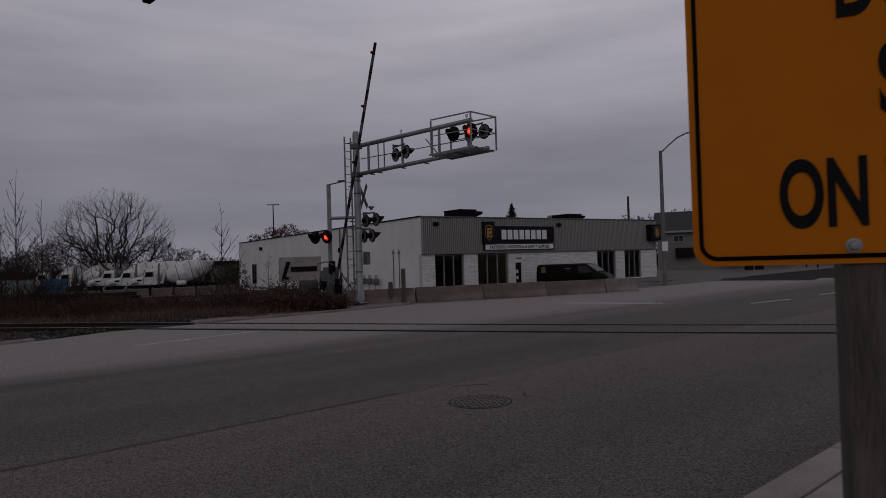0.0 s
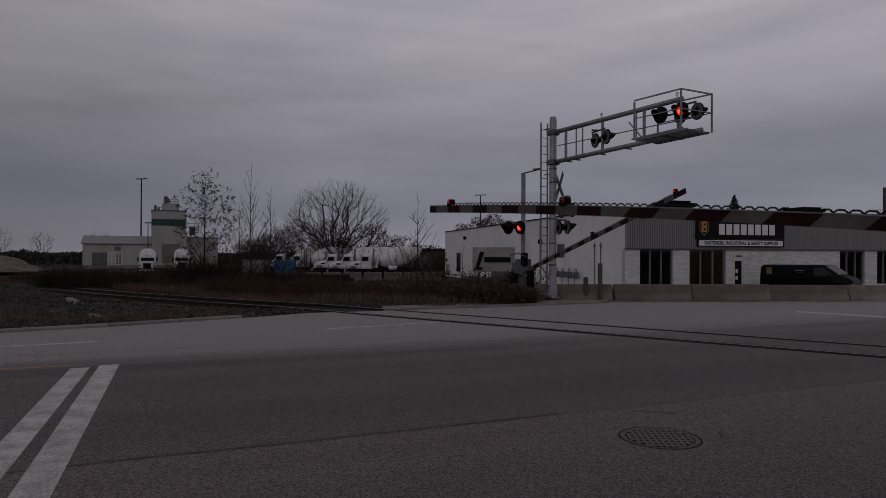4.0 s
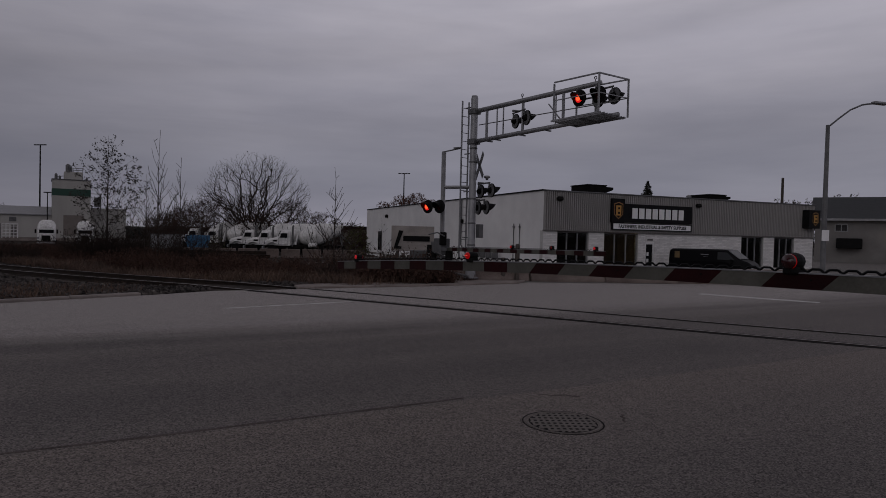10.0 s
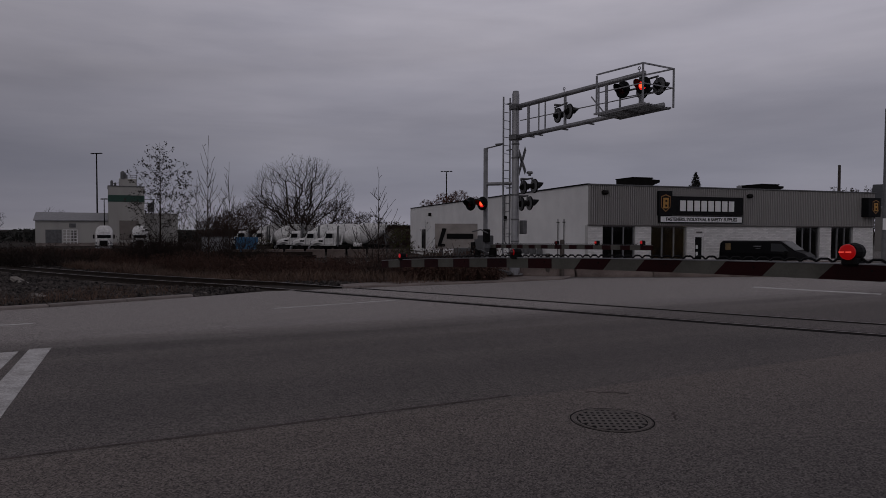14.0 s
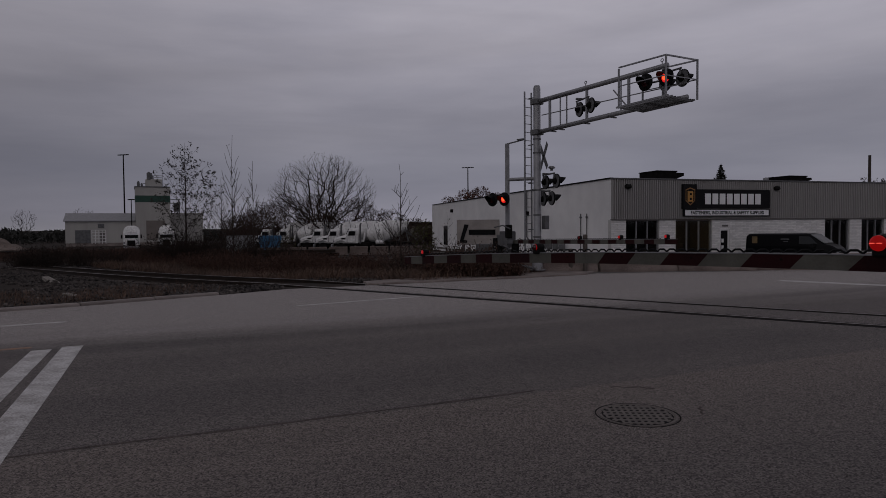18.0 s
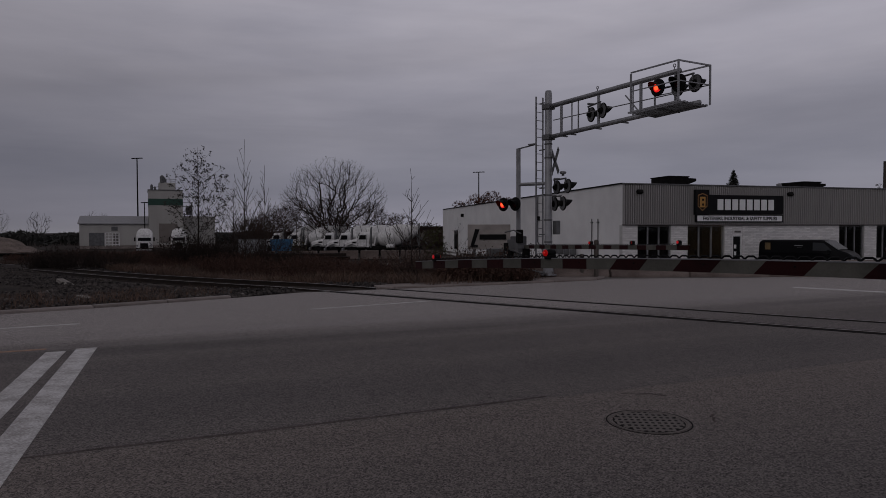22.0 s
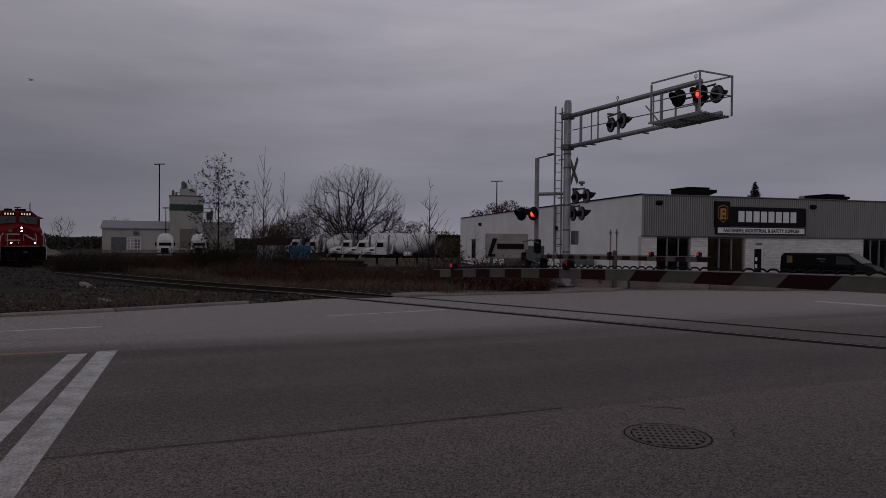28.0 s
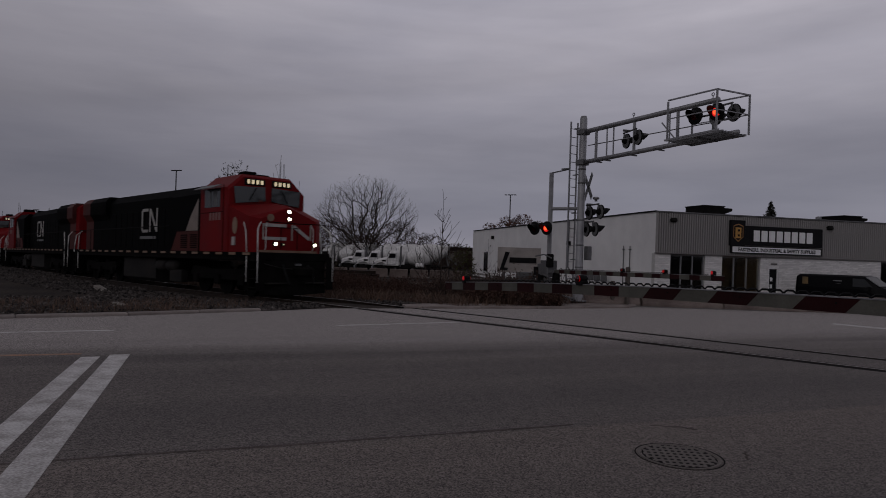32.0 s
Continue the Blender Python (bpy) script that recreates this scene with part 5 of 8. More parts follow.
# ---- lot behind the barriers ----
bm = B()
prev = None
lot_us = [13.5 + 2.5 * k for k in range(60)]
for u in lot_us:
    row = []
    for d in (0.02, 0.7, 2, 4, 6, 8, 10, 12, 14, 18, 26, 40):
        x, y = uv(u, far_edge(u) + d)
        row.append(bm.verts.new((x, y, ground_z(x, y) + 0.02 + 0.012 * (d < 0.1))))
    if prev:
        for k in range(len(row) - 1):
            bm.faces.new((prev[k], row[k], row[k + 1], prev[k + 1]))
    prev = row
solid("parking_lot", bm, M["lot"], "worn grey asphalt lot sloping down to the shop", "parking lot", kind="structure", smooth=True)

# ---- concrete barriers ----
M["barrier"] = surf("barrier_concrete_stained", (0.085, 0.062, 0.054), (0.20, 0.160, 0.142), 1.1, 0.9, 0.35, fine=30, grain=0.6)
BAR = [((-2.6, 24.2), 2.9, "barrier"), ((0.2, 25.0), 2.9, "barrier"), ((2.95, 25.75), 2.9, "barrier"), ((5.7, 26.65), 2.9, "barrier"), ((7.95, 27.55), 1.7, "concrete_dark")]


def barrier(length, mat):
    bm = B()
    prof = [(-0.3, 0), (0.3, 0), (0.29, 0.12), (0.15, 0.3), (0.10, 0.62), (-0.10, 0.62), (-0.15, 0.3), (-0.29, 0.12)]
    a = [bm.verts.new((-length / 2, y, z)) for y, z in prof]
    b = [bm.verts.new((length / 2, y, z)) for y, z in prof]
    for k in range(8):
        bm.faces.new((a[k], a[(k + 1) % 8], b[(k + 1) % 8], b[k]))
    bm.faces.new(a)
    bm.faces.new(b[::-1])
    bmesh.ops.bevel(bm, geom=bm.edges[:], offset=0.02, segments=1, affect='EDGES')
    return bm


for (x, y), lng, mt in BAR:
    ob = solid("concrete_barrier", barrier(lng - 0.04, mt), M[mt], "dirty precast concrete road barrier on the lot's edge", "barrier", "concrete barriers")
    ob.matrix_world = pose(x, y, ground_z(x, y) + 0.0, 0, 0, 17.5 + random.uniform(-1.5, 1.5))

# ---- small things on the near side ----
manhole = thing("manhole_cover", pose(0.06, 6.0, 0.0, 0, 0, 12), "round rusty iron manhole cover with a grid pattern", "manhole cover")
bm = B()
turned(bm, [(0.315, -0.05), (0.326, 0.004), (0.346, 0.006), (0.358, -0.05)], 40)
part("frame", bm, M["iron"], manhole, "worn cast iron ring")
bm = B()
turned(bm, [(0.358, -0.03), (0.360, 0.0025), (0.372, 0.0025), (0.374, -0.03)], 40)
part("joint", bm, M["black_matt"], manhole, "dark gap round the ring")
bm = B()
turned(bm, [(0.312, -0.05), (0.312, 0.0005), (0.0, 0.0005)], 40)
cover = part("cover", bm, M["black_matt"], manhole)
rib_a = B()
for k in range(-5, 6):
    c = k * 0.055
    h = math.sqrt(max(0.0, 0.30 ** 2 - c * c))
    if h > 0.03:
        box(rib_a, (c, 0, -0.002), (0.025, 2 * h, 0.010))
part("ribs_along", rib_a, M["iron"], cover)
rib_b = B()
for k in range(-3, 4):
    c = k * 0.083
    h = math.sqrt(max(0.0, 0.30 ** 2 - c * c))
    box(rib_b, (0, c, -0.0012), (2 * h, 0.037, 0.010))
part("ribs_across", rib_b, M["iron"], cover)
# cracks and patches round the cover
random.seed(9)
for k, (x, y, a, lng) in enumerate(((0.62, 6.15, 100, 0.3), (-0.2, 6.95, 15, 0.5))):
    bm = B()
    px, py = x, y
    for i in range(6):
        d = radians(a + random.uniform(-45, 45))
        qx, qy = px + math.cos(d) * lng / 6, py + math.sin(d) * lng / 6
        n = Vector((-(qy - py), qx - px, 0)).normalized() * (0.009, 0.016)[k]
        slab(bm, [(px + n.x, py + n.y), (qx + n.x, qy + n.y), (qx - n.x, qy - n.y), (px - n.x, py - n.y)], -0.01, 0.0025)
        px, py = qx, qy
    solid("road_crack", bm, M["tar_old"], "thin dark crack in the asphalt", "road crack", kind="structure")

# ---- amber warning sign on a wooden post ----
SIGN_M = pose(0.272, 0.137, 0, 0, 0, -24)
wsign = thing("warning_sign", SIGN_M, "large amber warning sign with black border on a wooden post", "road sign")
SW, SB = 1.58, 1.635


def rounded(w, h, r, z0, n=5):
    pts = []
    for cx, cz, a0 in ((w - r, r, -90), (w - r, h - r, 0), (r, h - r, 90), (r, r, 180)):
        for k in range(n + 1):
            a = radians(a0 + 90 * k / n)
            pts.append((cx + r * math.cos(a), z0 + cz + r * math.sin(a)))
    return pts


def plate(bm, pts, y0, y1, holes=None):
    """A flat upright plate with the outline pts (x, z), from y0 to y1."""
    lo, hi = [bm.verts.new((x, y0, z)) for x, z in pts], [bm.verts.new((x, y1, z)) for x, z in pts]
    n = len(pts)
    for k in range(n):
        bm.faces.new((lo[k], lo[(k + 1) % n], hi[(k + 1) % n], hi[k]))
    bm.faces.new(lo)
    bm.faces.new(hi[::-1])
    return bm


bm = B()
plate(bm, [(x - 0.014, z) for x, z in rounded(SW + 0.014, 1.0, 0.05, SB)], -0.004, 0.0)
part("plate", bm, M["sign_yellow"], wsign, "amber sheeting plate")
bm = B()
outer, inner = rounded(SW - 0.028, 1.0 - 0.028, 0.045, SB + 0.014), rounded(SW - 0.05, 1.0 - 0.05, 0.035, SB + 0.025)
outer, inner = [(x + 0.002, z) for x, z in outer], [(x + 0.013, z) for x, z in inner]
o, i2 = [bm.verts.new((x, -0.0065, z)) for x, z in outer], [bm.verts.new((x, -0.0065, z)) for x, z in inner]
for k in range(len(o)):
    j = (k + 1) % len(o)
    bm.faces.new((o[k], o[j], i2[j], i2[k]))
bmesh.ops.solidify(bm, geom=bm.faces[:], thickness=0.002)
part("border", bm, M["black"], wsign, "black border line")
for text, x, z in (("DO NOT", 0.335, SB + 0.625), ("STOP", 0.425, SB + 0.372), ("ON TRACKS", 0.197, SB + 0.10)):
    ob = words("lettering", text, 0.238, M["black"], wsign, pose(x, -0.006, z, 90) @ Matrix.Diagonal((0.535, 1, 1, 1)), 0.001, 'LEFT', 0.006)
bm = B()
box(bm, (0.405, 0.075, 1.35), (0.14, 0.14, 2.9), bevel=0.008)
part("post", bm, M["wood_grey"], wsign, "weathered grey square wooden post")
for x, z in ((0.36, SB + 0.045), (0.36, SB + 0.93)):
    bm = B()
    turned(bm, [(0.019, 0.004), (0.019, 0.008), (0.012, 0.009), (0.010, 0.017), (0.0, 0.018)], 10, pose(x, 0, z, 90))
    part("bolt", bm, M["galv"], wsign, "zinc bolt and washer")

# ---- the near cantilever, whose end hangs over the road ----
near_sig = thing("cantilever_signal", pose(3.35, -1.75, -0.08, 0, 0, 135), "grey steel cantilever walkway over the near lanes", "crossing signal")
bm = B()
turned(bm, [(0.30, 0.0), (0.30, 0.05), (0.2, 0.06), (0.16, 6.6), (0.0, 6.62)], 16)
part("mast", bm, M["galv"], near_sig, "thick galvanised steel mast", True)
for name, z, r in (("upper_pipe", 6.2, 0.08), ("lower_pipe", 5.1, 0.07)):
    bm = B()
    rod(bm, (0, 0, z), (10.3, 0, z + 0.1), r, n=10)
    part(name, bm, M["galv"], near_sig)
bm = B()
box(bm, (5.4, 0.0, 4.99), (10.4, 0.95, 0.05))
grate = part("walkway_deck", bm, M["black_matt"], near_sig, "dark walkway deck")
for y in (-0.53, 0.53):
    bm = B()
    box(bm, (9.1, y, 4.97), (3.0, 0.10, 0.12), bevel=0.01)
    part("edge_beam", bm, M["black_matt"], grate)
for x in (7.6, 10.6):
    for y in (-0.53, 0.53):
        bm = B()
        bar(bm, (x, y, 5.02), (x, y, 6.1), 0.05)
        part("cage_post", bm, M["galv"], near_sig)

# ---- street lamp, poles ----
lamp = thing("street_lamp", pose(11.8, 32.45, -0.02), "grey steel street lamp with a curved arm, unlit", "street lamp")
bm = B()
turned(bm, [(0.2, 0), (0.2, 0.05), (0.12, 0.08), (0.115, 2.0), (0.085, 7.1), (0.0, 7.12)], 12)
part("pole", bm, M["galv_dark"], lamp, "", True)
bm = B()
pts = [(0, 0, 7.0), (0.55, 0.28, 7.45), (1.15, 0.6, 7.9), (1.8, 0.98, 8.2), (2.3, 1.25, 8.3)]
pipe(bm, pts, 0.04, 8)
part("arm", bm, M["galv_dark"], lamp, "", True)
bm = B()
box(bm, (2.75, 1.5, 8.36), (0.85, 0.28, 0.13), rz=28, bevel=0.04)
part("lamp_head", bm, M["galv"], lamp)
bm = B()
box(bm, (0.02, -0.13, 2.05), (0.3, 0.03, 0.5))
part("small_plate", bm, M["white_vinyl"], lamp, "small white plate on the pole")
lp = thing("utility_pole", pose(20.55, 66.9, -0.6), "dark wooden utility pole behind the shop", "utility pole")
bm = B()
rod(bm, (0, 0, 0), (0, 0, 8.4), 0.16, 0.12, 10)
part("pole", bm, M["tie"], lp)


def mast_lamp(x, y, top, label, heads=4):
    m = thing("light_mast", pose(x, y, -0.6), label, "light mast", "light masts")
    bm = B()
    rod(bm, (0, 0, 0), (0, 0, top + 0.6), 0.15 if heads > 2 else 0.09, 0.10 if heads > 2 else 0.06, 8)
    part("pole", bm, M["black_matt"], m)
    for k in range(heads):
        bm = B()
        box(bm, ((k - (heads - 1) / 2) * 0.62, 0, top + 0.65), (0.5, 0.35, 0.16), rz=0, bevel=0.03)
        part("lamp_head", bm, M["black_matt"], m)


mast_lamp(-90.9, 99.8, 15.5, "tall thin dark light mast in the yard")
mast_lamp(-31.4, 126.1, 13.4, "tall thin dark light mast behind the shop")
mast_lamp(-103, 80.6, 6.4, "thin dark light mast past the shed", 2)
mast_lamp(-77, 86.0, 6.4, "short dark yard lamp with two heads", 2)

# ---- the van ----


def wheel(parent, m, r=0.34, w=0.22):
    wh = new("wheel")
    wh.parent = parent
    wh.matrix_local = m
    rot = Matrix.Rotation(radians(90), 4, 'X')
    bm = B()
    turned(bm, [(r * 0.62, -w / 2), (r * 0.93, -w / 2), (r, -w * 0.3), (r, w * 0.3), (r * 0.93, w / 2), (r * 0.62, w / 2)], 20, rot)
    part("tyre", bm, M["black_matt"], wh, "black tyre", True)
    bm = B()
    turned(bm, [(0.0, -w * 0.3), (r * 0.62, -w * 0.42), (r * 0.62, w * 0.42), (0.0, w * 0.3)], 16, rot)
    part("rim", bm, M["galv_dark"], wh, "grey wheel rim")


M["van_black"] = gloss("van_black_paint", (0.003, 0.003, 0.004), 0.35, 0.07)
van = thing("van", pose(8.5, 38.9, -0.58, 0, 0, -30), "black delivery van with pale lettering bars parked by the shop", "van")
bm = B()


def van_ring(x, lo, hi, w, tw):
    return [(x, -w, lo), (x, w, lo), (x, w * 1.0, lo + 0.55 * (hi - lo)), (x, tw, hi - 0.08), (x, tw - 0.12, hi), (x, -tw + 0.12, hi), (x, -tw, hi - 0.08), (x, -w, lo + 0.55 * (hi - lo))]


loft(bm, [van_ring(-2.75, 0.45, 1.72, 0.90, 0.82), van_ring(-2.70, 0.36, 1.88, 0.95, 0.87), van_ring(-2.55, 0.32, 1.97, 0.98, 0.90), van_ring(0.9, 0.30, 2.0, 1.0, 0.90), van_ring(1.15, 0.30, 1.96, 1.0, 0.87),
          van_ring(1.95, 0.30, 1.40, 0.99, 0.86), van_ring(2.4, 0.30, 1.27, 0.97, 0.86), van_ring(2.62, 0.32, 1.12, 0.92, 0.82), van_ring(2.72, 0.38, 0.92, 0.88, 0.76)])
part("body", bm, M["van_black"], van, "glossy black body", False)
bm = B()
loft(bm, [[(1.18, -0.8, 1.925), (1.18, 0.8, 1.925), (1.22, 0.8, 1.965), (1.22, -0.8, 1.965)], [(1.92, -0.78, 1.42), (1.92, 0.78, 1.42), (1.97, 0.78, 1.455), (1.97, -0.78, 1.455)]])
# the pale base colour stands in for bright sky mirrored in the glass
part("windscreen", bm, gloss("windscreen_sheen_grey", (0.26, 0.27, 0.28), 0.08, 0.9), van, "windscreen in pale grey for the reflected sky")
bm = B()
slab(bm, [(0.55, 1.34), (1.62, 1.38), (1.18, 1.82), (0.55, 1.84)], 0, 0.01, Matrix.Translation((0, -0.97, 0)) @ Matrix.Rotation(radians(90), 4, 'X'))
# grey base paints the sky's reflection into the side glass
part("side_window", bm, gloss("side_window_sheen_grey", (0.05, 0.053, 0.057), 0.06, 0.8), van)
for x, z, w0 in ((-0.30, 1.66, 0.5), (-0.24, 1.50, 0.3), (-0.24, 1.40, 0.34), (-0.45, 1.20, 0.42), (0.10, 1.20, 0.5)):
    bm = B()
    box(bm, (x, -0.975 + 0.03 * (1.2 - z) * -2.5, z), (w0, 0.012, 0.04))
    part("lettering_bar", bm, M["galv"], van, "pale bar in place of small writing")
bm = B()
box(bm, (-2.15, -0.972, 1.60), (0.34, 0.012, 0.42))
part("badge_shape", bm, surf("faded_gold_print", (0.20, 0.13, 0.05), (0.04, 0.03, 0.02), 2.0, 0.4), van, "faded gold badge shape")
for x in (-1.75, 1.75):
    for y in (-0.86, 0.86):
        wheel(van, pose(x, y, 0.34))
for y in (-0.72, 0.72):
    bm = B()
    box(bm, (2.62, y, 0.86), (0.2, 0.3, 0.16), bevel=0.03)
    part("headlight", bm, M["galv"], van, "clear headlight")
bm = B()
box(bm, (1.45, -1.08, 1.30), (0.12, 0.2, 0.24), bevel=0.03)
part("mirror", bm, M["black"], van)

rescale(van, (0.83, 0.92, 0.885))

# ---- the signboard, posts and fence by the island ----
board = thing("old_signboard", pose(-6.22, 26.75, 0.95, 0, 0, 13), "weathered beige signboard on posts with black shapes", "signboard")
bm = B()
box(bm, (0, 0, 0.5), (1.8, 0.16, 1.06), bevel=0.015)
part("panel", bm, M["concrete"], board, "weathered beige panel")
for pts in ([(-0.80, 0.06), (-0.48, 0.06), (-0.46, 0.16), (-0.62, 0.18), (-0.40, 0.82), (-0.58, 0.84)],):
    bm = B()
    plate(bm, pts, -0.11, -0.085)
    part("letter_shape", bm, M["black"], board, "black slanted shape")
bm = B()
box(bm, (0.16, -0.095, 0.50), (1.12, 0.025, 0.22))
part("bar_shape", bm, M["black"], board, "black bar")
for x in (-0.62, 0.62):
    bm = B()
    box(bm, (x, 0.02, -0.55), (0.12, 0.12, 1.1))
    part("post", bm, M["galv_dark"], board)
for x, y, h, r in ((-1.62, 24.15, 1.42, 0.085), (-2.14, 24.2, 0.9, 0.09)):
    bl = thing("bollard", pose(x, y, -0.05), "dark weathered round post at the island's edge", "bollard", "bollards")
    bm = B()
    turned(bm, [(r, 0), (r, h - 0.05), (r * 0.7, h), (0.0, h)], 10)
    part("post", bm, M["wood_grey"], bl)
bx = thing("signal_cabinet", pose(-5.6, 25.3, -0.1, 0, 0, 15), "grey steel relay cabinet beside the gate", "cabinet")
bm = B()
box(bm, (0, 0, 0.55), (0.75, 0.5, 1.1), bevel=0.02)
part("case", bm, M["galv_dark"], bx)
fence = thing("picket_fence", pose(-7.3, 25.6, -0.15, 0, 0, 13), "low dark slatted fence beside the signboard", "fence")
bm = B()
box(bm, (0, 0, 0), (0.06, 0.03, 0.85))
pk = finish(bm)
pk.materials.append(M["wood_grey"])
pieces("slat", pk, fence, [pose(0.14 * k, 0, 0.5) for k in range(20)])
for z in (0.3, 0.75):
    bm = B()
    box(bm, (1.35, 0.04, z), (2.9, 0.04, 0.08))
    part("rail", bm, M["wood_grey"], fence)

# ---- the building past the shop, with stairs and wall lamps ----
M["roof_dark"] = surf("dark_shingle_roof", (0.012, 0.014, 0.016), (0.03, 0.033, 0.036), 2, 0.85, 0.3)
M["grey_wall"] = surf("grey_stucco_wall", (0.15, 0.14, 0.136), (0.21, 0.20, 0.19), 0.6, 0.85, 0.15)
hall = thing("dark_roofed_hall", pose(25.4, 72.2, -0.4, 0, 0, -21), "long grey building with a dark sloping roof", "building")
bm = B()
slab(bm, [(0, 0), (44, 0), (44, 0.3), (0, 0.3)], 0, 4.7)
slab(bm, [(0, 0.3), (0.3, 0.3), (0.3, 16), (0, 16)], 0, 4.7)
part("wall", bm, M["grey_wall"], hall)
bm = B()
loft(bm, [[(-0.5, -0.7, 4.55), (-0.5, 8, 7.2), (-0.5, 17, 4.55), (-0.5, 17, 4.4), (-0.5, -0.7, 4.4)], [(44.5, -0.7, 4.55), (44.5, 8, 7.2), (44.5, 17, 4.55), (44.5, 17, 4.4), (44.5, -0.7, 4.4)]])
part("roof", bm, M["roof_dark"], hall, "dark roof")
bm = B()
box(bm, (22, -0.72, 4.45), (45, 0.12, 0.22))
part("gutter", bm, M["galv"], hall)
for x in (6.3, 15.6, 22.0):
    bm = B()
    box(bm, (x, -0.15, 3.05), (0.34, 0.3, 0.26), bevel=0.05)
    w1 = part("wall_lamp", bm, M["black_matt"], hall, "wall lamp, lit")
    bm = B()
    turned(bm, [(0.17, 0.0), (0.14, 0.05), (0.0, 0.07)], 12, pose(x, -0.30, 3.0, 90))
    part("bulb", bm, M["warm_lit"], w1, "warm white light")
bm = B()
box(bm, (3.0, -0.6, 2.1), (2.2, 1.2, 1.0), bevel=0.05)
part("awning", bm, M["black"], hall, "dark box awning")
win = new("window")
win.parent = hall
bm = B()
box(bm, (2.3, -0.03, 3.65), (1.15, 0.08, 0.8))
part("frame", bm, M["galv"], win)
for s in (-1, 1):
    bm = B()
    box(bm, (2.3 + s * 0.26, -0.08, 3.65), (0.45, 0.02, 0.62))
    part("pane", bm, M["glass"], win)
stairs = thing("outside_stairs", pose(25.4, 72.2, -0.4, 0, 0, -21) @ pose(6.6, -1.3, 0), "grey outside stairs with a handrail along the wall", "stairs")
for k in range(12):
    bm = B()
    box(bm, (0.3 * k, 0, 0.19 * (k + 1) - 0.03), (0.32, 1.1, 0.06))
    part("step", bm, M["galv_dark"], stairs)
for y in (-0.55, 0.55):
    bm = B()
    bar(bm, (-0.2, y, 0.0), (3.5, y, 2.3), 0.06, 0.22)
    part("stringer", bm, M["galv_dark"], stairs)
    bm = B()
    pipe(bm, [(-0.2, y, 0.0), (-0.2, y, 1.0), (3.4, y, 3.3), (6.0, y, 3.3), (6.0, y, 2.3)], 0.03)
    part("handrail", bm, M["galv_dark"], stairs)
bm = B()
box(bm, (4.9, 0, 2.28), (2.7, 1.2, 0.12))
part("landing", bm, M["galv_dark"], stairs)
for x in (3.8, 6.0):
    for y in (-0.5, 0.5):
        bm = B()
        box(bm, (x, y, 1.11), (0.1, 0.1, 2.22))
        part("leg", bm, M["galv_dark"], stairs)

M["trailer"] = surf("orange_yellow_trailer_paint", (0.62, 0.26, 0.015), (0.70, 0.31, 0.02), 0.8, 0.5, 0.03)
trl = thing("cargo_trailer", pose(27.3, 54.0, -0.2, 0, 0, -27), "orange yellow box trailer with dark painted scrawl", "trailer")
bm = B()
box(bm, (0, 0, 1.9), (5.2, 2.1, 2.1), bevel=0.06)
part("body", bm, M["trailer"], trl)
random.seed(31)
bm = B()
for k in range(26):
    x, z = -1.3 + random.gauss(0, 0.5), 1.85 + random.gauss(0, 0.28)
    a = random.uniform(-80, 80)
    box(bm, (0, 0, 0), (random.uniform(0.3, 0.9), 0.012, random.uniform(0.05, 0.12)), m=pose(x, -1.057, z, 0, a, 0))
for k in range(8):
    box(bm, (0, 0, 0), (random.uniform(0.3, 0.8), 0.012, 0.06), m=pose(1.7 + random.gauss(0, 0.3), -1.057, 1.9 + random.gauss(0, 0.3), 0, random.uniform(-80, 80), 0))
part("scrawl", bm, M["black_matt"], trl, "dark painted scrawl")
for x in (-0.35, 0.45):
    for y in (-1.0, 1.0):
        wheel(trl, pose(x, y, 0.36), 0.36)
bm = B()
box(bm, (0, 0, 0.78), (5.4, 1.5, 0.16))
box(bm, (3.2, 0, 0.72), (1.6, 0.14, 0.12))
part("chassis", bm, M["black_matt"], trl)
for x, y, h in ((32.5, 55, 3.6), (30.2, 49.5, 3.0), (31.4, 48.8, 3.0)):
    ps = thing("sign_post", pose(x, y, -0.3), "dark steel post with a small dark board", "sign post", "sign posts")
    bm = B()
    rod(bm, (0, 0, 0), (0, 0, h), 0.06)
    part("post", bm, M["black_matt"], ps)
    if h > 3.3:
        bm = B()
        box(bm, (0, -0.08, h + 0.4), (1.3, 0.1, 1.1))
        part("board", bm, M["black_matt"], ps)

# ---- plants ----
M["bark"] = surf("bare_bark_dark", (0.018, 0.014, 0.012), (0.045, 0.034, 0.029), 6, 0.95, 0.4, spec=0.1)
M["twig"] = surf("bare_twig", (0.026, 0.02, 0.017), (0.06, 0.046, 0.039), 8, 0.95, 0.2, spec=0.1)
M["twig_red"] = surf("scrub_twig", (0.026, 0.018, 0.016), (0.062, 0.042, 0.036), 6, 0.95, 0.2, spec=0.1)
M["leaf_olive"] = surf("olive_shrub_leaf", (0.035, 0.034, 0.016), (0.085, 0.078, 0.034), 8, 0.9, 0.1, spec=0.1)
M["leaf_brown"] = surf("dead_leaf_dark", (0.014, 0.012, 0.009), (0.04, 0.031, 0.022), 12, 0.85, 0.1)
M["leaf_red"] = surf("russet_leaf", (0.075, 0.032, 0.024), (0.15, 0.066, 0.047), 12, 0.85, 0.1)
M["leaf_green"] = surf("dull_evergreen", (0.010, 0.011, 0.009), (0.022, 0.021, 0.016), 6, 0.9, 0.2)
M["dry_grass"] = surf("dry_grass", (0.040, 0.024, 0.018), (0.15, 0.092, 0.064), 0.8, 0.95, 0.1, fine=6, grain=0.9)
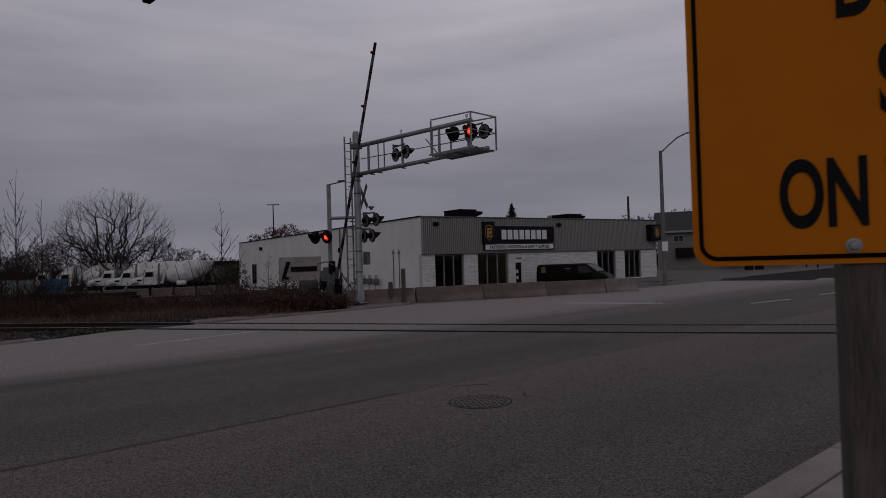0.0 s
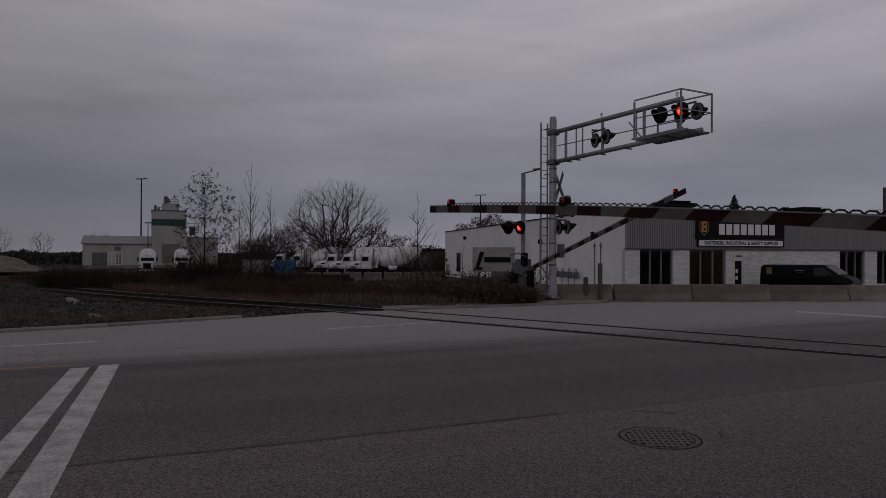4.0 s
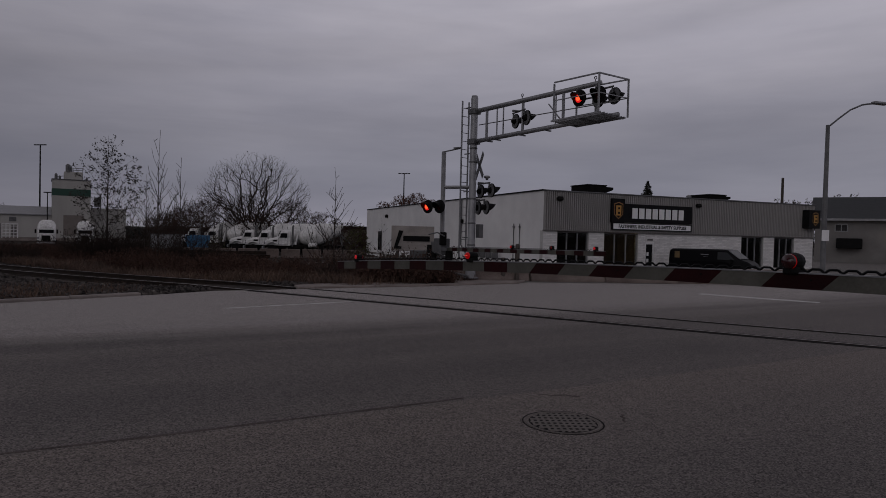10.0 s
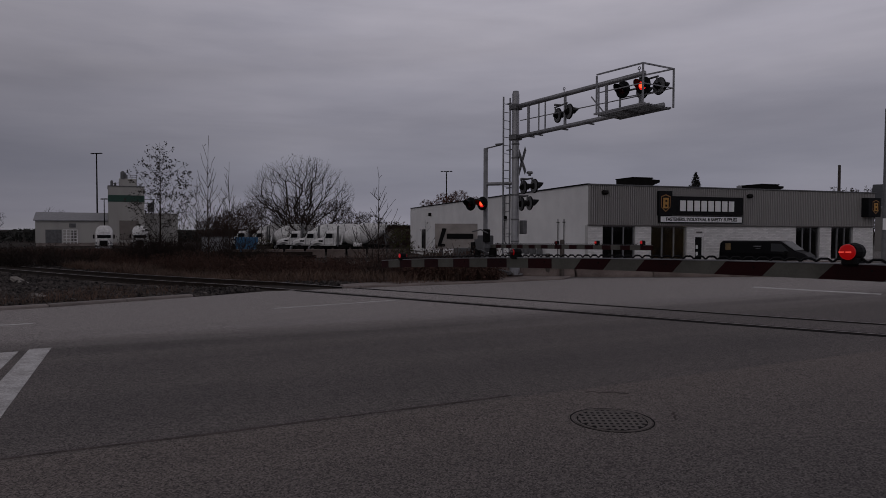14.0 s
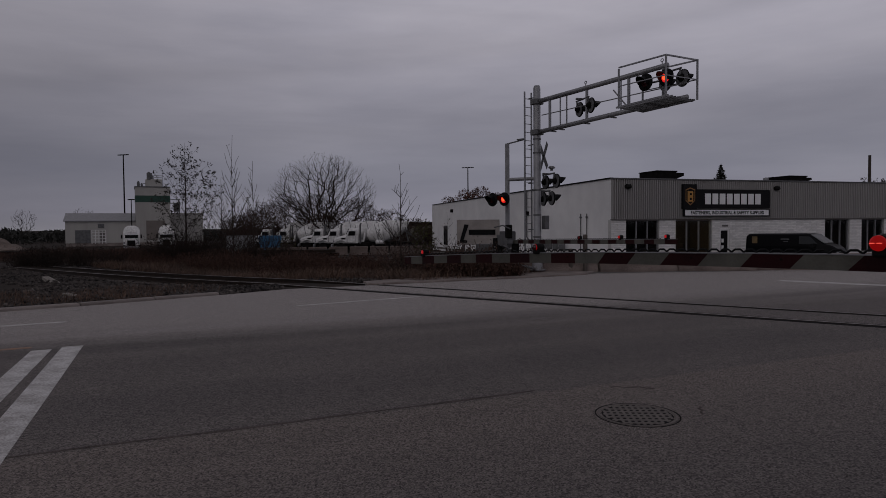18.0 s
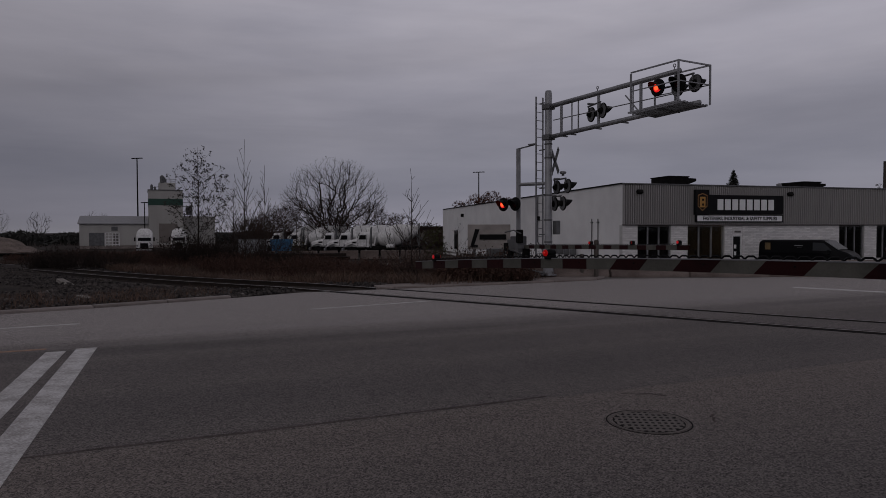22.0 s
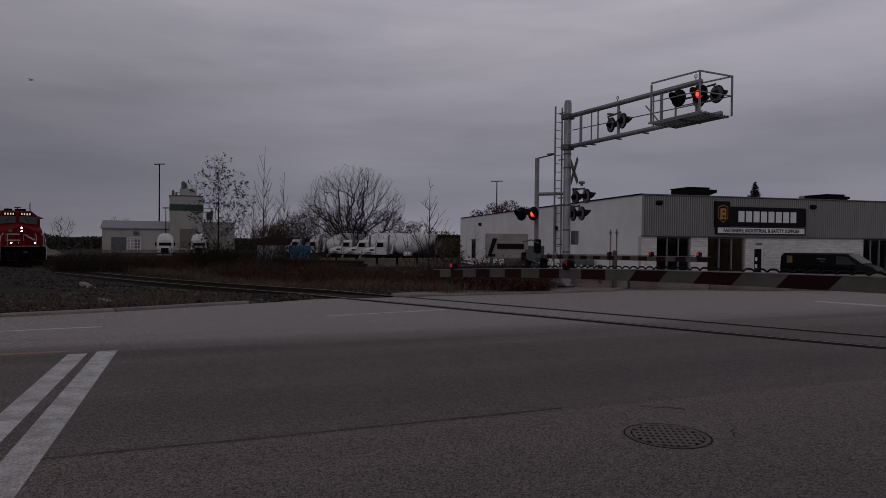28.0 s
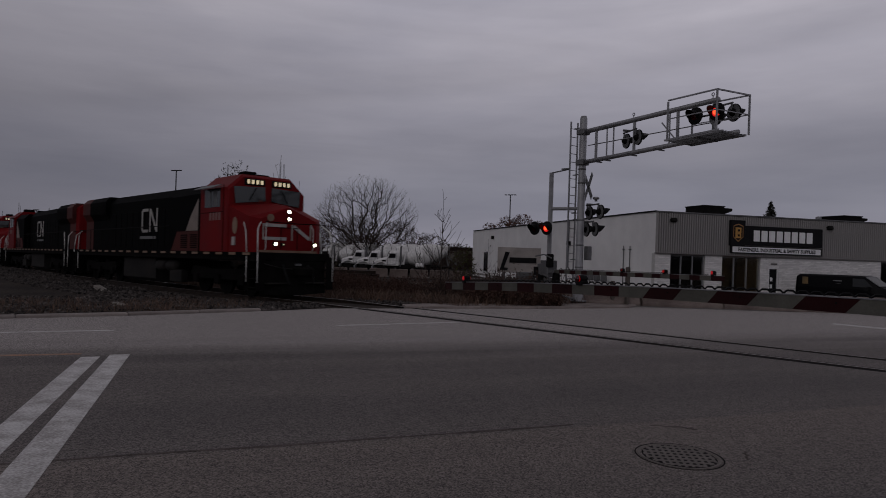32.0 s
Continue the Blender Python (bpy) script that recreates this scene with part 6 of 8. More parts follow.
M["weed"] = surf("dead_weed", (0.026, 0.0155, 0.012), (0.088, 0.052, 0.039), 1.2, 0.95, 0.1, fine=6, grain=0.9)


class Soup:
    """Collects loose triangles and quads for one mesh."""

    def __init__(self):
        self.v, self.f = [], []

    def stick(self, a, b, ra, rb, n=4):
        d = (b - a)
        if d.length < 1e-5:
            return
        q = d.to_track_quat('Z', 'Y').to_matrix()
        base = len(self.v)
        for p, r in ((a, ra), (b, rb)):
            for k in range(n):
                self.v.append(p + q @ Vector((math.cos(k * math.tau / n) * r, math.sin(k * math.tau / n) * r, 0)))
        for k in range(n):
            j = (k + 1) % n
            self.f.append((base + k, base + j, base + n + j, base + n + k))

    def leaf(self, p, s, rnd):
        a, b = Vector((rnd.uniform(-1, 1), rnd.uniform(-1, 1), rnd.uniform(-1, 1))).normalized(), Vector((rnd.uniform(-1, 1), rnd.uniform(-1, 1), rnd.uniform(-1, 1))).normalized()
        base = len(self.v)
        self.v += [p - a * s, p + b * s * 0.6, p + a * s, p - b * s * 0.6]
        self.f.append((base, base + 1, base + 2, base + 3))

    def blade(self, p, h, w, lean, rnd):
        a = rnd.uniform(0, math.tau)
        s, d = Vector((math.cos(a), math.sin(a), 0)) * w, Vector((math.cos(a + 1.3), math.sin(a + 1.3), 0)) * lean
        base = len(self.v)
        self.v += [p - s, p + s, p + s * 0.7 + d * 0.4 + Vector((0, 0, h * 0.6)), p - s * 0.7 + d * 0.4 + Vector((0, 0, h * 0.6)), p + d + Vector((0, 0, h))]
        self.f += [(base, base + 1, base + 2, base + 3), (base + 3, base + 2, base + 4)]

    def mesh(self, name, material):
        me = bpy.data.meshes.new(name)
        me.from_pydata([tuple(v) for v in self.v], [], self.f)
        me.materials.append(material)
        return me


def spread(x, y, z, height, width, seed, label, name="bare_tree", n=500, trunk=0.25, fork=0.28, tip=0.012, rise=0.15, balance=0.35, leader=False, leaves=0, leaf_size=0.1, leaf_mat="leaf_brown", mat="bark", lumps=0.5, grow_r=2.3, jitter=0.018, oval=False):
    """A tree grown towards points strewn through its crown: trunk, limbs and fine twigs."""
    rnd = np.random.RandomState(seed)
    rl = random.Random(seed)
    pts = []
    zc, rz = height * (1 + fork) / 2, height * (1 - fork) / 2
    while len(pts) < n:
        q = rnd.uniform(-1, 1, 3)
        if leader:
            # widest low down, narrowing to the top
            w = (1 - (q[2] + 1) / 2) ** 0.75 * min(1.0, (q[2] + 1) * 3.0 + 0.15) if not oval else math.sqrt(max(0.0, 1 - q[2] ** 2)) * (1.05 - 0.25 * q[2])
            if math.hypot(q[0], q[1]) > w:
                continue
        elif q @ q > 1 or q @ q < rnd.rand() * 0.55 or noise.noise((q[0] * 2 + seed, q[1] * 2, q[2] * 2)) < -lumps + 0.25:
            continue
        pts.append((q[0] * width / 2, q[1] * width / 2, zc + q[2] * rz))
    steps = 10 if leader else 4
    topz = height * (0.98 if leader else fork)
    nodes = [np.array((rnd.normal(0, 0.004 * height * k / steps), rnd.normal(0, 0.004 * height * k / steps), topz * k / steps)) for k in range(steps + 1)]
    parent, path = [-1] + list(range(steps)), [0.0]
    for k in range(steps):
        path.append(path[-1] + (0.12 if leader else 1.0) * topz / steps)
    base = nodes[-1] if not leader else np.array((0, 0, height * fork))
    pts.sort(key=lambda p: float(np.linalg.norm((np.array(p) - base) * (1, 1, 0.7))))
    arr, cost = np.zeros((n * 4 + 40, 3)), np.zeros(n * 4 + 40)
    arr[:steps + 1], cost[:steps + 1] = nodes, path
    m, ends = steps + 1, []
    for p in pts:
        p = np.array(p)
        d = p - arr[:m]
        flat = np.hypot(d[:, 0], d[:, 1])
        dist = np.linalg.norm(d, axis=1)
        c = dist + balance * cost[:m] + np.maximum(0, rise * flat - d[:, 2]) * 3.0
        i = int(np.argmin(c))
        a, k = arr[i], max(1, min(3, int(dist[i] / (height * 0.05)) + 1))
        last = i
        for j in range(k):
            q = a + (p - a) * (j + 1) / k + (rnd.normal(0, jitter, 3) * dist[i] if j < k - 1 else 0)
            arr[m], cost[m] = q, cost[last] + float(np.linalg.norm(q - arr[last]))
            parent.append(last)
            last, m = m, m + 1
        ends.append(last)
    load = np.zeros(m)
    kids = [0] * m
    for i in range(m - 1, 0, -1):
        if load[i] == 0:
            load[i] = 1.0
        load[parent[i]] += load[i]
        kids[parent[i]] += 1
    size = np.maximum(load, 1.0) ** (1 / grow_r)
    size = tip + (trunk - tip) * (size - 1) / max(size[0] - 1, 1e-6)
    so = Soup()
    vec = [Vector(arr[i]) for i in range(m)]
    for i in range(1, m):
        r = size[i]
        so.stick(vec[parent[i]], vec[i], min(size[parent[i]], r * 1.35), r, 7 if r > 0.08 else 4 if r > 0.02 else 3)
    ob = thing(name, pose(x, y, z), label, "tree", "trees")
    t = new("crown", so.mesh("branches", M[mat]))
    t.parent = ob
    if leaves:
        lv = Soup()
        for _ in range(leaves):
            p = vec[rl.choice(ends)]
            lv.leaf(p + Vector((rl.gauss(0, 1), rl.gauss(0, 1), rl.gauss(0, 1))) * height * 0.012, leaf_size * rl.uniform(0.6, 1.3), rl)
        c = new("foliage", lv.mesh("leaves", M[leaf_mat]))
        c.parent = ob
    return ob


M["leaf_hedge"] = surf("brown_hedge_leaf", (0.030, 0.018, 0.0145), (0.098, 0.056, 0.043), 5, 0.9, 0.1, spec=0.1)
M["leaf_rust"] = surf("dark_rust_leaf", (0.024, 0.014, 0.012), (0.064, 0.035, 0.028), 3, 0.9, 0.1, spec=0.1)
spread(-41.4, 82.3, -1.45, 13.6, 15.2, 5, "broad bare tree with dark spreading branches in the yard", n=3800, trunk=0.48, fork=0.17, tip=0.009, balance=0.46, rise=0.12, grow_r=2.1, jitter=0.03, lumps=0.34, leaves=90, leaf_size=0.12)
YOUNG = "slender young tree with dark dead leaves on its twigs"
spread(-25.75, 33.2, -0.5, 7.5, 3.7, 12, YOUNG, "leafy_sapling", 260, 0.055, 0.2, 0.005, 1.0, 0.55, True, 2100, 0.07, oval=True)
spread(-24.4, 34.8, -0.5, 5.4, 2.2, 45, YOUNG, "leafy_sapling", 110, 0.04, 0.2, 0.005, 1.0, 0.55, True, 260, 0.06, oval=True)
BARE = "thin bare sapling with upright twigs"
spread(-22.45, 33.1, -0.5, 7.8, 3.6, 21, BARE, "bare_sapling", 120, 0.055, 0.16, 0.011, 1.5, 0.55, True, 8, 0.09, mat="twig")
spread(-21.6, 33.9, -0.5, 6.3, 3.6, 22, BARE, "bare_sapling", 150, 0.045, 0.12, 0.010, 1.4, 0.55, True, 5, 0.07, mat="twig")
spread(-20.0, 34.8, -0.5, 4.4, 2.8, 27, BARE, "bare_sapling", 130, 0.03, 0.1, 0.006, 1.0, 0.55, True, mat="twig")
spread(-8.85, 24.4, -0.25, 4.55, 3.1, 33, "thin bare sapling beside the track", "bare_sapling", 120, 0.04, 0.14, 0.008, 1.2, 0.55, True, 3, 0.04, mat="twig")
spread(-7.5, 26.4, -0.25, 2.6, 1.9, 35, "thin bare sapling beside the track", "bare_sapling", 104, 0.02, 0.1, 0.004, 0.8, 0.55, True, 20, 0.05, mat="twig")
spread(-14.0, 43.2, -0.85, 3.0, 1.9, 51, "dull green bush by the corner of the white shop", "green_bush", 260, 0.03, 0.05, 0.006, 0.5, leaves=3000, leaf_size=0.045, leaf_mat="leaf_olive")
spread(-27.2, 47.6, -0.75, 1.9, 1.5, 52, "small yellowish bush beside the yard wall", "green_bush", 200, 0.03, 0.05, 0.006, 0.5, leaves=1500, leaf_size=0.045, leaf_mat="leaf_olive")
for k, (x, y, h, w) in enumerate(((-25.7, 91.5, 7.6, 3.5), (-23.4, 92.1, 8.6, 4.5), (-21.2, 92.6, 9.0, 4.5), (-19.5, 93.0, 8.2, 4))):
    spread(x, y, -1.4, h, w, 61 + k, "russet leaved tree behind the shop", "russet_tree", 420, 0.16, 0.3, 0.008, 0.2, leaves=6500, leaf_size=0.085, leaf_mat="leaf_red")
for k, (x, y, h, w) in enumerate(((-47.5, 82.5, 8.0, 7), (-44.0, 85.5, 8.2, 7), (-37.5, 85.5, 7.4, 7), (-33.5, 86.5, 5.8, 7), (-29.5, 88.5, 4.4, 6), (-51.5, 84, 7.0, 7), (-55, 88, 6.2, 7), (-60, 92, 5.6, 6), (-26, 88, 3.4, 5), (-66, 98, 5.6, 6), (-40.5, 81.5, 5.2, 6))):
    spread(x, y, -1.4, h, w, 80 + k, "dark rusty scrub tree at the back of the yard", "scrub_tree", 1100, 0.08, 0.04, 0.011, 0.3, leaves=13000, leaf_size=0.055, leaf_mat="leaf_rust", mat="twig_red")
for k, (x, y, h) in enumerate(((-150, 118, 9.0), (-143, 124, 8.0), (-133, 132, 8.5), (27, 88, 8.4), (30, 86, 8.2), (33, 84, 8.6), (39, 78, 9.0), (42, 77, 8.2))):
    spread(x, y, -1.0, h, h * 0.75, 120 + k, "distant bare tree with rounded crown", "distant_tree", 300, 0.14, 0.25, 0.014, leaves=700 if x > 0 else 60, leaf_size=0.14)
# a small dark spruce behind the shop roof
sp = thing("spruce_tree", pose(9.7, 79.4, -0.6), "small dark pointed spruce behind the shop", "tree", "trees")
so = Soup()
rnd = random.Random(3)
so.stick(Vector((0, 0, 0)), Vector((0, 0, 9.2)), 0.16, 0.015, 6)
for k in range(64):
    z = 1.0 + 8.1 * k / 64
    rad = min(2.1, 0.42 * (9.2 - z)) + 0.05
    for j in range(12):
        a, rr = rnd.uniform(0, math.tau), rad * rnd.uniform(0.55, 1.1)
        tip = Vector((math.cos(a) * rr, math.sin(a) * rr, z - 0.25 * rr))
        so.stick(Vector((0, 0, z)), tip, 0.025, 0.012, 3)
        for i in range(6):
            so.leaf(Vector((0, 0, z)).lerp(tip, (i + 1) / 6), 0.09 + 0.05 * rad, rnd)
c = new("crown", so.mesh("crown", M["leaf_green"]))
c.parent = sp


def verge(name, count, place, h, w, material, label, category, seed, lean=0.15):
    rnd = random.Random(seed)
    so = Soup()
    for _ in range(count):
        p = place(rnd)
        if p is None:
            continue
        so.blade(p, rnd.uniform(*h) * (0.6 + 0.8 * abs(noise.noise(p * 0.35))), w * rnd.uniform(0.6, 1.4), rnd.uniform(0.02, lean) * 2, rnd)
    return tagged(new(name, so.mesh(name, material)), label, category, kind="stuff")


def behind_track(lo, hi, off_lo, off_hi):
    def place(rnd):
        w, off = rnd.uniform(lo, hi), off_lo + (off_hi - off_lo) * rnd.random() ** 1.4
        p = along(w, -off)
        p.z = ground_z(p.x, p.y)
        u, v = to_uv(p.x, p.y)
        if v < far_edge(u) + 0.4:
            return None
        return p
    return place


def front_verge(rnd):
    u = rnd.uniform(-22, 4.5)
    p = Vector((*uv(u, far_edge(u) + rnd.uniform(0.3, 6.5)), 0))
    # keep off the ballast
    t0, d = Vector((*TRACK0, 0)), Vector((math.cos(radians(TRACK_TURN)), math.sin(radians(TRACK_TURN)), 0))
    r = p - t0
    if abs(r.x * -d.y + r.y * d.x) < 2.3 or noise.noise(p * 0.45) < -0.05:
        return None
    p.z = ground_z(p.x, p.y)
    return p


verge("dry_grass_near", 14000, front_verge, (0.08, 0.34), 0.007, M["dry_grass"], "short dry grass along the kerb", "grass", 41)
verge("dry_weeds_track", 15000, behind_track(6.5, 34, 2.3, 9), (0.2, 0.62), 0.009, M["dry_grass"], "tall dry grass and weeds behind the track", "weeds", 42, 0.3)
verge("dry_weeds_far", 14000, behind_track(18, 75, 2.4, 13), (0.2, 0.5), 0.014, M["weed"], "tall brown dead weeds behind the track", "weeds", 43, 0.3)


def shrubs(name, spots, label, seed, mat="weed", leafy=0):
    """Low tangled bushes of many bare stems, one mesh."""
    rnd = random.Random(seed)
    so = Soup()
    for x, y, h, n in spots:
        base = Vector((x, y, ground_z(x, y)))
        for _ in range(n):
            a, l = rnd.uniform(0, math.tau), rnd.uniform(0.05, 0.7)
            p = base + Vector((math.cos(a) * l * 0.6, math.sin(a) * l * 0.6, 0))
            d = Vector((math.cos(a) * 0.5, math.sin(a) * 0.5, 1)).normalized()
            for k in range(4):
                d = (d + Vector((rnd.uniform(-1, 1), rnd.uniform(-1, 1), rnd.uniform(-0.5, 0.5))) * 0.35).normalized()
                q = p + d * h * rnd.uniform(0.18, 0.34)
                so.stick(p, q, 0.012, 0.008, 3)
                for _ in range(1 + leafy):
                    so.leaf(q + Vector((rnd.gauss(0, 0.08), rnd.gauss(0, 0.08), rnd.gauss(0, 0.08))), 0.035 + 0.03 * rnd.random(), rnd)
                p = q
    return tagged(new(name, so.mesh(name, M[mat])), label, "shrubs", kind="stuff")


rnd = random.Random(77)
spots = []
for _ in range(300):
    w, off = rnd.uniform(15, 72), rnd.uniform(4.5, 15)
    p = along(w, -off)
    u, v = to_uv(p.x, p.y)
    if v > far_edge(u) + 1.5:
        spots.append((p.x, p.y, rnd.uniform(0.4, 0.85), 26))
for _ in range(150):
    w, off = rnd.uniform(17, 75), rnd.uniform(5, 13)
    p = along(w, -off)
    tall = noise.noise((p.x * 0.16, p.y * 0.16, 4.0))
    if to_uv(p.x, p.y)[1] > far_edge(to_uv(p.x, p.y)[0]) + 2.5 and tall > -0.05:
        spots.append((p.x, p.y, 0.5 + 0.9 * tall + rnd.uniform(0, 0.35), 30))
shrubs("bare_shrubs", spots, "tangled bare dark shrubs behind the track", 5, "leaf_hedge", 1)
spots = [(-6.35 + 2.37 * k / 17 + rnd.uniform(-0.15, 0.15), 20.75 + 0.67 * k / 17 + rnd.uniform(0.1, 0.6), rnd.uniform(0.4, 0.55), 34) for k in range(18)]
thick = [(-25.7 + rnd.gauss(0, 1.0), 33.4 + rnd.gauss(0, 0.9), rnd.uniform(1.0, 2.3), 34) for _ in range(22)]
thick += [(-22.0 + rnd.gauss(0, 1.2), 34.2 + rnd.gauss(0, 0.8), rnd.uniform(1.0, 2.0), 26) for _ in range(12)]
thick += [(-31.5 + rnd.gauss(0, 2.6), 30.5 + rnd.gauss(0, 1.2), rnd.uniform(0.6, 1.2), 30) for _ in range(20)]
shrubs("dark_thicket", thick, "dark tangled thicket of bare stems round the saplings", 9, "bark", 1)
shrubs("brown_hedge", spots, "low clipped brown hedge beside the signal island", 16, "leaf_hedge", 4)
spots = [(-8.6 + 0.42 * k + rnd.uniform(-0.2, 0.2), 23.4 + 0.28 * k * 0.5 + rnd.uniform(-0.4, 0.6), rnd.uniform(0.7, 1.2), 22) for k in range(11)]
shrubs("island_bushes", spots, "low brown bushes beside the signal island", 6, "weed", 2)

# ---- far woods, field and mound ----
rnd = random.Random(8)
so = Soup()
for k in range(5200):
    a = rnd.uniform(radians(92), radians(158))
    r = rnd.uniform(165, 260)
    x, y = r * math.cos(a), r * math.sin(a)
    h = (1.9 + 2.8 * rnd.random()) * (0.7 + 0.5 * noise.noise((a * 30, 0, 0)))
    p = Vector((x, y, -1.5))
    so.stick(p, p + Vector((rnd.uniform(-0.3, 0.3), 0, h)), 0.1, 0.03, 3)
    for _ in range(3):
        so.leaf(p + Vector((rnd.gauss(0, 0.8), rnd.gauss(0, 0.8), h * rnd.uniform(0.4, 0.95))), 0.75, rnd)
tagged(new("far_woods", so.mesh("far_woods", M["leaf_green"])), "dark line of distant woods", "woods", kind="stuff")
bm = B()
turned(bm, [(6.0 * (1 - k / 16), -0.6 + 2.1 * smooth01(k / 16) ** 0.8) for k in range(17)], 48)
for v in bm.verts:
    v.co += Vector((noise.noise(v.co * 0.4), noise.noise(v.co * 0.4 + Vector((5, 0, 0))), 0.7 * noise.noise(v.co * 0.6))) * 0.5
    v.co.z += 0.16 * noise.noise(v.co * 2.1)
mound = solid("gravel_mound", bm, surf("sand_heap", (0.085, 0.064, 0.053), (0.20, 0.155, 0.13), 0.7, 0.95, 0.8, fine=6, grain=0.8, depth=0.05), "low heap of pale gravel in the yard", "mound", smooth=True)
mound.matrix_world = pose(-80.5, 63, -0.3)

# ---- the batching plant ----
M["plant_wall"] = surf("cream_metal_cladding", (0.32, 0.308, 0.286), (0.41, 0.396, 0.37), 0.4, 0.6, 0.05, stretch=(1, 1, 0.2))
M["inside_wall_far"] = surf("tan_shed_wall", (0.13, 0.12, 0.10), (0.19, 0.17, 0.145), 0.6, 0.85, 0.1)
M["green_band"] = surf("green_band_paint", (0.008, 0.045, 0.03), (0.014, 0.06, 0.04), 1, 0.5, 0.02)
plant = thing("batching_plant", pose(-80.8, 95.4, -0.6, 0, 0, 42), "cream tower and shed of a concrete plant with a green band", "industrial building")
bm = B()
box(bm, (0, 4, 4.85), (6.3, 8, 9.7))
part("tower", bm, M["plant_wall"], plant, "cream clad tower")
bm = B()
for c, s in (((0, 4, -0.6), (6.2, 7.9, 1.2)), ((-9.2, 5.5, -0.6), (11.9, 9.9, 1.2)), ((6.4, 6, -0.6), (6.4, 4.9, 1.2))):
    box(bm, c, s)
part("footing", bm, M["concrete_dark"], plant)
bm = B()
box(bm, (0, 3.99, 7.6), (6.36, 8.05, 1.15))
part("green_band", bm, M["green_band"], plant, "dark green band")
bm = B()
box(bm, (0, 4, 9.72), (6.5, 8.2, 0.14))
part("tower_cap", bm, M["galv_dark"], plant)
bm = B()
box(bm, (0.35, 4, 10.5), (3.1, 3.6, 1.45), bevel=0.1)
part("hopper", bm, M["plant_wall"], plant, "cream hopper on the tower")
for x, z, r, h in ((-0.55, 11.1, 0.42, 1.15), (-2.5, 9.75, 0.26, 0.85), (-1.9, 9.75, 0.2, 0.5), (-0.05, 11.1, 0.24, 0.75)):
    bm = B()
    turned(bm, [(r, 0), (r, h), (r * 0.4, h + 0.25), (0, h + 0.25)], 12, pose(x, 2.5, z))
    part("filter", bm, M["galv_dark"], plant)
for a, b in (((0.3, 2.3, 11.85), (1.9, 2.3, 11.85)), ((1.9, 2.3, 11.85), (1.9, 2.3, 9.8)), ((1.1, 2.3, 11.85), (1.1, 2.3, 11.1)), ((0.3, 2.3, 11.85), (0.3, 2.3, 11.1)), ((0.3, 2.3, 11.5), (1.9, 2.3, 11.5)),
             ((-2.5, 1.8, 10.2), (-1.2, 1.8, 10.4)), ((3.3, 1.5, 6.9), (5.0, 1.5, 6.9)), ((3.3, 1.5, 6.0), (5.0, 1.5, 6.0)), ((4.2, 1.5, 6.9), (4.2, 1.5, 5.2)), ((5.0, 1.5, 6.9), (5.0, 1.5, 5.2))):
    part("roof_rail", rod(B(), a, b, 0.05, n=5), M["galv_dark"], plant)
bm = B()
box(bm, (0.4, -0.02, 2.1), (3.4, 0.1, 3.4))
part("big_door", bm, surf("brown_roller_door", (0.14, 0.12, 0.105), (0.19, 0.165, 0.15), 1, 0.7), plant, "brown roller door")
bm = B()
loft(bm, [[(x, 0.5, 0), (x, 0.5, 3.7), (x, 5.5, 5.0), (x, 10.5, 3.7), (x, 10.5, 0)] for x in (-15.2, -3.16)])
shed = part("shed", bm, M["plant_wall"], plant, "low cream shed")
bm = B()
loft(bm, [[(x, 0.2, 3.66), (x, 5.5, 5.06), (x, 10.8, 3.66), (x, 10.8, 3.8), (x, 5.5, 5.2), (x, 0.2, 3.8)] for x in (-15.5, -3.2)])
part("shed_roof", bm, M["galv"], plant, "grey metal roof")
for x, z, w0, h0, mt in ((-12.3, 1.1, 2.6, 2.2, "galv_dark"), (-9.2, 2.9, 1.1, 0.7, "galv_dark"), (-9.0, 1.0, 0.8, 1.9, "frame_dark")):
    bm = B()
    box(bm, (x, 0.47, z), (w0, 0.1, h0))
    part("shed_door", bm, M[mt], plant)
bm = B()
box(bm, (6.4, 6, 2.6), (6.5, 5, 5.2))
part("annexe", bm, M["plant_wall"], plant, "lower cream annexe")
bm = B()
box(bm, (4.4, 2.0, 6.2), (1.0, 1.0, 1.6))
pipe(bm, [(3.3, 1.6, 7.6), (4.9, 1.6, 7.6), (4.9, 1.6, 5.2)], 0.06)
part("side_duct", bm, M["galv_dark"], plant)
rescale(plant, (0.89, 1.0, 1.0))

far_shed = thing("far_shed", pose(-41.5, 114, -1.2, 0, 0, 18), "long tan shed with a flat dark roof behind the yard", "shed")
part("wall", box(B(), (6, 3, 1.55), (14, 6, 3.1)), M["inside_wall_far"], far_shed)
part("roof", box(B(), (6, 3, 3.45), (14.6, 6.6, 0.7), bevel=0.03), M["black_matt"], far_shed, "dark flat roof")

# ---- lorries in the yard ----
M["truck_glass"] = gloss("truck_window", (0.004, 0.004, 0.005), 0.3, 0.12)
M["truck_white"] = surf("white_truck_paint", (0.48, 0.47, 0.46), (0.78, 0.77, 0.76), 0.9, 0.45, 0.05, fine=5, grain=0.7)


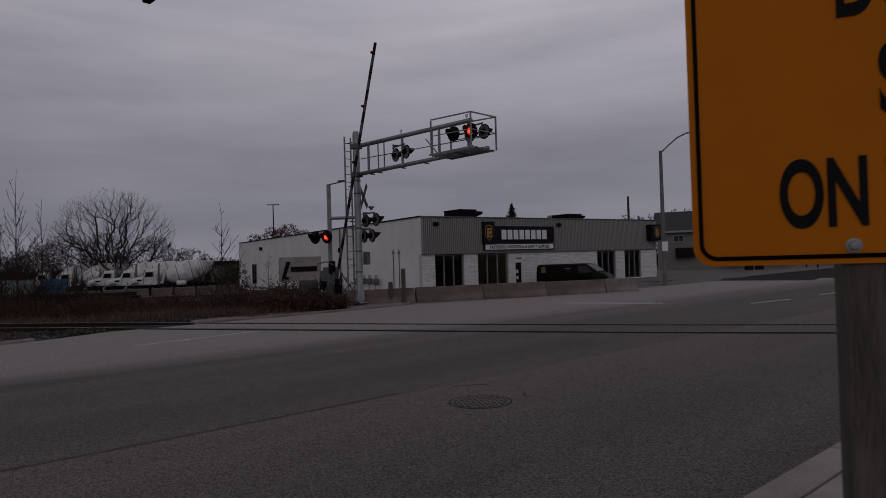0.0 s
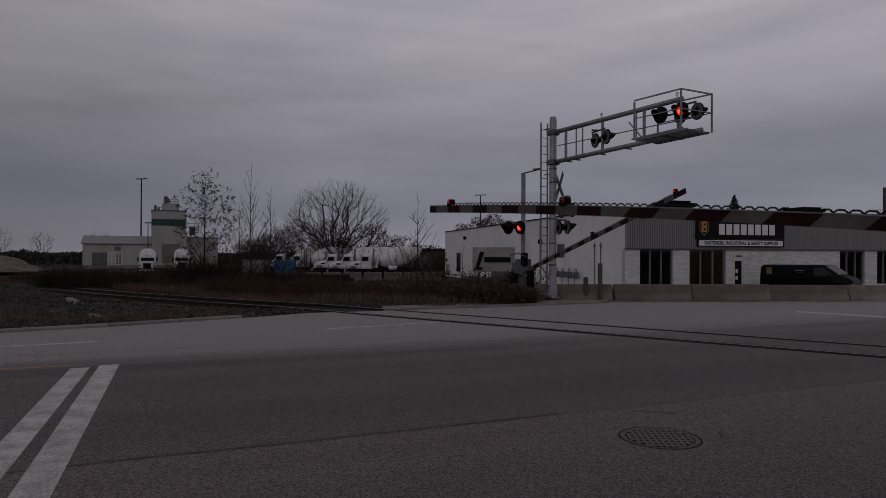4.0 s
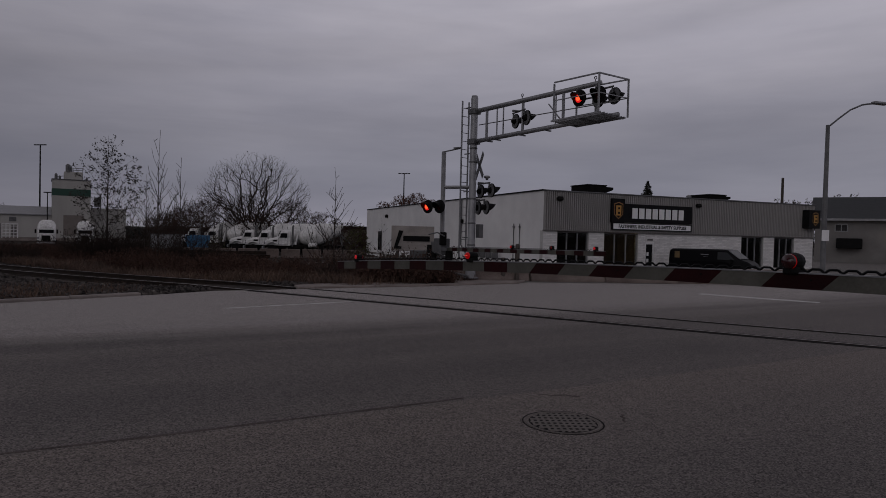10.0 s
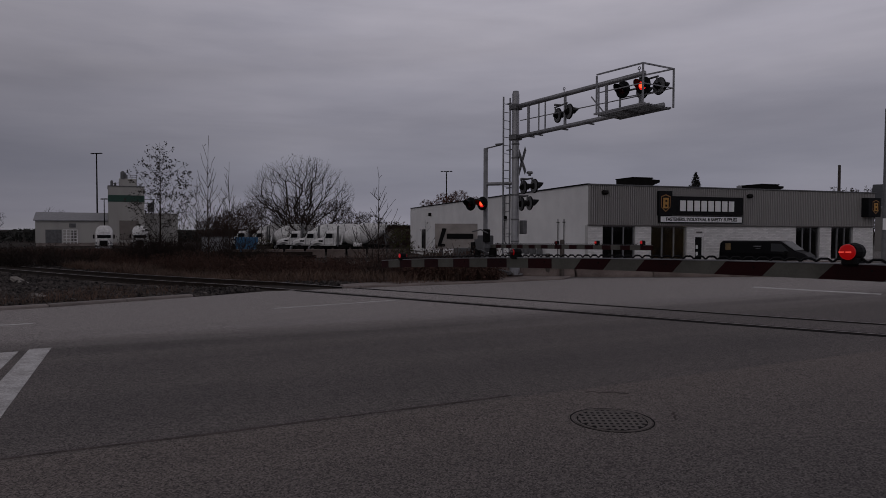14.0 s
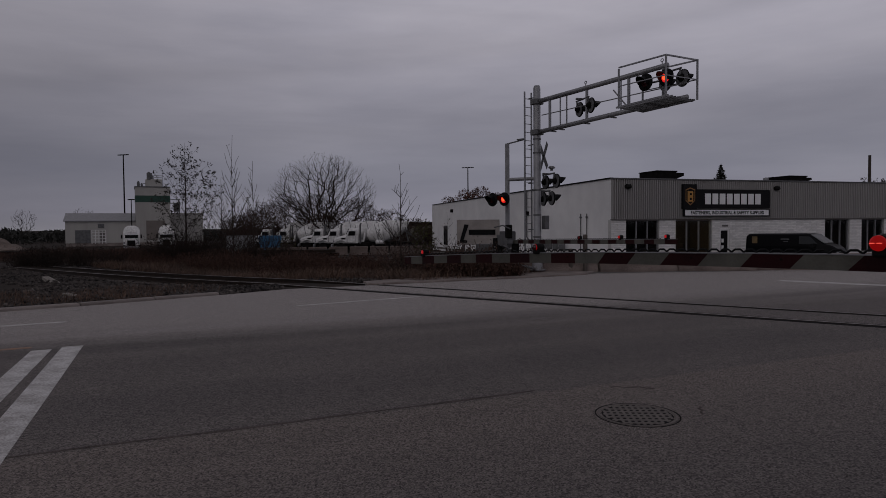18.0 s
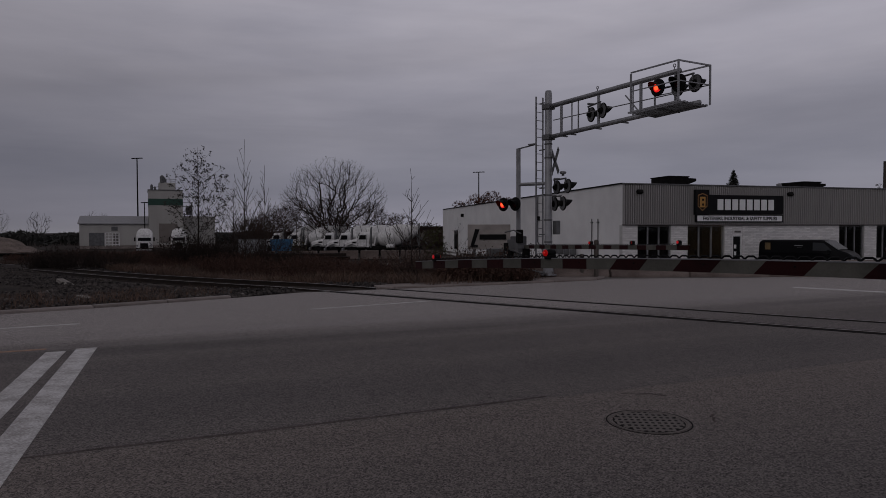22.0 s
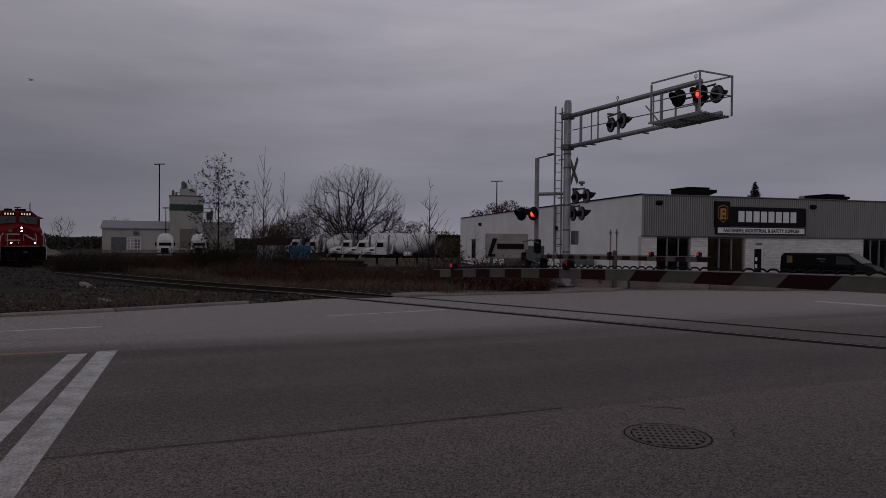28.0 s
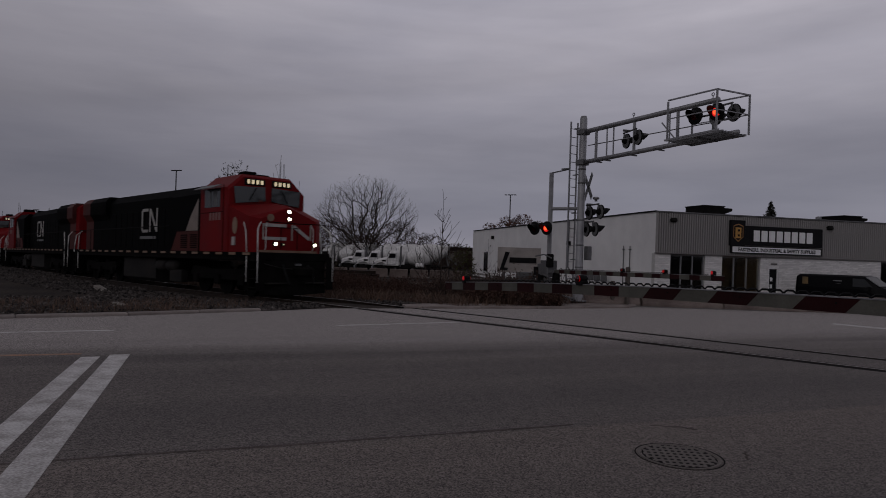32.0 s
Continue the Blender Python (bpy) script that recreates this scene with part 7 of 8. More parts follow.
def highway_tractor(m):
    tr = thing("highway_tractor", m, "white road tractor with a rounded roof fairing", "truck", "parked tractors")
    bm = B()
    loft(bm, [[(-0.85, y, 1.0), (0.85, y, 1.0), (0.85, y, 1.75), (0.7, y, 1.95), (-0.7, y, 1.95), (-0.85, y, 1.75)] for y in (-2.3, -0.6)])
    part("bonnet", bm, M["truck_white"], tr)
    bm = B()
    loft(bm, [[(-1.15, y, 0.9), (1.15, y, 0.9), (1.15, y, h - 0.7), (0.9, y, h - 0.25), (0.5, y, h), (-0.5, y, h), (-0.9, y, h - 0.25), (-1.15, y, h - 0.7)] for y, h in ((-0.6, 3.0), (-0.1, 3.75), (0.5, 4.0), (2.0, 4.0))])
    part("cab", bm, M["truck_white"], tr)
    bm = B()
    box(bm, (0, -0.58, 2.30), (1.85, 0.12, 0.5))
    part("windscreen", bm, M["truck_glass"], tr)
    bm = B()
    box(bm, (0, -2.33, 1.35), (1.1, 0.08, 0.75))
    part("grille", bm, M["black_matt"], tr)
    bm = B()
    box(bm, (0, -2.42, 0.62), (2.3, 0.22, 0.36), bevel=0.05)
    part("bumper", bm, M["galv"], tr)
    for s in (-1, 1):
        bm = B()
        box(bm, (s * 0.92, -2.2, 1.35), (0.3, 0.15, 0.3), bevel=0.04)
        part("headlight", bm, M["galv"], tr)
        bm = B()
        box(bm, (s * 1.38, -0.5, 2.3), (0.22, 0.1, 0.6))
        part("mirror", bm, M["black_matt"], tr)
        wheel(tr, pose(s * 1.05, -1.5, 0.5, 0, 0, 90), 0.5, 0.3)
        wheel(tr, pose(s * 1.0, 2.8, 0.5, 0, 0, 90), 0.5, 0.5)
    bm = B()
    box(bm, (0, 1.5, 0.85), (0.9, 4.6, 0.25))
    part("chassis", bm, M["black_matt"], tr)
    return tr


ht = highway_tractor(pose(-70.1, 78.2, -1.5, 0, 0, 40))
rescale(ht, (0.93, 0.93, 0.93))
copy_thing(ht, pose(-66.5, 81.2, -1.5, 0, 0, 39))


def mixer_truck(m):
    """A concrete mixer that looks along its own -x."""
    tr = thing("mixer_truck", m, "white concrete mixer truck with a tilted drum", "truck", "parked mixer trucks")
    # sloping bonnet between the wheel arches
    bm = B()
    loft(bm, [[(x, -w, 1.0), (x, w, 1.0), (x, w, h - 0.22), (x, w - 0.28, h), (x, -w + 0.28, h), (x, -w, h - 0.22)] for x, h, w in ((-4.65, 1.42, 0.68), (-4.5, 1.62, 0.74), (-3.7, 1.88, 0.80), (-3.0, 2.0, 0.86))])
    bonnet = part("bonnet", bm, M["truck_white"], tr, "sloping white bonnet")
    bm = B()
    box(bm, (-4.66, 0, 1.25), (0.06, 0.9, 0.5))
    part("grille", bm, M["black_matt"], bonnet)
    for s in (-1, 1):
        bm = B()
        box(bm, (-3.4, s * 0.855, 1.55), (0.5, 0.02, 0.2))
        part("bonnet_vent", bm, M["black_matt"], bonnet)
        arch = [(-4.45 + 1.5 * k / 8, 1.12 + 0.34 * math.sin(math.pi * k / 8)) for k in range(9)]
        bm = B()
        loft(bm, [[(x, s * 0.75, z), (x, s * 1.2, z - 0.03), (x, s * 1.2, z - 0.11), (x, s * 0.75, z - 0.06)] for x, z in arch])
        part("mudguard", bm, M["truck_white"], tr, "rounded white mudguard", True)
        bm = B()
        box(bm, (-4.58, s * 0.86, 1.24), (0.12, 0.26, 0.24), bevel=0.03)
        part("headlight", bm, M["galv"], tr)
        bm = B()
        box(bm, (-2.7, s * 1.34, 2.25), (0.08, 0.2, 0.5), bevel=0.02)
        part("mirror", bm, M["black_matt"], tr)
    bm = B()
    box(bm, (-4.78, 0, 0.72), (0.22, 2.3, 0.34), bevel=0.05)
    part("bumper", bm, M["galv"], tr)
    bm = B()
    loft(bm, [[(x, -1.12, 1.0), (x, 1.12, 1.0), (x, 1.12, h - 0.28), (x, 0.92, h), (x, -0.92, h), (x, -1.12, h - 0.28)] for x, h in ((-3.05, 2.0), (-2.68, 2.76), (-1.75, 2.84), (-1.62, 2.72))])
    cab = part("cab", bm, M["truck_white"], tr)
    for y in (-1.13, 1.13):
        bm = B()
        plate(bm, [(-2.86, 1.92), (-1.98, 1.92), (-1.98, 2.46), (-2.62, 2.46)], y - 0.01, y + 0.01)
        part("side_window", bm, M["truck_glass"], cab, "dark side window")
        bm = B()
        bar(bm, (-1.9, y, 1.1), (-1.9, y, 2.5), 0.02, 0.03)
        bar(bm, (-2.95, y, 1.1), (-2.95, y, 1.9), 0.02, 0.03)
        bar(bm, (-2.95, y, 1.1), (-1.9, y, 1.1), 0.02, 0.03)
        part("door_gap", bm, M["black_matt"], cab, "dark gap round the door")
    bm = B()
    box(bm, (0, 0, 0), (0.06, 1.75, 0.70), m=pose(-2.90, 0, 2.40, 0, 26, 0))
    part("windscreen", bm, M["truck_glass"], cab)
    # exhaust, water pipes and the front drum stand between cab and drum
    for y in (-0.95, 0.95):
        bm = B()
        pipe(bm, [(-1.38, y, 0.9), (-1.38, y, 3.25), (-1.25, y, 3.4)], 0.09, 8)
        part("exhaust_stack", bm, M["galv_dark"], tr, "dark exhaust stack")
    bm = B()
    bar(bm, (-1.0, -0.8, 1.1), (-0.8, -0.5, 2.3), 0.14)
    bar(bm, (-1.0, 0.8, 1.1), (-0.8, 0.5, 2.3), 0.14)
    bar(bm, (-0.8, -0.5, 2.3), (-0.8, 0.5, 2.3), 0.16)
    part("front_stand", bm, M["truck_white"], tr)
    tilt = pose(1.75, 0, 2.42, 0, 76, 0)
    bm = B()
    turned(bm, [(0.42, -2.35), (0.72, -2.22), (1.18, -1.15), (1.30, -0.35), (1.27, 0.35), (0.98, 1.55), (0.62, 2.4), (0.55, 2.6)], 22, tilt)
    drum = part("drum", bm, M["truck_white"], tr, "white mixing drum with dirty streaks", True)
    for z, r in ((-1.15, 1.185), (0.35, 1.275), (1.55, 0.985)):
        bm = B()
        turned(bm, [(r, z - 0.04), (r + 0.03, z), (r, z + 0.04)], 22, tilt)
        part("drum_band", bm, M["galv_dark"], drum)
    bm = B()
    loft(bm, [[(4.0 - d, -w, z), (4.0 + d, -w, z), (4.0 + d, w, z), (4.0 - d, w, z)] for z, d, w in ((2.75, 0.25, 0.4), (3.45, 0.6, 0.75), (3.6, 0.6, 0.75))])
    part("hopper", bm, M["truck_white"], tr, "white loading hopper")
    bm = B()
    for s in (-1, 1):
        bar(bm, (3.3, s * 0.7, 1.1), (3.75, s * 0.7, 2.9), 0.12)
        bar(bm, (4.5, s * 0.6, 1.1), (4.1, s * 0.6, 2.9), 0.1)
    part("drum_stand", bm, M["galv_dark"], tr)
    bm = B()
    loft(bm, [[(x, -0.3, z), (x, 0.3, z), (x, 0.34, z + 0.22), (x, 0.26, z + 0.22), (x, 0.2, z + 0.06), (x, -0.2, z + 0.06), (x, -0.26, z + 0.22), (x, -0.34, z + 0.22)] for x, z in ((4.2, 2.35), (5.0, 1.7), (5.6, 1.2))])
    part("chute", bm, M["galv_dark"], tr, "grey discharge chute")
    bm = B()
    pipe(bm, [(4.55, -0.75, 1.0), (4.55, -0.75, 3.7), (4.0, -0.75, 3.9), (3.4, -0.75, 3.6)], 0.035, 5)
    part("ladder_rail", bm, M["galv_dark"], tr)
    bm = B()
    box(bm, (0.4, 0, 0.9), (9.0, 0.95, 0.3))
    part("chassis", bm, M["black_matt"], tr)
    for y in (-1.0, 1.0):
        bm = B()
        turned(bm, [(0.0, -0.55), (0.28, -0.5), (0.28, 0.5), (0.0, 0.55)], 12, pose(1.0, y * 1.08, 1.12, 0, 90))
        part("air_tank", bm, M["truck_white"], tr, "white side tank", True)
        bm = B()
        box(bm, (-0.7, y * 1.03, 0.88), (1.0, 0.36, 0.46), bevel=0.04)
        part("side_tank", bm, M["black_matt"], tr)
        bm = B()
        box(bm, (2.5, y * 1.1, 1.15), (2.6, 0.5, 0.06), bevel=0.02)
        part("rear_mudguard", bm, M["black_matt"], tr)
    for x in (-3.7, 1.9, 3.2):
        for y in (-1.02, 1.02):
            wheel(tr, pose(x, y, 0.54), 0.54, 0.32 if x < 0 else 0.5)
    return tr


mx = mixer_truck(pose(-30.6, 73.9, -1.2, 0, 0, 22))
for x, y, a in ((-34.2, 76.2, 23), (-37.6, 78.5, 24), (-43.3, 79.8, 22), (-47.3, 81.8, 23)):
    copy_thing(mx, pose(x, y, -1.25, 0, 0, a))
bin_m = surf("blue_container_paint", (0.02, 0.10, 0.21), (0.04, 0.15, 0.28), 1.0, 0.6, 0.1)
bn = thing("blue_container", pose(-31.05, 51.4, -0.62, 0, 0, 30), "blue steel waste container behind the weeds", "container")
bm = B()
loft(bm, [[(-0.85, -0.6, 0), (0.85, -0.6, 0), (0.85, 0.6, 0), (-0.85, 0.6, 0)], [(-1.0, -0.7, 1.65), (1.0, -0.7, 1.65), (1.0, 0.7, 1.65), (-1.0, 0.7, 1.65)]])
part("body", bm, bin_m, bn)
for k in range(5):
    bm = B()
    box(bm, (-0.76 + 0.38 * k, -0.68, 0.85), (0.07, 0.08, 1.5))
    part("rib", bm, bin_m, bn)
wb = thing("pale_container", pose(-34.6, 52.3, -0.62, 0, 0, 33), "pale grey storage box behind the weeds", "container")
bm = B()
box(bm, (0, 0, 0.85), (2.6, 1.2, 1.5), bevel=0.05)
part("body", bm, M["galv"], wb)
bm = B()
box(bm, (0, 0, 1.62), (2.7, 1.3, 0.06))
part("lid", bm, M["galv_dark"], wb)
for k in range(9):
    f = k / 8
    x, y = -29.5 + f * 12.2, 46.4 + f * 5.8
    ob = solid("concrete_block", box(B(), (0, 0, 0.4), (1.5, 0.6, 0.72), bevel=0.03), M["barrier"], "rough dark concrete block in a low yard wall", "concrete block", "yard wall blocks")
    ob.matrix_world = pose(x, y, -0.66, 0, 0, 25.4 + rnd.uniform(-3, 3))
beam = thing("rusty_beam_stack", pose(-24.5, 43.0, -0.45, 0, 0, 24), "stack of rusty steel beams in the weeds", "beam stack")
for k in range(4):
    bm = B()
    box(bm, (rnd.uniform(-0.5, 0.5), 0.25 * (k % 2), 0.14 + 0.26 * (k // 2)), (7.0, 0.2, 0.24), bevel=0.01)
    part("beam", bm, M["rail"], beam)
plank = solid("loose_plank", box(B(), (0, 0, 0), (2.6, 0.26, 0.12), bevel=0.01), M["wood_pale"], "pale loose timber lying on the ballast", "plank")
plank.matrix_world = pose(-21.2, 19.5, -0.27, 0, 3, -33)
plank2 = solid("loose_plank", box(B(), (0, 0, 0), (1.1, 0.16, 0.06), bevel=0.01), M["wood_pale"], "small loose timber lying on the verge", "plank")
plank2.matrix_world = pose(-15.2, 14.6, -0.15, 0, 0, -28)
# small sheds and clutter far off in the yard
gt = thing("yard_gate", pose(-83.5, 84.5, -0.6, 0, 0, 42), "white painted steel frame gate in the yard", "gate")
for k in range(5):
    bm = B()
    bar(bm, (0.5 * k, 0, 0), (0.5 * k, 0, 2.2), 0.1)
    part("post", bm, M["truck_white"], gt)
for z in (0.3, 0.8, 1.3, 1.8, 2.2):
    bm = B()
    bar(bm, (0, 0, z), (2.0, 0, z), 0.09)
    part("rail", bm, M["truck_white"], gt)

# ---- the train ----
M["loco_red"] = surf("locomotive_red_paint", (0.115, 0.0035, 0.005), (0.16, 0.0055, 0.007), 1.2, 0.55, 0.03, fine=50, spec=0.08)
M["loco_black"] = surf("locomotive_black_paint", (0.0016, 0.0016, 0.0019), (0.0042, 0.0042, 0.0044), 0.8, 0.75, 0.05, stretch=(1, 1, 0.3), spec=0.03)
M["loco_under"] = surf("underframe_grime", (0.002, 0.0019, 0.0019), (0.008, 0.0072, 0.007), 2.0, 0.95, 0.2, spec=0.06)
M["loco_pale"] = surf("faded_white_vinyl", (0.30, 0.285, 0.27), (0.42, 0.40, 0.38), 2.0, 0.55, 0.02)
M["loco_number"] = surf("faded_number_vinyl", (0.17, 0.075, 0.068), (0.22, 0.105, 0.095), 2.0, 0.55, 0.02)
M["red_sooty"] = surf("red_paint_sooty", (0.045, 0.012, 0.010), (0.085, 0.018, 0.015), 1.0, 0.6, spec=0.1)
M["flash_tan"] = surf("faded_tan_flash", (0.17, 0.135, 0.115), (0.25, 0.205, 0.18), 2.0, 0.6, 0.02)
M["tank_grime"] = surf("tank_grime", (0.009, 0.0082, 0.008), (0.024, 0.0215, 0.020), 1.5, 0.8, 0.2, spec=0.15)
M["loco_stripe"] = surf("reflective_stripe_dull", (0.16, 0.085, 0.045), (0.22, 0.15, 0.10), 2.0, 0.45, 0.02)
M["rail_white"] = surf("handrail_white_paint", (0.55, 0.54, 0.52), (0.66, 0.65, 0.63), 4.0, 0.5, 0.02)
M["board_lit"] = glow("number_board_lit", (1.0, 0.80, 0.48), 1.7, (0.6, 0.6, 0.5))
M["cab_glass"] = gloss("cab_glass", (0.035, 0.04, 0.042), 0.05)
M["headlight_lit"] = glow("headlight_lit", (1.0, 0.86, 0.62), 42.0, (0.9, 0.9, 0.9))

LOCO = 22.3


def lamp_disc(parent, name, x, y, z, r, mat, label):
    bm = B()
    turned(bm, [(r + 0.03, -0.06), (r + 0.035, 0.02), (r, 0.03), (r * 0.9, -0.01)], 16, pose(x, y, z, 0, 90))
    c = part(name, bm, M["loco_under"], parent, "dark lamp ring")
    bm = B()
    turned(bm, [(r, 0.0), (r * 0.7, 0.02), (0.0, 0.03)], 14, pose(x, y, z, 0, 90))
    part("lens", bm, mat, c, label, True)


def locomotive():
    lo = thing("locomotive", pose(0, 0, 0), "red and black diesel freight locomotive with lit headlights", "locomotive", "locomotives")
    # underframe and deck
    bm = B()
    box(bm, (-LOCO / 2, 0, 1.42), (LOCO - 2.1, 3.0, 0.30), bevel=0.03)
    part("underframe", bm, M["loco_under"], lo, "grimy black underframe")
    for y in (-1.51, 1.51):
        bm = B()
        box(bm, (-LOCO / 2, y, 1.50), (LOCO - 2.2, 0.03, 0.13))
        sill = part("side_sill", bm, M["loco_black"], lo)
        st = B()
        box(st, (0, 0, 0), (0.5, 0.012, 0.085))
        st = finish(st)
        st.materials.append(M["loco_stripe"])
        pieces("reflective_strip", st, sill, [pose(-1.6 - 1.02 * k, y + math.copysign(0.02, y), 1.51) for k in range(19)])
    # cab and nose, red
    bm = B()

    def ring(x, w, lo_z, hi_z, cut, drop):
        return [(x, -w, lo_z), (x, w, lo_z), (x, w, hi_z - cut), (x, w - drop, hi_z), (x, -w + drop, hi_z), (x, -w, hi_z - cut)]

    loft(bm, [ring(-2.95, 1.53, 1.57, 4.30, 0.52, 0.55), ring(-3.1, 1.55, 1.57, 4.40, 0.52, 0.58), ring(-5.2, 1.55, 1.57, 4.40, 0.52, 0.58)])
    cab = part("cab", bm, M["loco_red"], lo, "red cab")
    bm = B()
    nose = [[(-1.42, -1.12, 1.57), (-1.42, 1.12, 1.57), (-1.42, 1.12, 2.72), (-1.46, 0.0, 3.18), (-1.42, -1.12, 2.72)],
            [(-1.62, -1.42, 1.57), (-1.62, 1.42, 1.57), (-1.66, 1.42, 2.80), (-1.66, 0.0, 3.26), (-1.66, -1.42, 2.80)],
            [(-3.0, -1.52, 1.57), (-3.0, 1.52, 1.57), (-3.0, 1.52, 3.22), (-3.0, 0.0, 3.42), (-3.0, -1.52, 3.22)]]
    loft(bm, nose)
    nz = part("nose", bm, M["loco_red"], lo, "red wide nose")
    # windscreens
    for s in (-1, 1):
        bm = B()
        pts = [(s * 0.12, 3.46), (s * 1.30, 3.32), (s * 1.36, 3.92), (s * 0.14, 3.98)]
        f = [bm.verts.new((-2.93 + (0.0 if z < 3.6 else -0.03), y, z)) for y, z in pts] + [bm.verts.new((-2.90 + (0.0 if z < 3.6 else -0.03), y, z)) for y, z in pts]
        for q in ((0, 1, 2, 3), (4, 5, 6, 7), (0, 1, 5, 4), (1, 2, 6, 5), (2, 3, 7, 6), (3, 0, 4, 7)):
            bm.faces.new([f[i] for i in q])
        w = part("windscreen", bm, M["cab_glass"], cab, "dark windscreen")
        bm = B()
        bar(bm, (-2.87, s * 0.5, 3.92), (-2.87, s * 0.78, 3.45), 0.02)
        part("wiper", bm, M["black"], w)
        # number boards
        bm = B()
        box(bm, (-2.99, s * 0.55, 4.13), (0.16, 0.82, 0.24), bevel=0.02)
        nb = part("number_board", bm, M["black"], cab, "black number board")
        for k in range(4):
            bm = B()
            box(bm, (-2.905, s * 0.55 + 0.27 - 0.18 * k, 4.13), (0.012, 0.085, 0.15))
            part("digit_bar", bm, M["board_lit"], nb, "lit bar in place of a digit")
        # side window and shade
        bm = B()
        box(bm, (-4.2, s * 1.555, 3.52), (1.25, 0.02, 0.66))
        sw = part("side_window", bm, M["cab_glass"], cab, "dark cab side window")
        bm = B()
        box(bm, (-4.35, s * 1.562, 3.52), (0.07, 0.03, 0.66))
        box(bm, (-3.95, s * 1.562, 3.52), (0.3, 0.012, 0.6))
        part("sash", bm, M["galv_dark"], sw)
        bm = B()
        loft(bm, [[(-5.1, s * 1.56, 3.98), (-5.1, s * 1.88, 3.84), (-5.1, s * 1.88, 3.86), (-5.1, s * 1.56, 4.01)], [(-3.5, s * 1.56, 3.98), (-3.5, s * 1.88, 3.84), (-3.5, s * 1.88, 3.86), (-3.5, s * 1.56, 4.01)]])
        part("sunshade", bm, M["galv_dark"], cab, "grey sunshade over the window")
        # plain side number bars and round badge
        for k in range(4):
            bm = B()
            box(bm, (-3.62 - 0.24 * k, s * 1.556, 2.86), (0.16, 0.012, 0.3))
            part("digit_bar", bm, M["loco_number"], cab, "pale red bar in place of a digit")
        bm = B()
        turned(bm, [(0.30, 0.0), (0.30, 0.012), (0.0, 0.014)], 18, pose(-2.55, s * 1.48, 2.5, -90 * s, 0, 0 - 3 * s) @ Matrix.Diagonal((0.55, 1, 1, 1)))
        part("round_badge", bm, M["loco_stripe"], nz, "dull gold oval badge")
        bm = B()
        box(bm, (-2.6, s * 1.5, 1.95), (0.22, 0.04, 0.3))
        part("marker_plate", bm, M["loco_pale"], nz)
    # roof gear
    for x, y, h, w in ((-3.6, -0.5, 0.16, 0.5), (-4.6, 0.5, 0.22, 0.7), (-5.2, -0.2, 0.14, 0.5)):
        bm = B()
        box(bm, (x, y, 4.40 + h / 2), (0.5, w, h), bevel=0.04)
        part("roof_box", bm, M["loco_black"], cab)
    for x, y, h in ((-3.4, 0.9, 0.55), (-4.0, 1.1, 0.7), (-4.4, -0.9, 0.4)):
        bm = B()
        rod(bm, (x, y, 4.3), (x, y, 4.45 + h), 0.015, n=5)
        part("antenna", bm, M["black"], cab)
    # headlights, ditch lights, nose marks
    lamp_disc(nz, "headlight", -1.45, 0.0, 3.02, 0.068, M["headlight_lit"], "bright headlight")
    lamp_disc(nz, "headlight", -1.43, 0.0, 2.76, 0.068, M["headlight_lit"], "bright headlight")
    for y in (-0.78, 0.78):
        lamp_disc(lo, "ditch_light", -0.98, y, 1.86, 0.062, M["headlight_lit"], "bright ditch light")
    lamp_disc(nz, "marker_lamp", -1.36, -0.25, 1.86, 0.03, M["board_lit"], "small lit marker")
    bm = B()
    turned(bm, [(0.13, 0.0), (0.13, 0.012), (0.0, 0.016)], 16, pose(-1.415, -0.74, 2.78, 0, 90))
    part("round_badge", bm, M["loco_stripe"], nz, "small round badge")
    # the owner's mark as plain bent bars
    C = lambda y, z: (-1.405, y, z)
    for a, b in ((C(-0.12, 2.52), C(-0.98, 2.52)), (C(-0.98, 2.06), C(-0.12, 2.06)), (C(-1.03, 2.01), C(-1.03, 2.57)), (C(0.10, 2.01), C(0.10, 2.57))):
        bm = B()
        bar(bm, a, b, 0.012, 0.11)
        part("mark_bar", bm, M["loco_pale"], nz, "pale bar of the nose mark")
    for a, b in ((C(0.16, 2.52), C(0.82, 2.08)), (C(0.86, 2.03), C(0.86, 2.56))):
        bm = B()
        bar(bm, a, b, 0.012, 0.12)
        part("mark_bar", bm, M["loco_pale"], nz, "pale bar of the nose mark")
    bm = B()
    box(bm, (-1.405, 0.0, 1.60), (0.03, 2.3, 0.1))
    part("sill_stripe", bm, M["loco_stripe"], nz, "dull orange stripe")
    for y in (-0.95, 0.95):
        bm = B()
        pipe(bm, [(-1.40, y, 1.66), (-1.34, y, 1.70), (-1.34, y, 2.40), (-1.40, y * 0.92, 2.62)], 0.014, 5)
        part("grab_iron", bm, M["rail_white"], nz, "pale grab iron")
    for s in (-1, 1):
        bm = B()
        bar(bm, (-3.32, s * 1.558, 1.62), (-3.32, s * 1.558, 4.0), 0.012, 0.03)
        bar(bm, (-3.32, s * 1.558, 3.0), (-5.15, s * 1.558, 3.0), 0.012, 0.02)
        part("panel_seam", bm, M["loco_black"], cab, "dark seam between the cab panels")
    # nose door outline
    bm = B()
    for a, b in ((C(-0.33, 1.7), C(-0.33, 2.45)), (C(0.33, 1.7), C(0.33, 2.45)), (C(-0.33, 2.45), C(0.33, 2.45))):
        bar(bm, a, b, 0.02, 0.025)
    part("door_edge", bm, M["loco_black"], nz, "dark edge of the nose door")
    # pilot plough, coupler, steps
    bm = B()
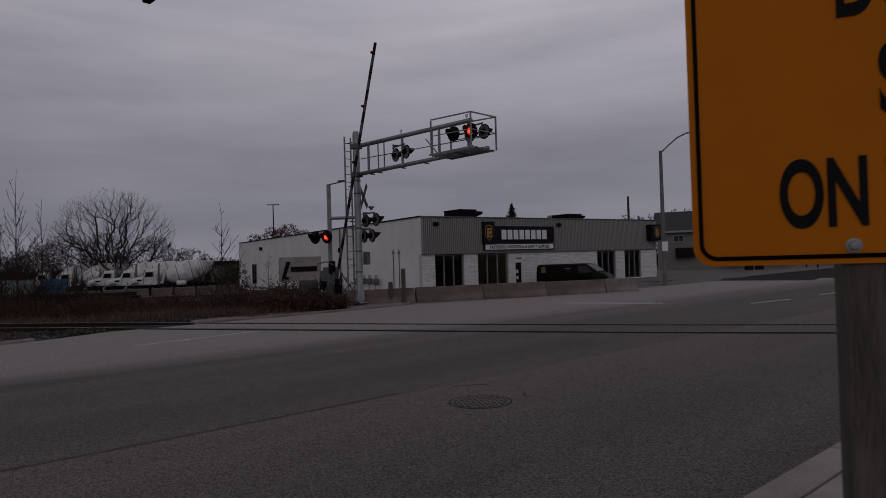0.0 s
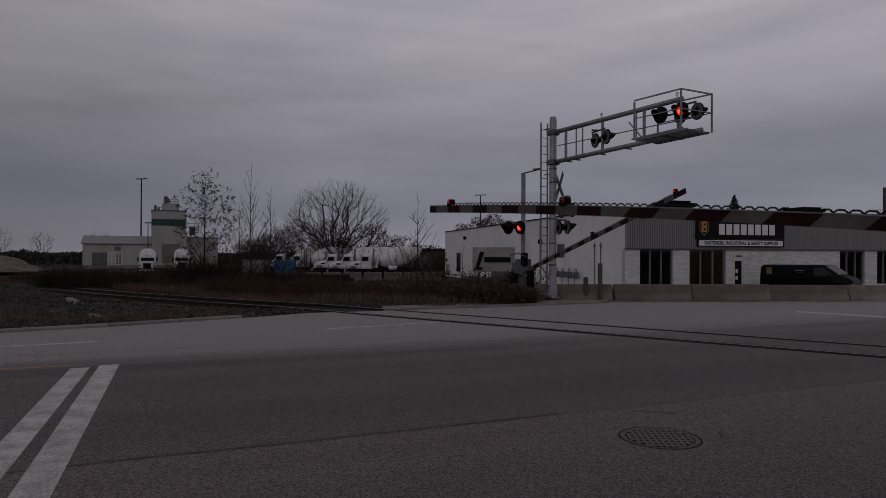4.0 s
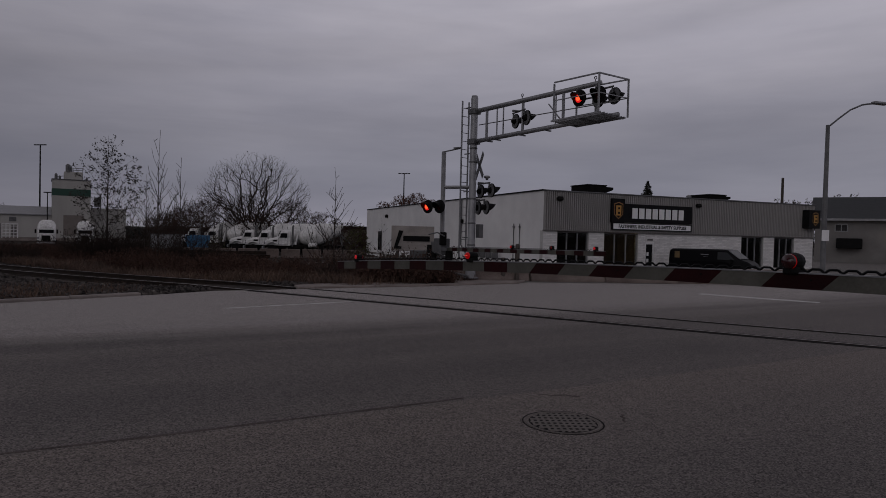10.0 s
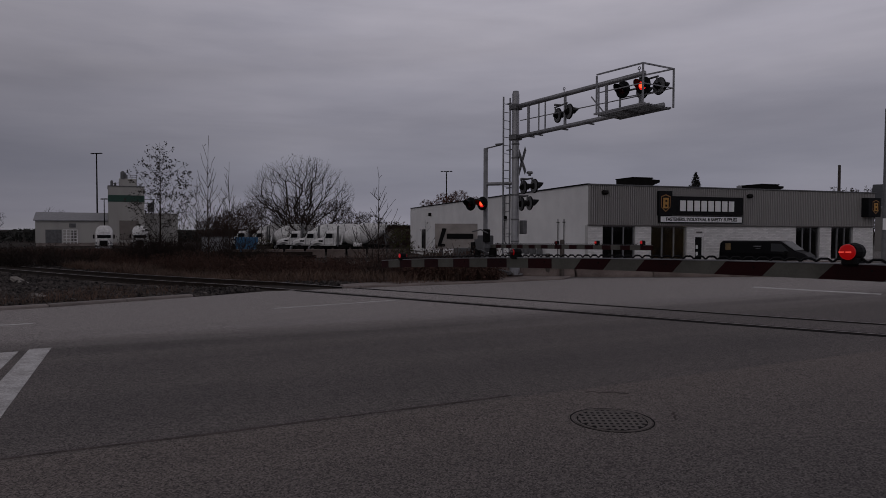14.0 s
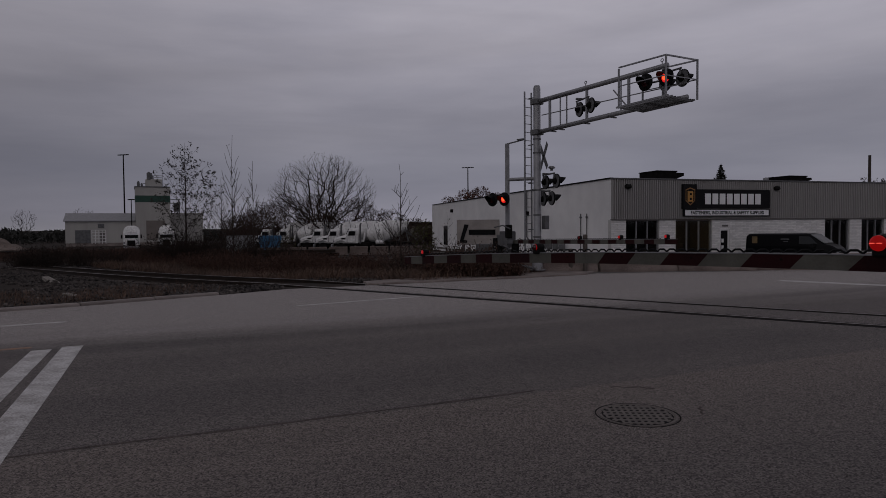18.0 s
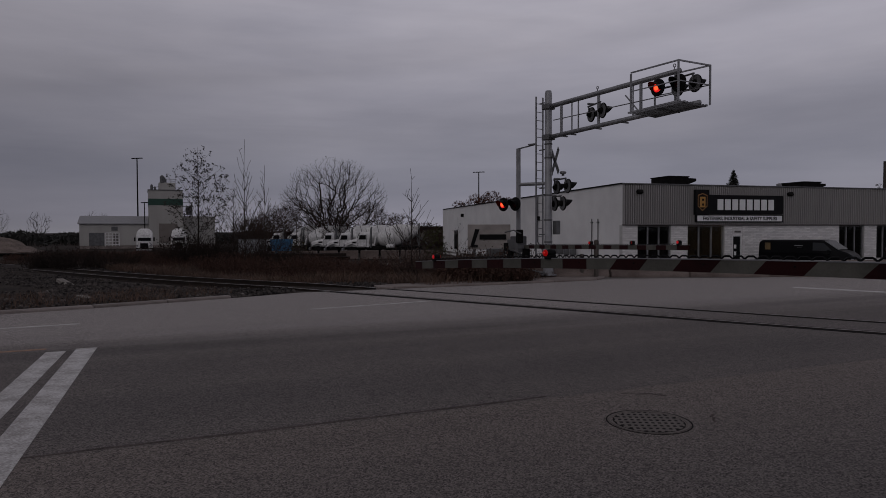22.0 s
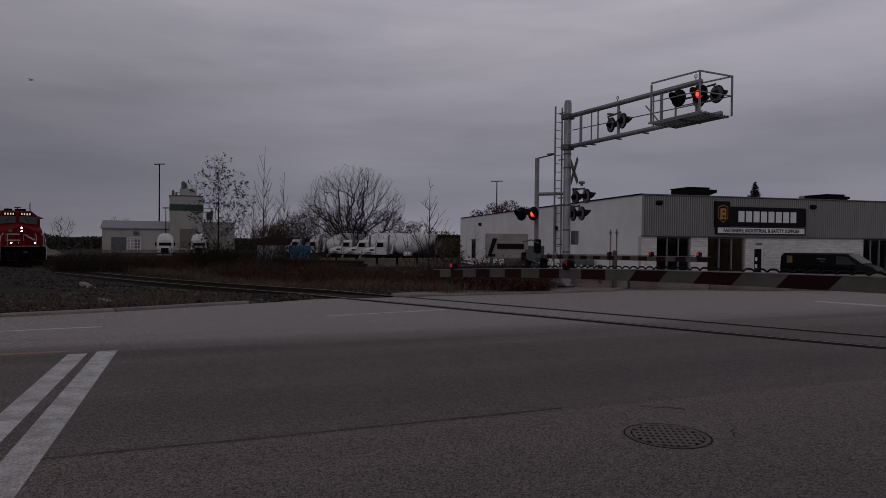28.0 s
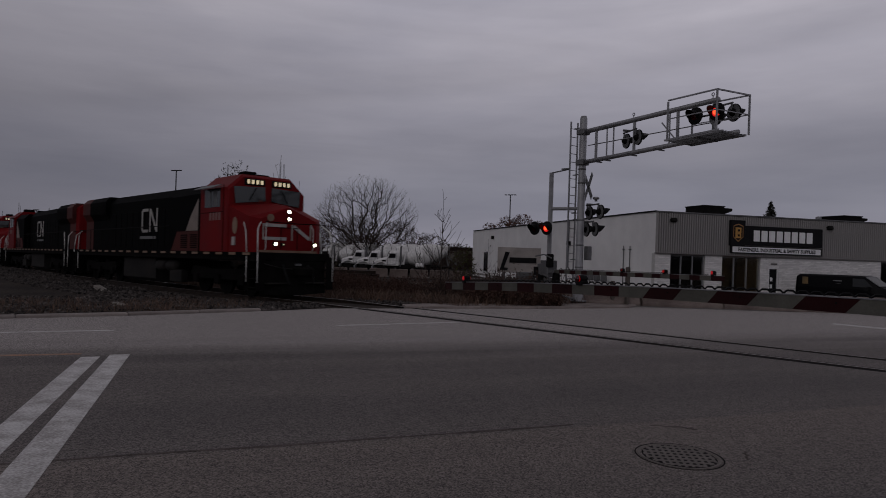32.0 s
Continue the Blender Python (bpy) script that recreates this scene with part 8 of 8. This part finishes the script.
    loft(bm, [[(-0.92, -1.25, 0.16), (-0.62, 0.0, 0.12), (-0.92, 1.25, 0.16), (-1.15, 1.25, 0.16), (-1.15, -1.25, 0.16)],
              [(-1.02, -1.25, 0.62), (-0.86, 0.0, 0.62), (-1.02, 1.25, 0.62), (-1.16, 1.25, 0.62), (-1.16, -1.25, 0.62)],
              [(-1.06, -1.3, 1.28), (-1.04, 0.0, 1.28), (-1.06, 1.3, 1.28), (-1.18, 1.3, 1.28), (-1.18, -1.3, 1.28)]])
    part("plough", bm, M["loco_under"], lo, "black snow plough pilot")
    # platform clutter under the nose: footboard, hose rack, cut lever
    for y in (-0.75, 0.75):
        bm = B()
        box(bm, (-0.92, y, 0.52), (0.3, 0.8, 0.05), bevel=0.01)
        part("footboard", bm, M["tank_grime"], lo)
    bm = B()
    box(bm, (-1.02, 0.15, 1.12), (0.04, 0.26, 0.16))
    part("hose_plate", bm, M["galv_dark"], lo, "pale worn plate")
    bm = B()
    pipe(bm, [(-0.98, -1.25, 1.2), (-0.92, -0.6, 1.05), (-0.9, 0.1, 0.98)], 0.018, 5)
    part("cut_lever", bm, M["tank_grime"], lo, "dark uncoupling lever")
    for x, sgn in ((-0.6, 1), (-LOCO + 0.45, -1)):
        bm = B()
        box(bm, (x, 0, 0.92), (0.9, 0.26, 0.3), bevel=0.05)
        box(bm, (x + 0.34 * sgn, 0.06, 0.92), (0.26, 0.42, 0.36), bevel=0.08)
        part("coupler", bm, M["loco_under"], lo)
        bm = B()
        pipe(bm, [(x - 0.35 * sgn, 0.5, 1.15), (x, 0.5, 0.75), (x + 0.1 * sgn, 0.45, 0.5)], 0.04)
        part("air_hose", bm, M["black"], lo)
        bm = B()
        pipe(bm, [(x - 0.35 * sgn, -0.5, 1.15), (x, -0.55, 0.75), (x + 0.1 * sgn, -0.5, 0.5)], 0.04)
        part("air_hose", bm, M["black"], lo)
    bm = B()
    box(bm, (-LOCO + 0.95, 0, 0.85), (0.15, 2.9, 1.1), bevel=0.02)
    part("rear_pilot", bm, M["loco_under"], lo)
    for x in (-1.15, -LOCO + 1.15):
        for y in (-1.38, 1.38):
            well = new("step_well")
            well.parent = lo
            for k in range(4):
                bm = B()
                box(bm, (x, y, 0.38 + 0.3 * k), (0.5, 0.26, 0.04))
                part("step", bm, M["loco_under"], well)
            bm = B()
            for dx in (-0.27, 0.27):
                box(bm, (x + dx, y, 0.85), (0.03, 0.3, 1.15))
            part("side_plate", bm, M["loco_under"], well)
    # hand rails of the front and rear platforms, white
    for x0, sgn in ((-1.0, 1), (-LOCO + 1.0, -1)):
        for y in (-1, 1):
            hr = B()
            pipe(hr, [(x0 + 0.13 * sgn, 1.5 * y, 0.55), (x0 + 0.13 * sgn, 1.5 * y, 1.55), (x0 + 0.0 * sgn, 1.44 * y, 2.35), (x0 - 0.25 * sgn, 1.2 * y, 2.6)], 0.019, 6)
            part("handrail", hr, M["rail_white"], lo, "white painted handrail", True)
            hr = B()
            pipe(hr, [(x0 - 0.62 * sgn, 1.5 * y, 0.55), (x0 - 0.62 * sgn, 1.5 * y, 1.55), (x0 - 0.72 * sgn, 1.5 * y, 2.3), (x0 - 0.95 * sgn, 1.46 * y, 2.6)], 0.019, 6)
            part("handrail", hr, M["rail_white"], lo, "white painted handrail", True)
        hr = B()
        pipe(hr, [(x0 + 0.1 * sgn, -1.2, 2.6), (x0 + 0.14 * sgn, 0, 2.58), (x0 + 0.1 * sgn, 1.2, 2.6)], 0.02, 6)
        part("front_rail", hr, M["loco_black"], lo, "thin dark platform rail")
    # long hood
    bm = B()
    loft(bm, [[(x, -w, 1.57), (x, w, 1.57), (x, w, h - 0.35), (x, w - 0.3, h), (x, -w + 0.3, h), (x, -w, h - 0.35)] for x, w, h in
              ((-5.21, 1.42, 4.14), (-8.2, 1.42, 4.10))])
    part("equipment_hood", bm, M["loco_black"], lo, "black hood behind the cab")
    bm = B()
    loft(bm, [[(x, -w, 1.57), (x, w, 1.57), (x, w, h - 0.35), (x, w - 0.3, h), (x, -w + 0.3, h), (x, -w, h - 0.35)] for x, w, h in
              ((-8.21, 1.02, 4.22), (-17.2, 1.02, 4.26))])
    hood = part("engine_hood", bm, M["loco_black"], lo, "long black engine hood")
    bm = B()
    loft(bm, [[(x, -1.02, 1.57), (x, 1.02, 1.57), (x, 1.02, 3.1), (x, 1.22, 3.40), (x, 1.22, 4.05), (x, 1.0, 4.30), (x, -1.0, 4.30), (x, -1.22, 4.05), (x, -1.22, 3.45), (x, -1.02, 3.1)] for x in (-17.21, -19.75)])
    part("radiator_hood", bm, M["loco_black"], lo, "black overhanging radiator housing")
    bm = B()
    loft(bm, [[(x, -1.02, 1.57), (x, 1.02, 1.57), (x, 1.02, 3.1), (x, 1.22, 3.40), (x, 1.22, 4.05), (x, 1.0, 4.30), (x, -1.0, 4.30), (x, -1.22, 4.05), (x, -1.22, 3.45), (x, -1.02, 3.1)] for x in (-19.76, -21.0)])
    part("hood_end_band", bm, M["red_sooty"], lo, "sooty red end of the hood")
    bm = B()
    loft(bm, [[(x, -w, 1.57), (x, w, 1.57), (x, w, 4.0), (x, w - 0.2, 4.2), (x, -w + 0.2, 4.2), (x, -w, 4.0)] for x, w in ((-21.01, 1.0), (-21.25, 0.9))])
    part("hood_end", bm, M["loco_red"], lo, "red hood end")
    # doors and grilles on the hood
    dr = B()
    box(dr, (0, 0, 0), (0.72, 0.03, 1.65), bevel=0.01)
    dr = finish(dr)
    dr.materials.append(M["loco_black"])
    pieces("hood_door", dr, hood, [pose(-8.7 - 0.78 * k, y, 2.55) for k in range(11) for y in (-1.03, 1.03)])
    for y in (-1, 1):
        for x in (-17.95, -19.1):
            bm = B()
            for k in range(8):
                box(bm, (x, 1.225 * y, 3.42 + 0.06 * k), (1.2, 0.03, 0.035))
            part("radiator_grille", bm, M["loco_under"], lo, "dark slatted grille")
        # red lower cab side with pale slanted flash
        bm = B()
        pts = [(-5.6, 1.58), (-8.15, 1.58), (-7.6, 2.35), (-6.4, 2.35), (-5.6, 2.35)]
        plate(bm, [(x, z) for x, z in pts], 1.425 * y, 1.445 * y)
        part("red_panel", bm, M["red_sooty"], lo, "sooty red lower panel")
        bm = B()
        plate(bm, [(-5.65, 2.37), (-6.75, 2.37), (-6.35, 2.9), (-5.65, 3.6)], 1.428 * y, 1.447 * y)
        part("pale_flash", bm, M["flash_tan"], lo, "pale slanted flash")
        # owner's mark on the hood as plain bars
        K = lambda x, z: (x, 1.065 * y, z)
        f = -1 if y < 0 else 1
        c0 = -11.7
        for a, b in ((K(c0 + 0.75 * f, 3.42), K(c0 + 0.1 * f, 3.42)), (K(c0 + 0.75 * f, 2.46), K(c0 + 0.1 * f, 2.46)), (K(c0 + 0.80 * f, 3.40), K(c0 + 0.80 * f, 2.48)),
                     (K(c0 - 0.2 * f, 3.42), K(c0 - 0.9 * f, 2.46)), (K(c0 - 0.15 * f, 3.47), K(c0 - 0.15 * f, 2.41)), (K(c0 - 0.95 * f, 3.47), K(c0 - 0.95 * f, 2.41))):
            bm = B()
            bar(bm, a, b, 0.02, 0.13)
            part("mark_bar", bm, M["loco_pale"], hood, "pale bar of the owner's mark")
        bm = B()
        box(bm, (c0 - 0.1, 1.06 * y, 2.16), (1.9, 0.02, 0.13))
        part("mark_bar", bm, surf("faded_print", (0.10, 0.10, 0.10), (0.18, 0.18, 0.18), 6.0, 0.6), hood, "faded writing bar")
        # walkway rails
        bm = B()
        pipe(bm, [(-8.3, 1.48 * y, 2.6), (-20.6, 1.48 * y, 2.6)], 0.02, 6)
        part("walkway_rail", bm, M["black_matt"], lo)
        for k in range(8):
            bm = B()
            rod(bm, (-8.3 - 1.72 * k, 1.48 * y, 1.57), (-8.3 - 1.72 * k, 1.48 * y, 2.6), 0.016, n=6)
            part("stanchion", bm, M["black_matt"], lo)
        for x in (-6.0, -6.9):
            bm = B()
            for k in range(7):
                box(bm, (x, 1.448 * y, 1.72 + 0.08 * k), (0.6, 0.02, 0.045))
            part("louvre", bm, M["loco_under"], lo)
    # fuel tank and air reservoirs
    bm = B()
    loft(bm, [[(x, -1.25, 0.35), (x, -1.0, 0.2), (x, 1.0, 0.2), (x, 1.25, 0.35), (x, 1.25, 1.25), (x, -1.25, 1.25)] for x in (-10.2, -14.2)])
    part("fuel_tank", bm, M["tank_grime"], lo)
    for y in (-1.15, 1.15):
        for x in (-8.5, -9.6):
            bm = B()
            turned(bm, [(0.0, -0.5), (0.2, -0.45), (0.24, -0.35), (0.24, 0.35), (0.2, 0.45), (0.0, 0.5)], 12, pose(x, y, 0.95, 0, 90))
            part("air_reservoir", bm, M["tank_grime"], lo, "dark air tank", True)
        bm = B()
        box(bm, (-8.0, y, 0.55), (1.2, 0.3, 0.5), bevel=0.03)
        part("battery_box", bm, M["tank_grime"], lo)
    # trucks
    for cx in (-4.4, -17.9):
        bg = new("truck")
        bg.parent = lo
        for y in (-1, 1):
            bm = B()
            plate(bm, [(cx - 2.4, 0.75), (cx - 2.2, 0.55), (cx + 2.2, 0.55), (cx + 2.4, 0.75), (cx + 2.2, 1.02), (cx + 0.8, 0.92), (cx - 0.8, 0.92), (cx - 2.2, 1.02)], 1.0 * y, 1.16 * y)
            part("side_frame", bm, M["loco_under"], bg)
        for dx in (-1.85, 0, 1.85):
            bm = B()
            rod(bm, (cx + dx, -0.72, 0.53), (cx + dx, 0.72, 0.53), 0.09, n=10)
            for y in (-0.76, 0.76):
                turned(bm, [(0.0, -0.07), (0.53, -0.07), (0.53, 0.05), (0.56, 0.06), (0.56, 0.075), (0.0, 0.07)] if y < 0 else [(0.0, -0.07), (0.56, -0.075), (0.56, -0.06), (0.53, -0.05), (0.53, 0.07), (0.0, 0.07)], 22, pose(cx + dx, y, 0.53, 90))
            part("wheelset", bm, M["loco_under"], bg, "dark steel wheelset")
            for y in (-1.17, 1.17):
                bm = B()
                box(bm, (cx + dx, y, 0.55), (0.4, 0.16, 0.36), bevel=0.04)
                part("axle_box", bm, M["loco_under"], bg)
    return lo


SIZE = 0.95
loco = locomotive()
rescale(loco, (SIZE, SIZE, SIZE))
HEAD_X = 1.45 * SIZE
RUN = [(0.0, 310.0), (27.0, 58.7), (28.0, 49.2), (29.0, 39.9), (30.0, 30.7), (31.0, 21.8), (32.0, 13.65)]     # seconds, metres of the headlight up the line


def run_at(t):
    return float(np.interp(t, [a for a, _ in RUN], [b for _, b in RUN]))


def loco_pose(w_front, back):
    """Pose of a unit whose leading coupler stands w_front metres up the line; back: it runs hind end first."""
    (x0, y0, z0, _), (x1, y1, z1, _) = track(w_front + 4.4 * SIZE), track(w_front + 17.9 * SIZE)
    a, b = Vector((x0, y0, z0)), Vector((x1, y1, z1))
    d = (a - b).normalized()
    turn = math.degrees(math.atan2(d.y, d.x))
    if not back:
        o = a + d * 4.4 * SIZE
        return pose(o.x, o.y, o.z + RAIL_TOP + 0.005, 0, -math.degrees(math.asin(d.z)), turn)
    o = b - d * 4.4 * SIZE
    return pose(o.x, o.y, o.z + RAIL_TOP + 0.005, 0, math.degrees(math.asin(d.z)), turn + 180)


def loco_rows(ahead, back):
    return [(t, loco_pose(run_at(t) - HEAD_X + ahead, back)) for t in [2.0 * k for k in range(13)] + [25, 26, 27, 28, 29, 30, 31, 32]]


second = copy_thing(loco, pose(0, 0, 0))
tagged(second, "black and red diesel locomotive coupled backwards behind the first")
third = copy_thing(loco, pose(0, 0, 0))
tagged(third, "red and black diesel locomotive at the back of the train")
trains = [(loco, loco_rows(0.0, False)), (second, loco_rows(LOCO * SIZE + 0.15, True)), (third, loco_rows(2 * LOCO * SIZE + 0.3, False))]


# ---- a bird that crosses the sky ----
bird = thing("bird", pose(0, 0, 0), "small dark bird in flight", "bird")
bm = B()
turned(bm, [(0.0, -0.10), (0.02, -0.085), (0.034, -0.02), (0.028, 0.05), (0.022, 0.08), (0.0, 0.11)], 8, pose(0, 0, 0, 0, 90))
part("body", bm, M["black_matt"], bird, "", True)
for s in (-1, 1):
    bm = B()
    loft(bm, [[(0.05, 0.02 * s, 0.0), (-0.04, 0.02 * s, 0.0), (-0.04, 0.02 * s, 0.012), (0.05, 0.02 * s, 0.012)], [(0.03, 0.11 * s, 0.04), (-0.04, 0.11 * s, 0.04), (-0.04, 0.11 * s, 0.047), (0.03, 0.11 * s, 0.047)],
              [(-0.03, 0.21 * s, 0.03), (-0.05, 0.21 * s, 0.03), (-0.05, 0.21 * s, 0.034), (-0.03, 0.21 * s, 0.034)]])
    part("wing", bm, M["black_matt"], bird)
bm = B()
slab(bm, [(-0.08, -0.012), (-0.17, -0.03), (-0.17, 0.03), (-0.08, 0.012)], 0.0, 0.008)
part("tail", bm, M["black_matt"], bird)
BIRD = [(t, pose(x, y, 9.75, 0, 0, 3)) for t, x, y in ((0.0, -390.0, 2.0), (20.0, -132.0, 19.0), (28.0, -31.0, 25.0), (29.2, -16.4, 25.7), (30.0, -5.4, 26.14), (31.0, 5.7, 26.7), (32.0, 16.8, 27.2))]

# ---- what moves ----
FAR_ARM = [(0.0, 68.0), (0.5, 59.8), (1.0, 49.3), (1.5, 40.6), (2.0, 33.2), (2.5, 26.4), (3.0, 20.6), (3.5, 16.8), (4.5, 12.0), (5.5, 8.0), (6.0, 5.7), (6.5, 3.5), (7.0, 2.0), (7.5, 1.12), (32.0, 1.12)]
NEAR_ARM = [(0.0, 72.0), (0.5, 66.0), (1.0, 56.0), (1.5, 44.0), (2.0, 32.5), (2.3, 26.6), (2.7, 19.7), (3.0, 15.1), (3.5, 9.8), (4.0, 4.8), (4.5, 0.8), (5.0, -1.2), (5.5, -1.63), (32.0, -1.63)]


def flash_rows(m, phase, lead):
    """Turns a lens drum half round at every change of the flashing pair."""
    half = FLASH / 2
    first = FLASH_AT - lead - FLASH / 4 - 60 * FLASH
    state = lambda t: int(math.floor((t - first) / half)) % 2 == phase     # lit while true
    rows = []
    turn = 0.0 if state(0.0) else 178.0
    rows.append((0.0, m @ pose(0, 0, 0, 0, 0, turn)))
    n = math.ceil(-first / half)
    t = first + n * half
    while t < 31.95:
        then = 178.0 - turn if turn in (0.0, 178.0) else 0.0
        for dt, a in ((-0.0334, turn), (0.0, 89.0), (0.0334, then)):
            if t + dt > 0.03:
                rows.append((t + dt, m @ pose(0, 0, 0, 0, 0, a)))
        turn = then
        t += half
    rows.append((32.0, m @ pose(0, 0, 0, 0, 0, turn)))
    out, last = [], -1
    for t, p in rows:
        if frame(t) > last:
            out.append((t, p))
            last = frame(t)
    return out


def motions():
    walk(far_arm, [(t, FAR_PIVOT @ pose(0, 0, 0, 0, -a, 0)) for t, a in FAR_ARM])
    walk(near_arm, [(t, pose(0, 0, NEAR_Z - 0.1, 0, -a, 0)) for t, a in NEAR_ARM])
    for drum, m, phase, lead in blinkers:
        walk(drum, flash_rows(m, phase, lead))
    for loco, rows in trains:
        walk(loco, rows)
    walk(bird, BIRD)


motions()
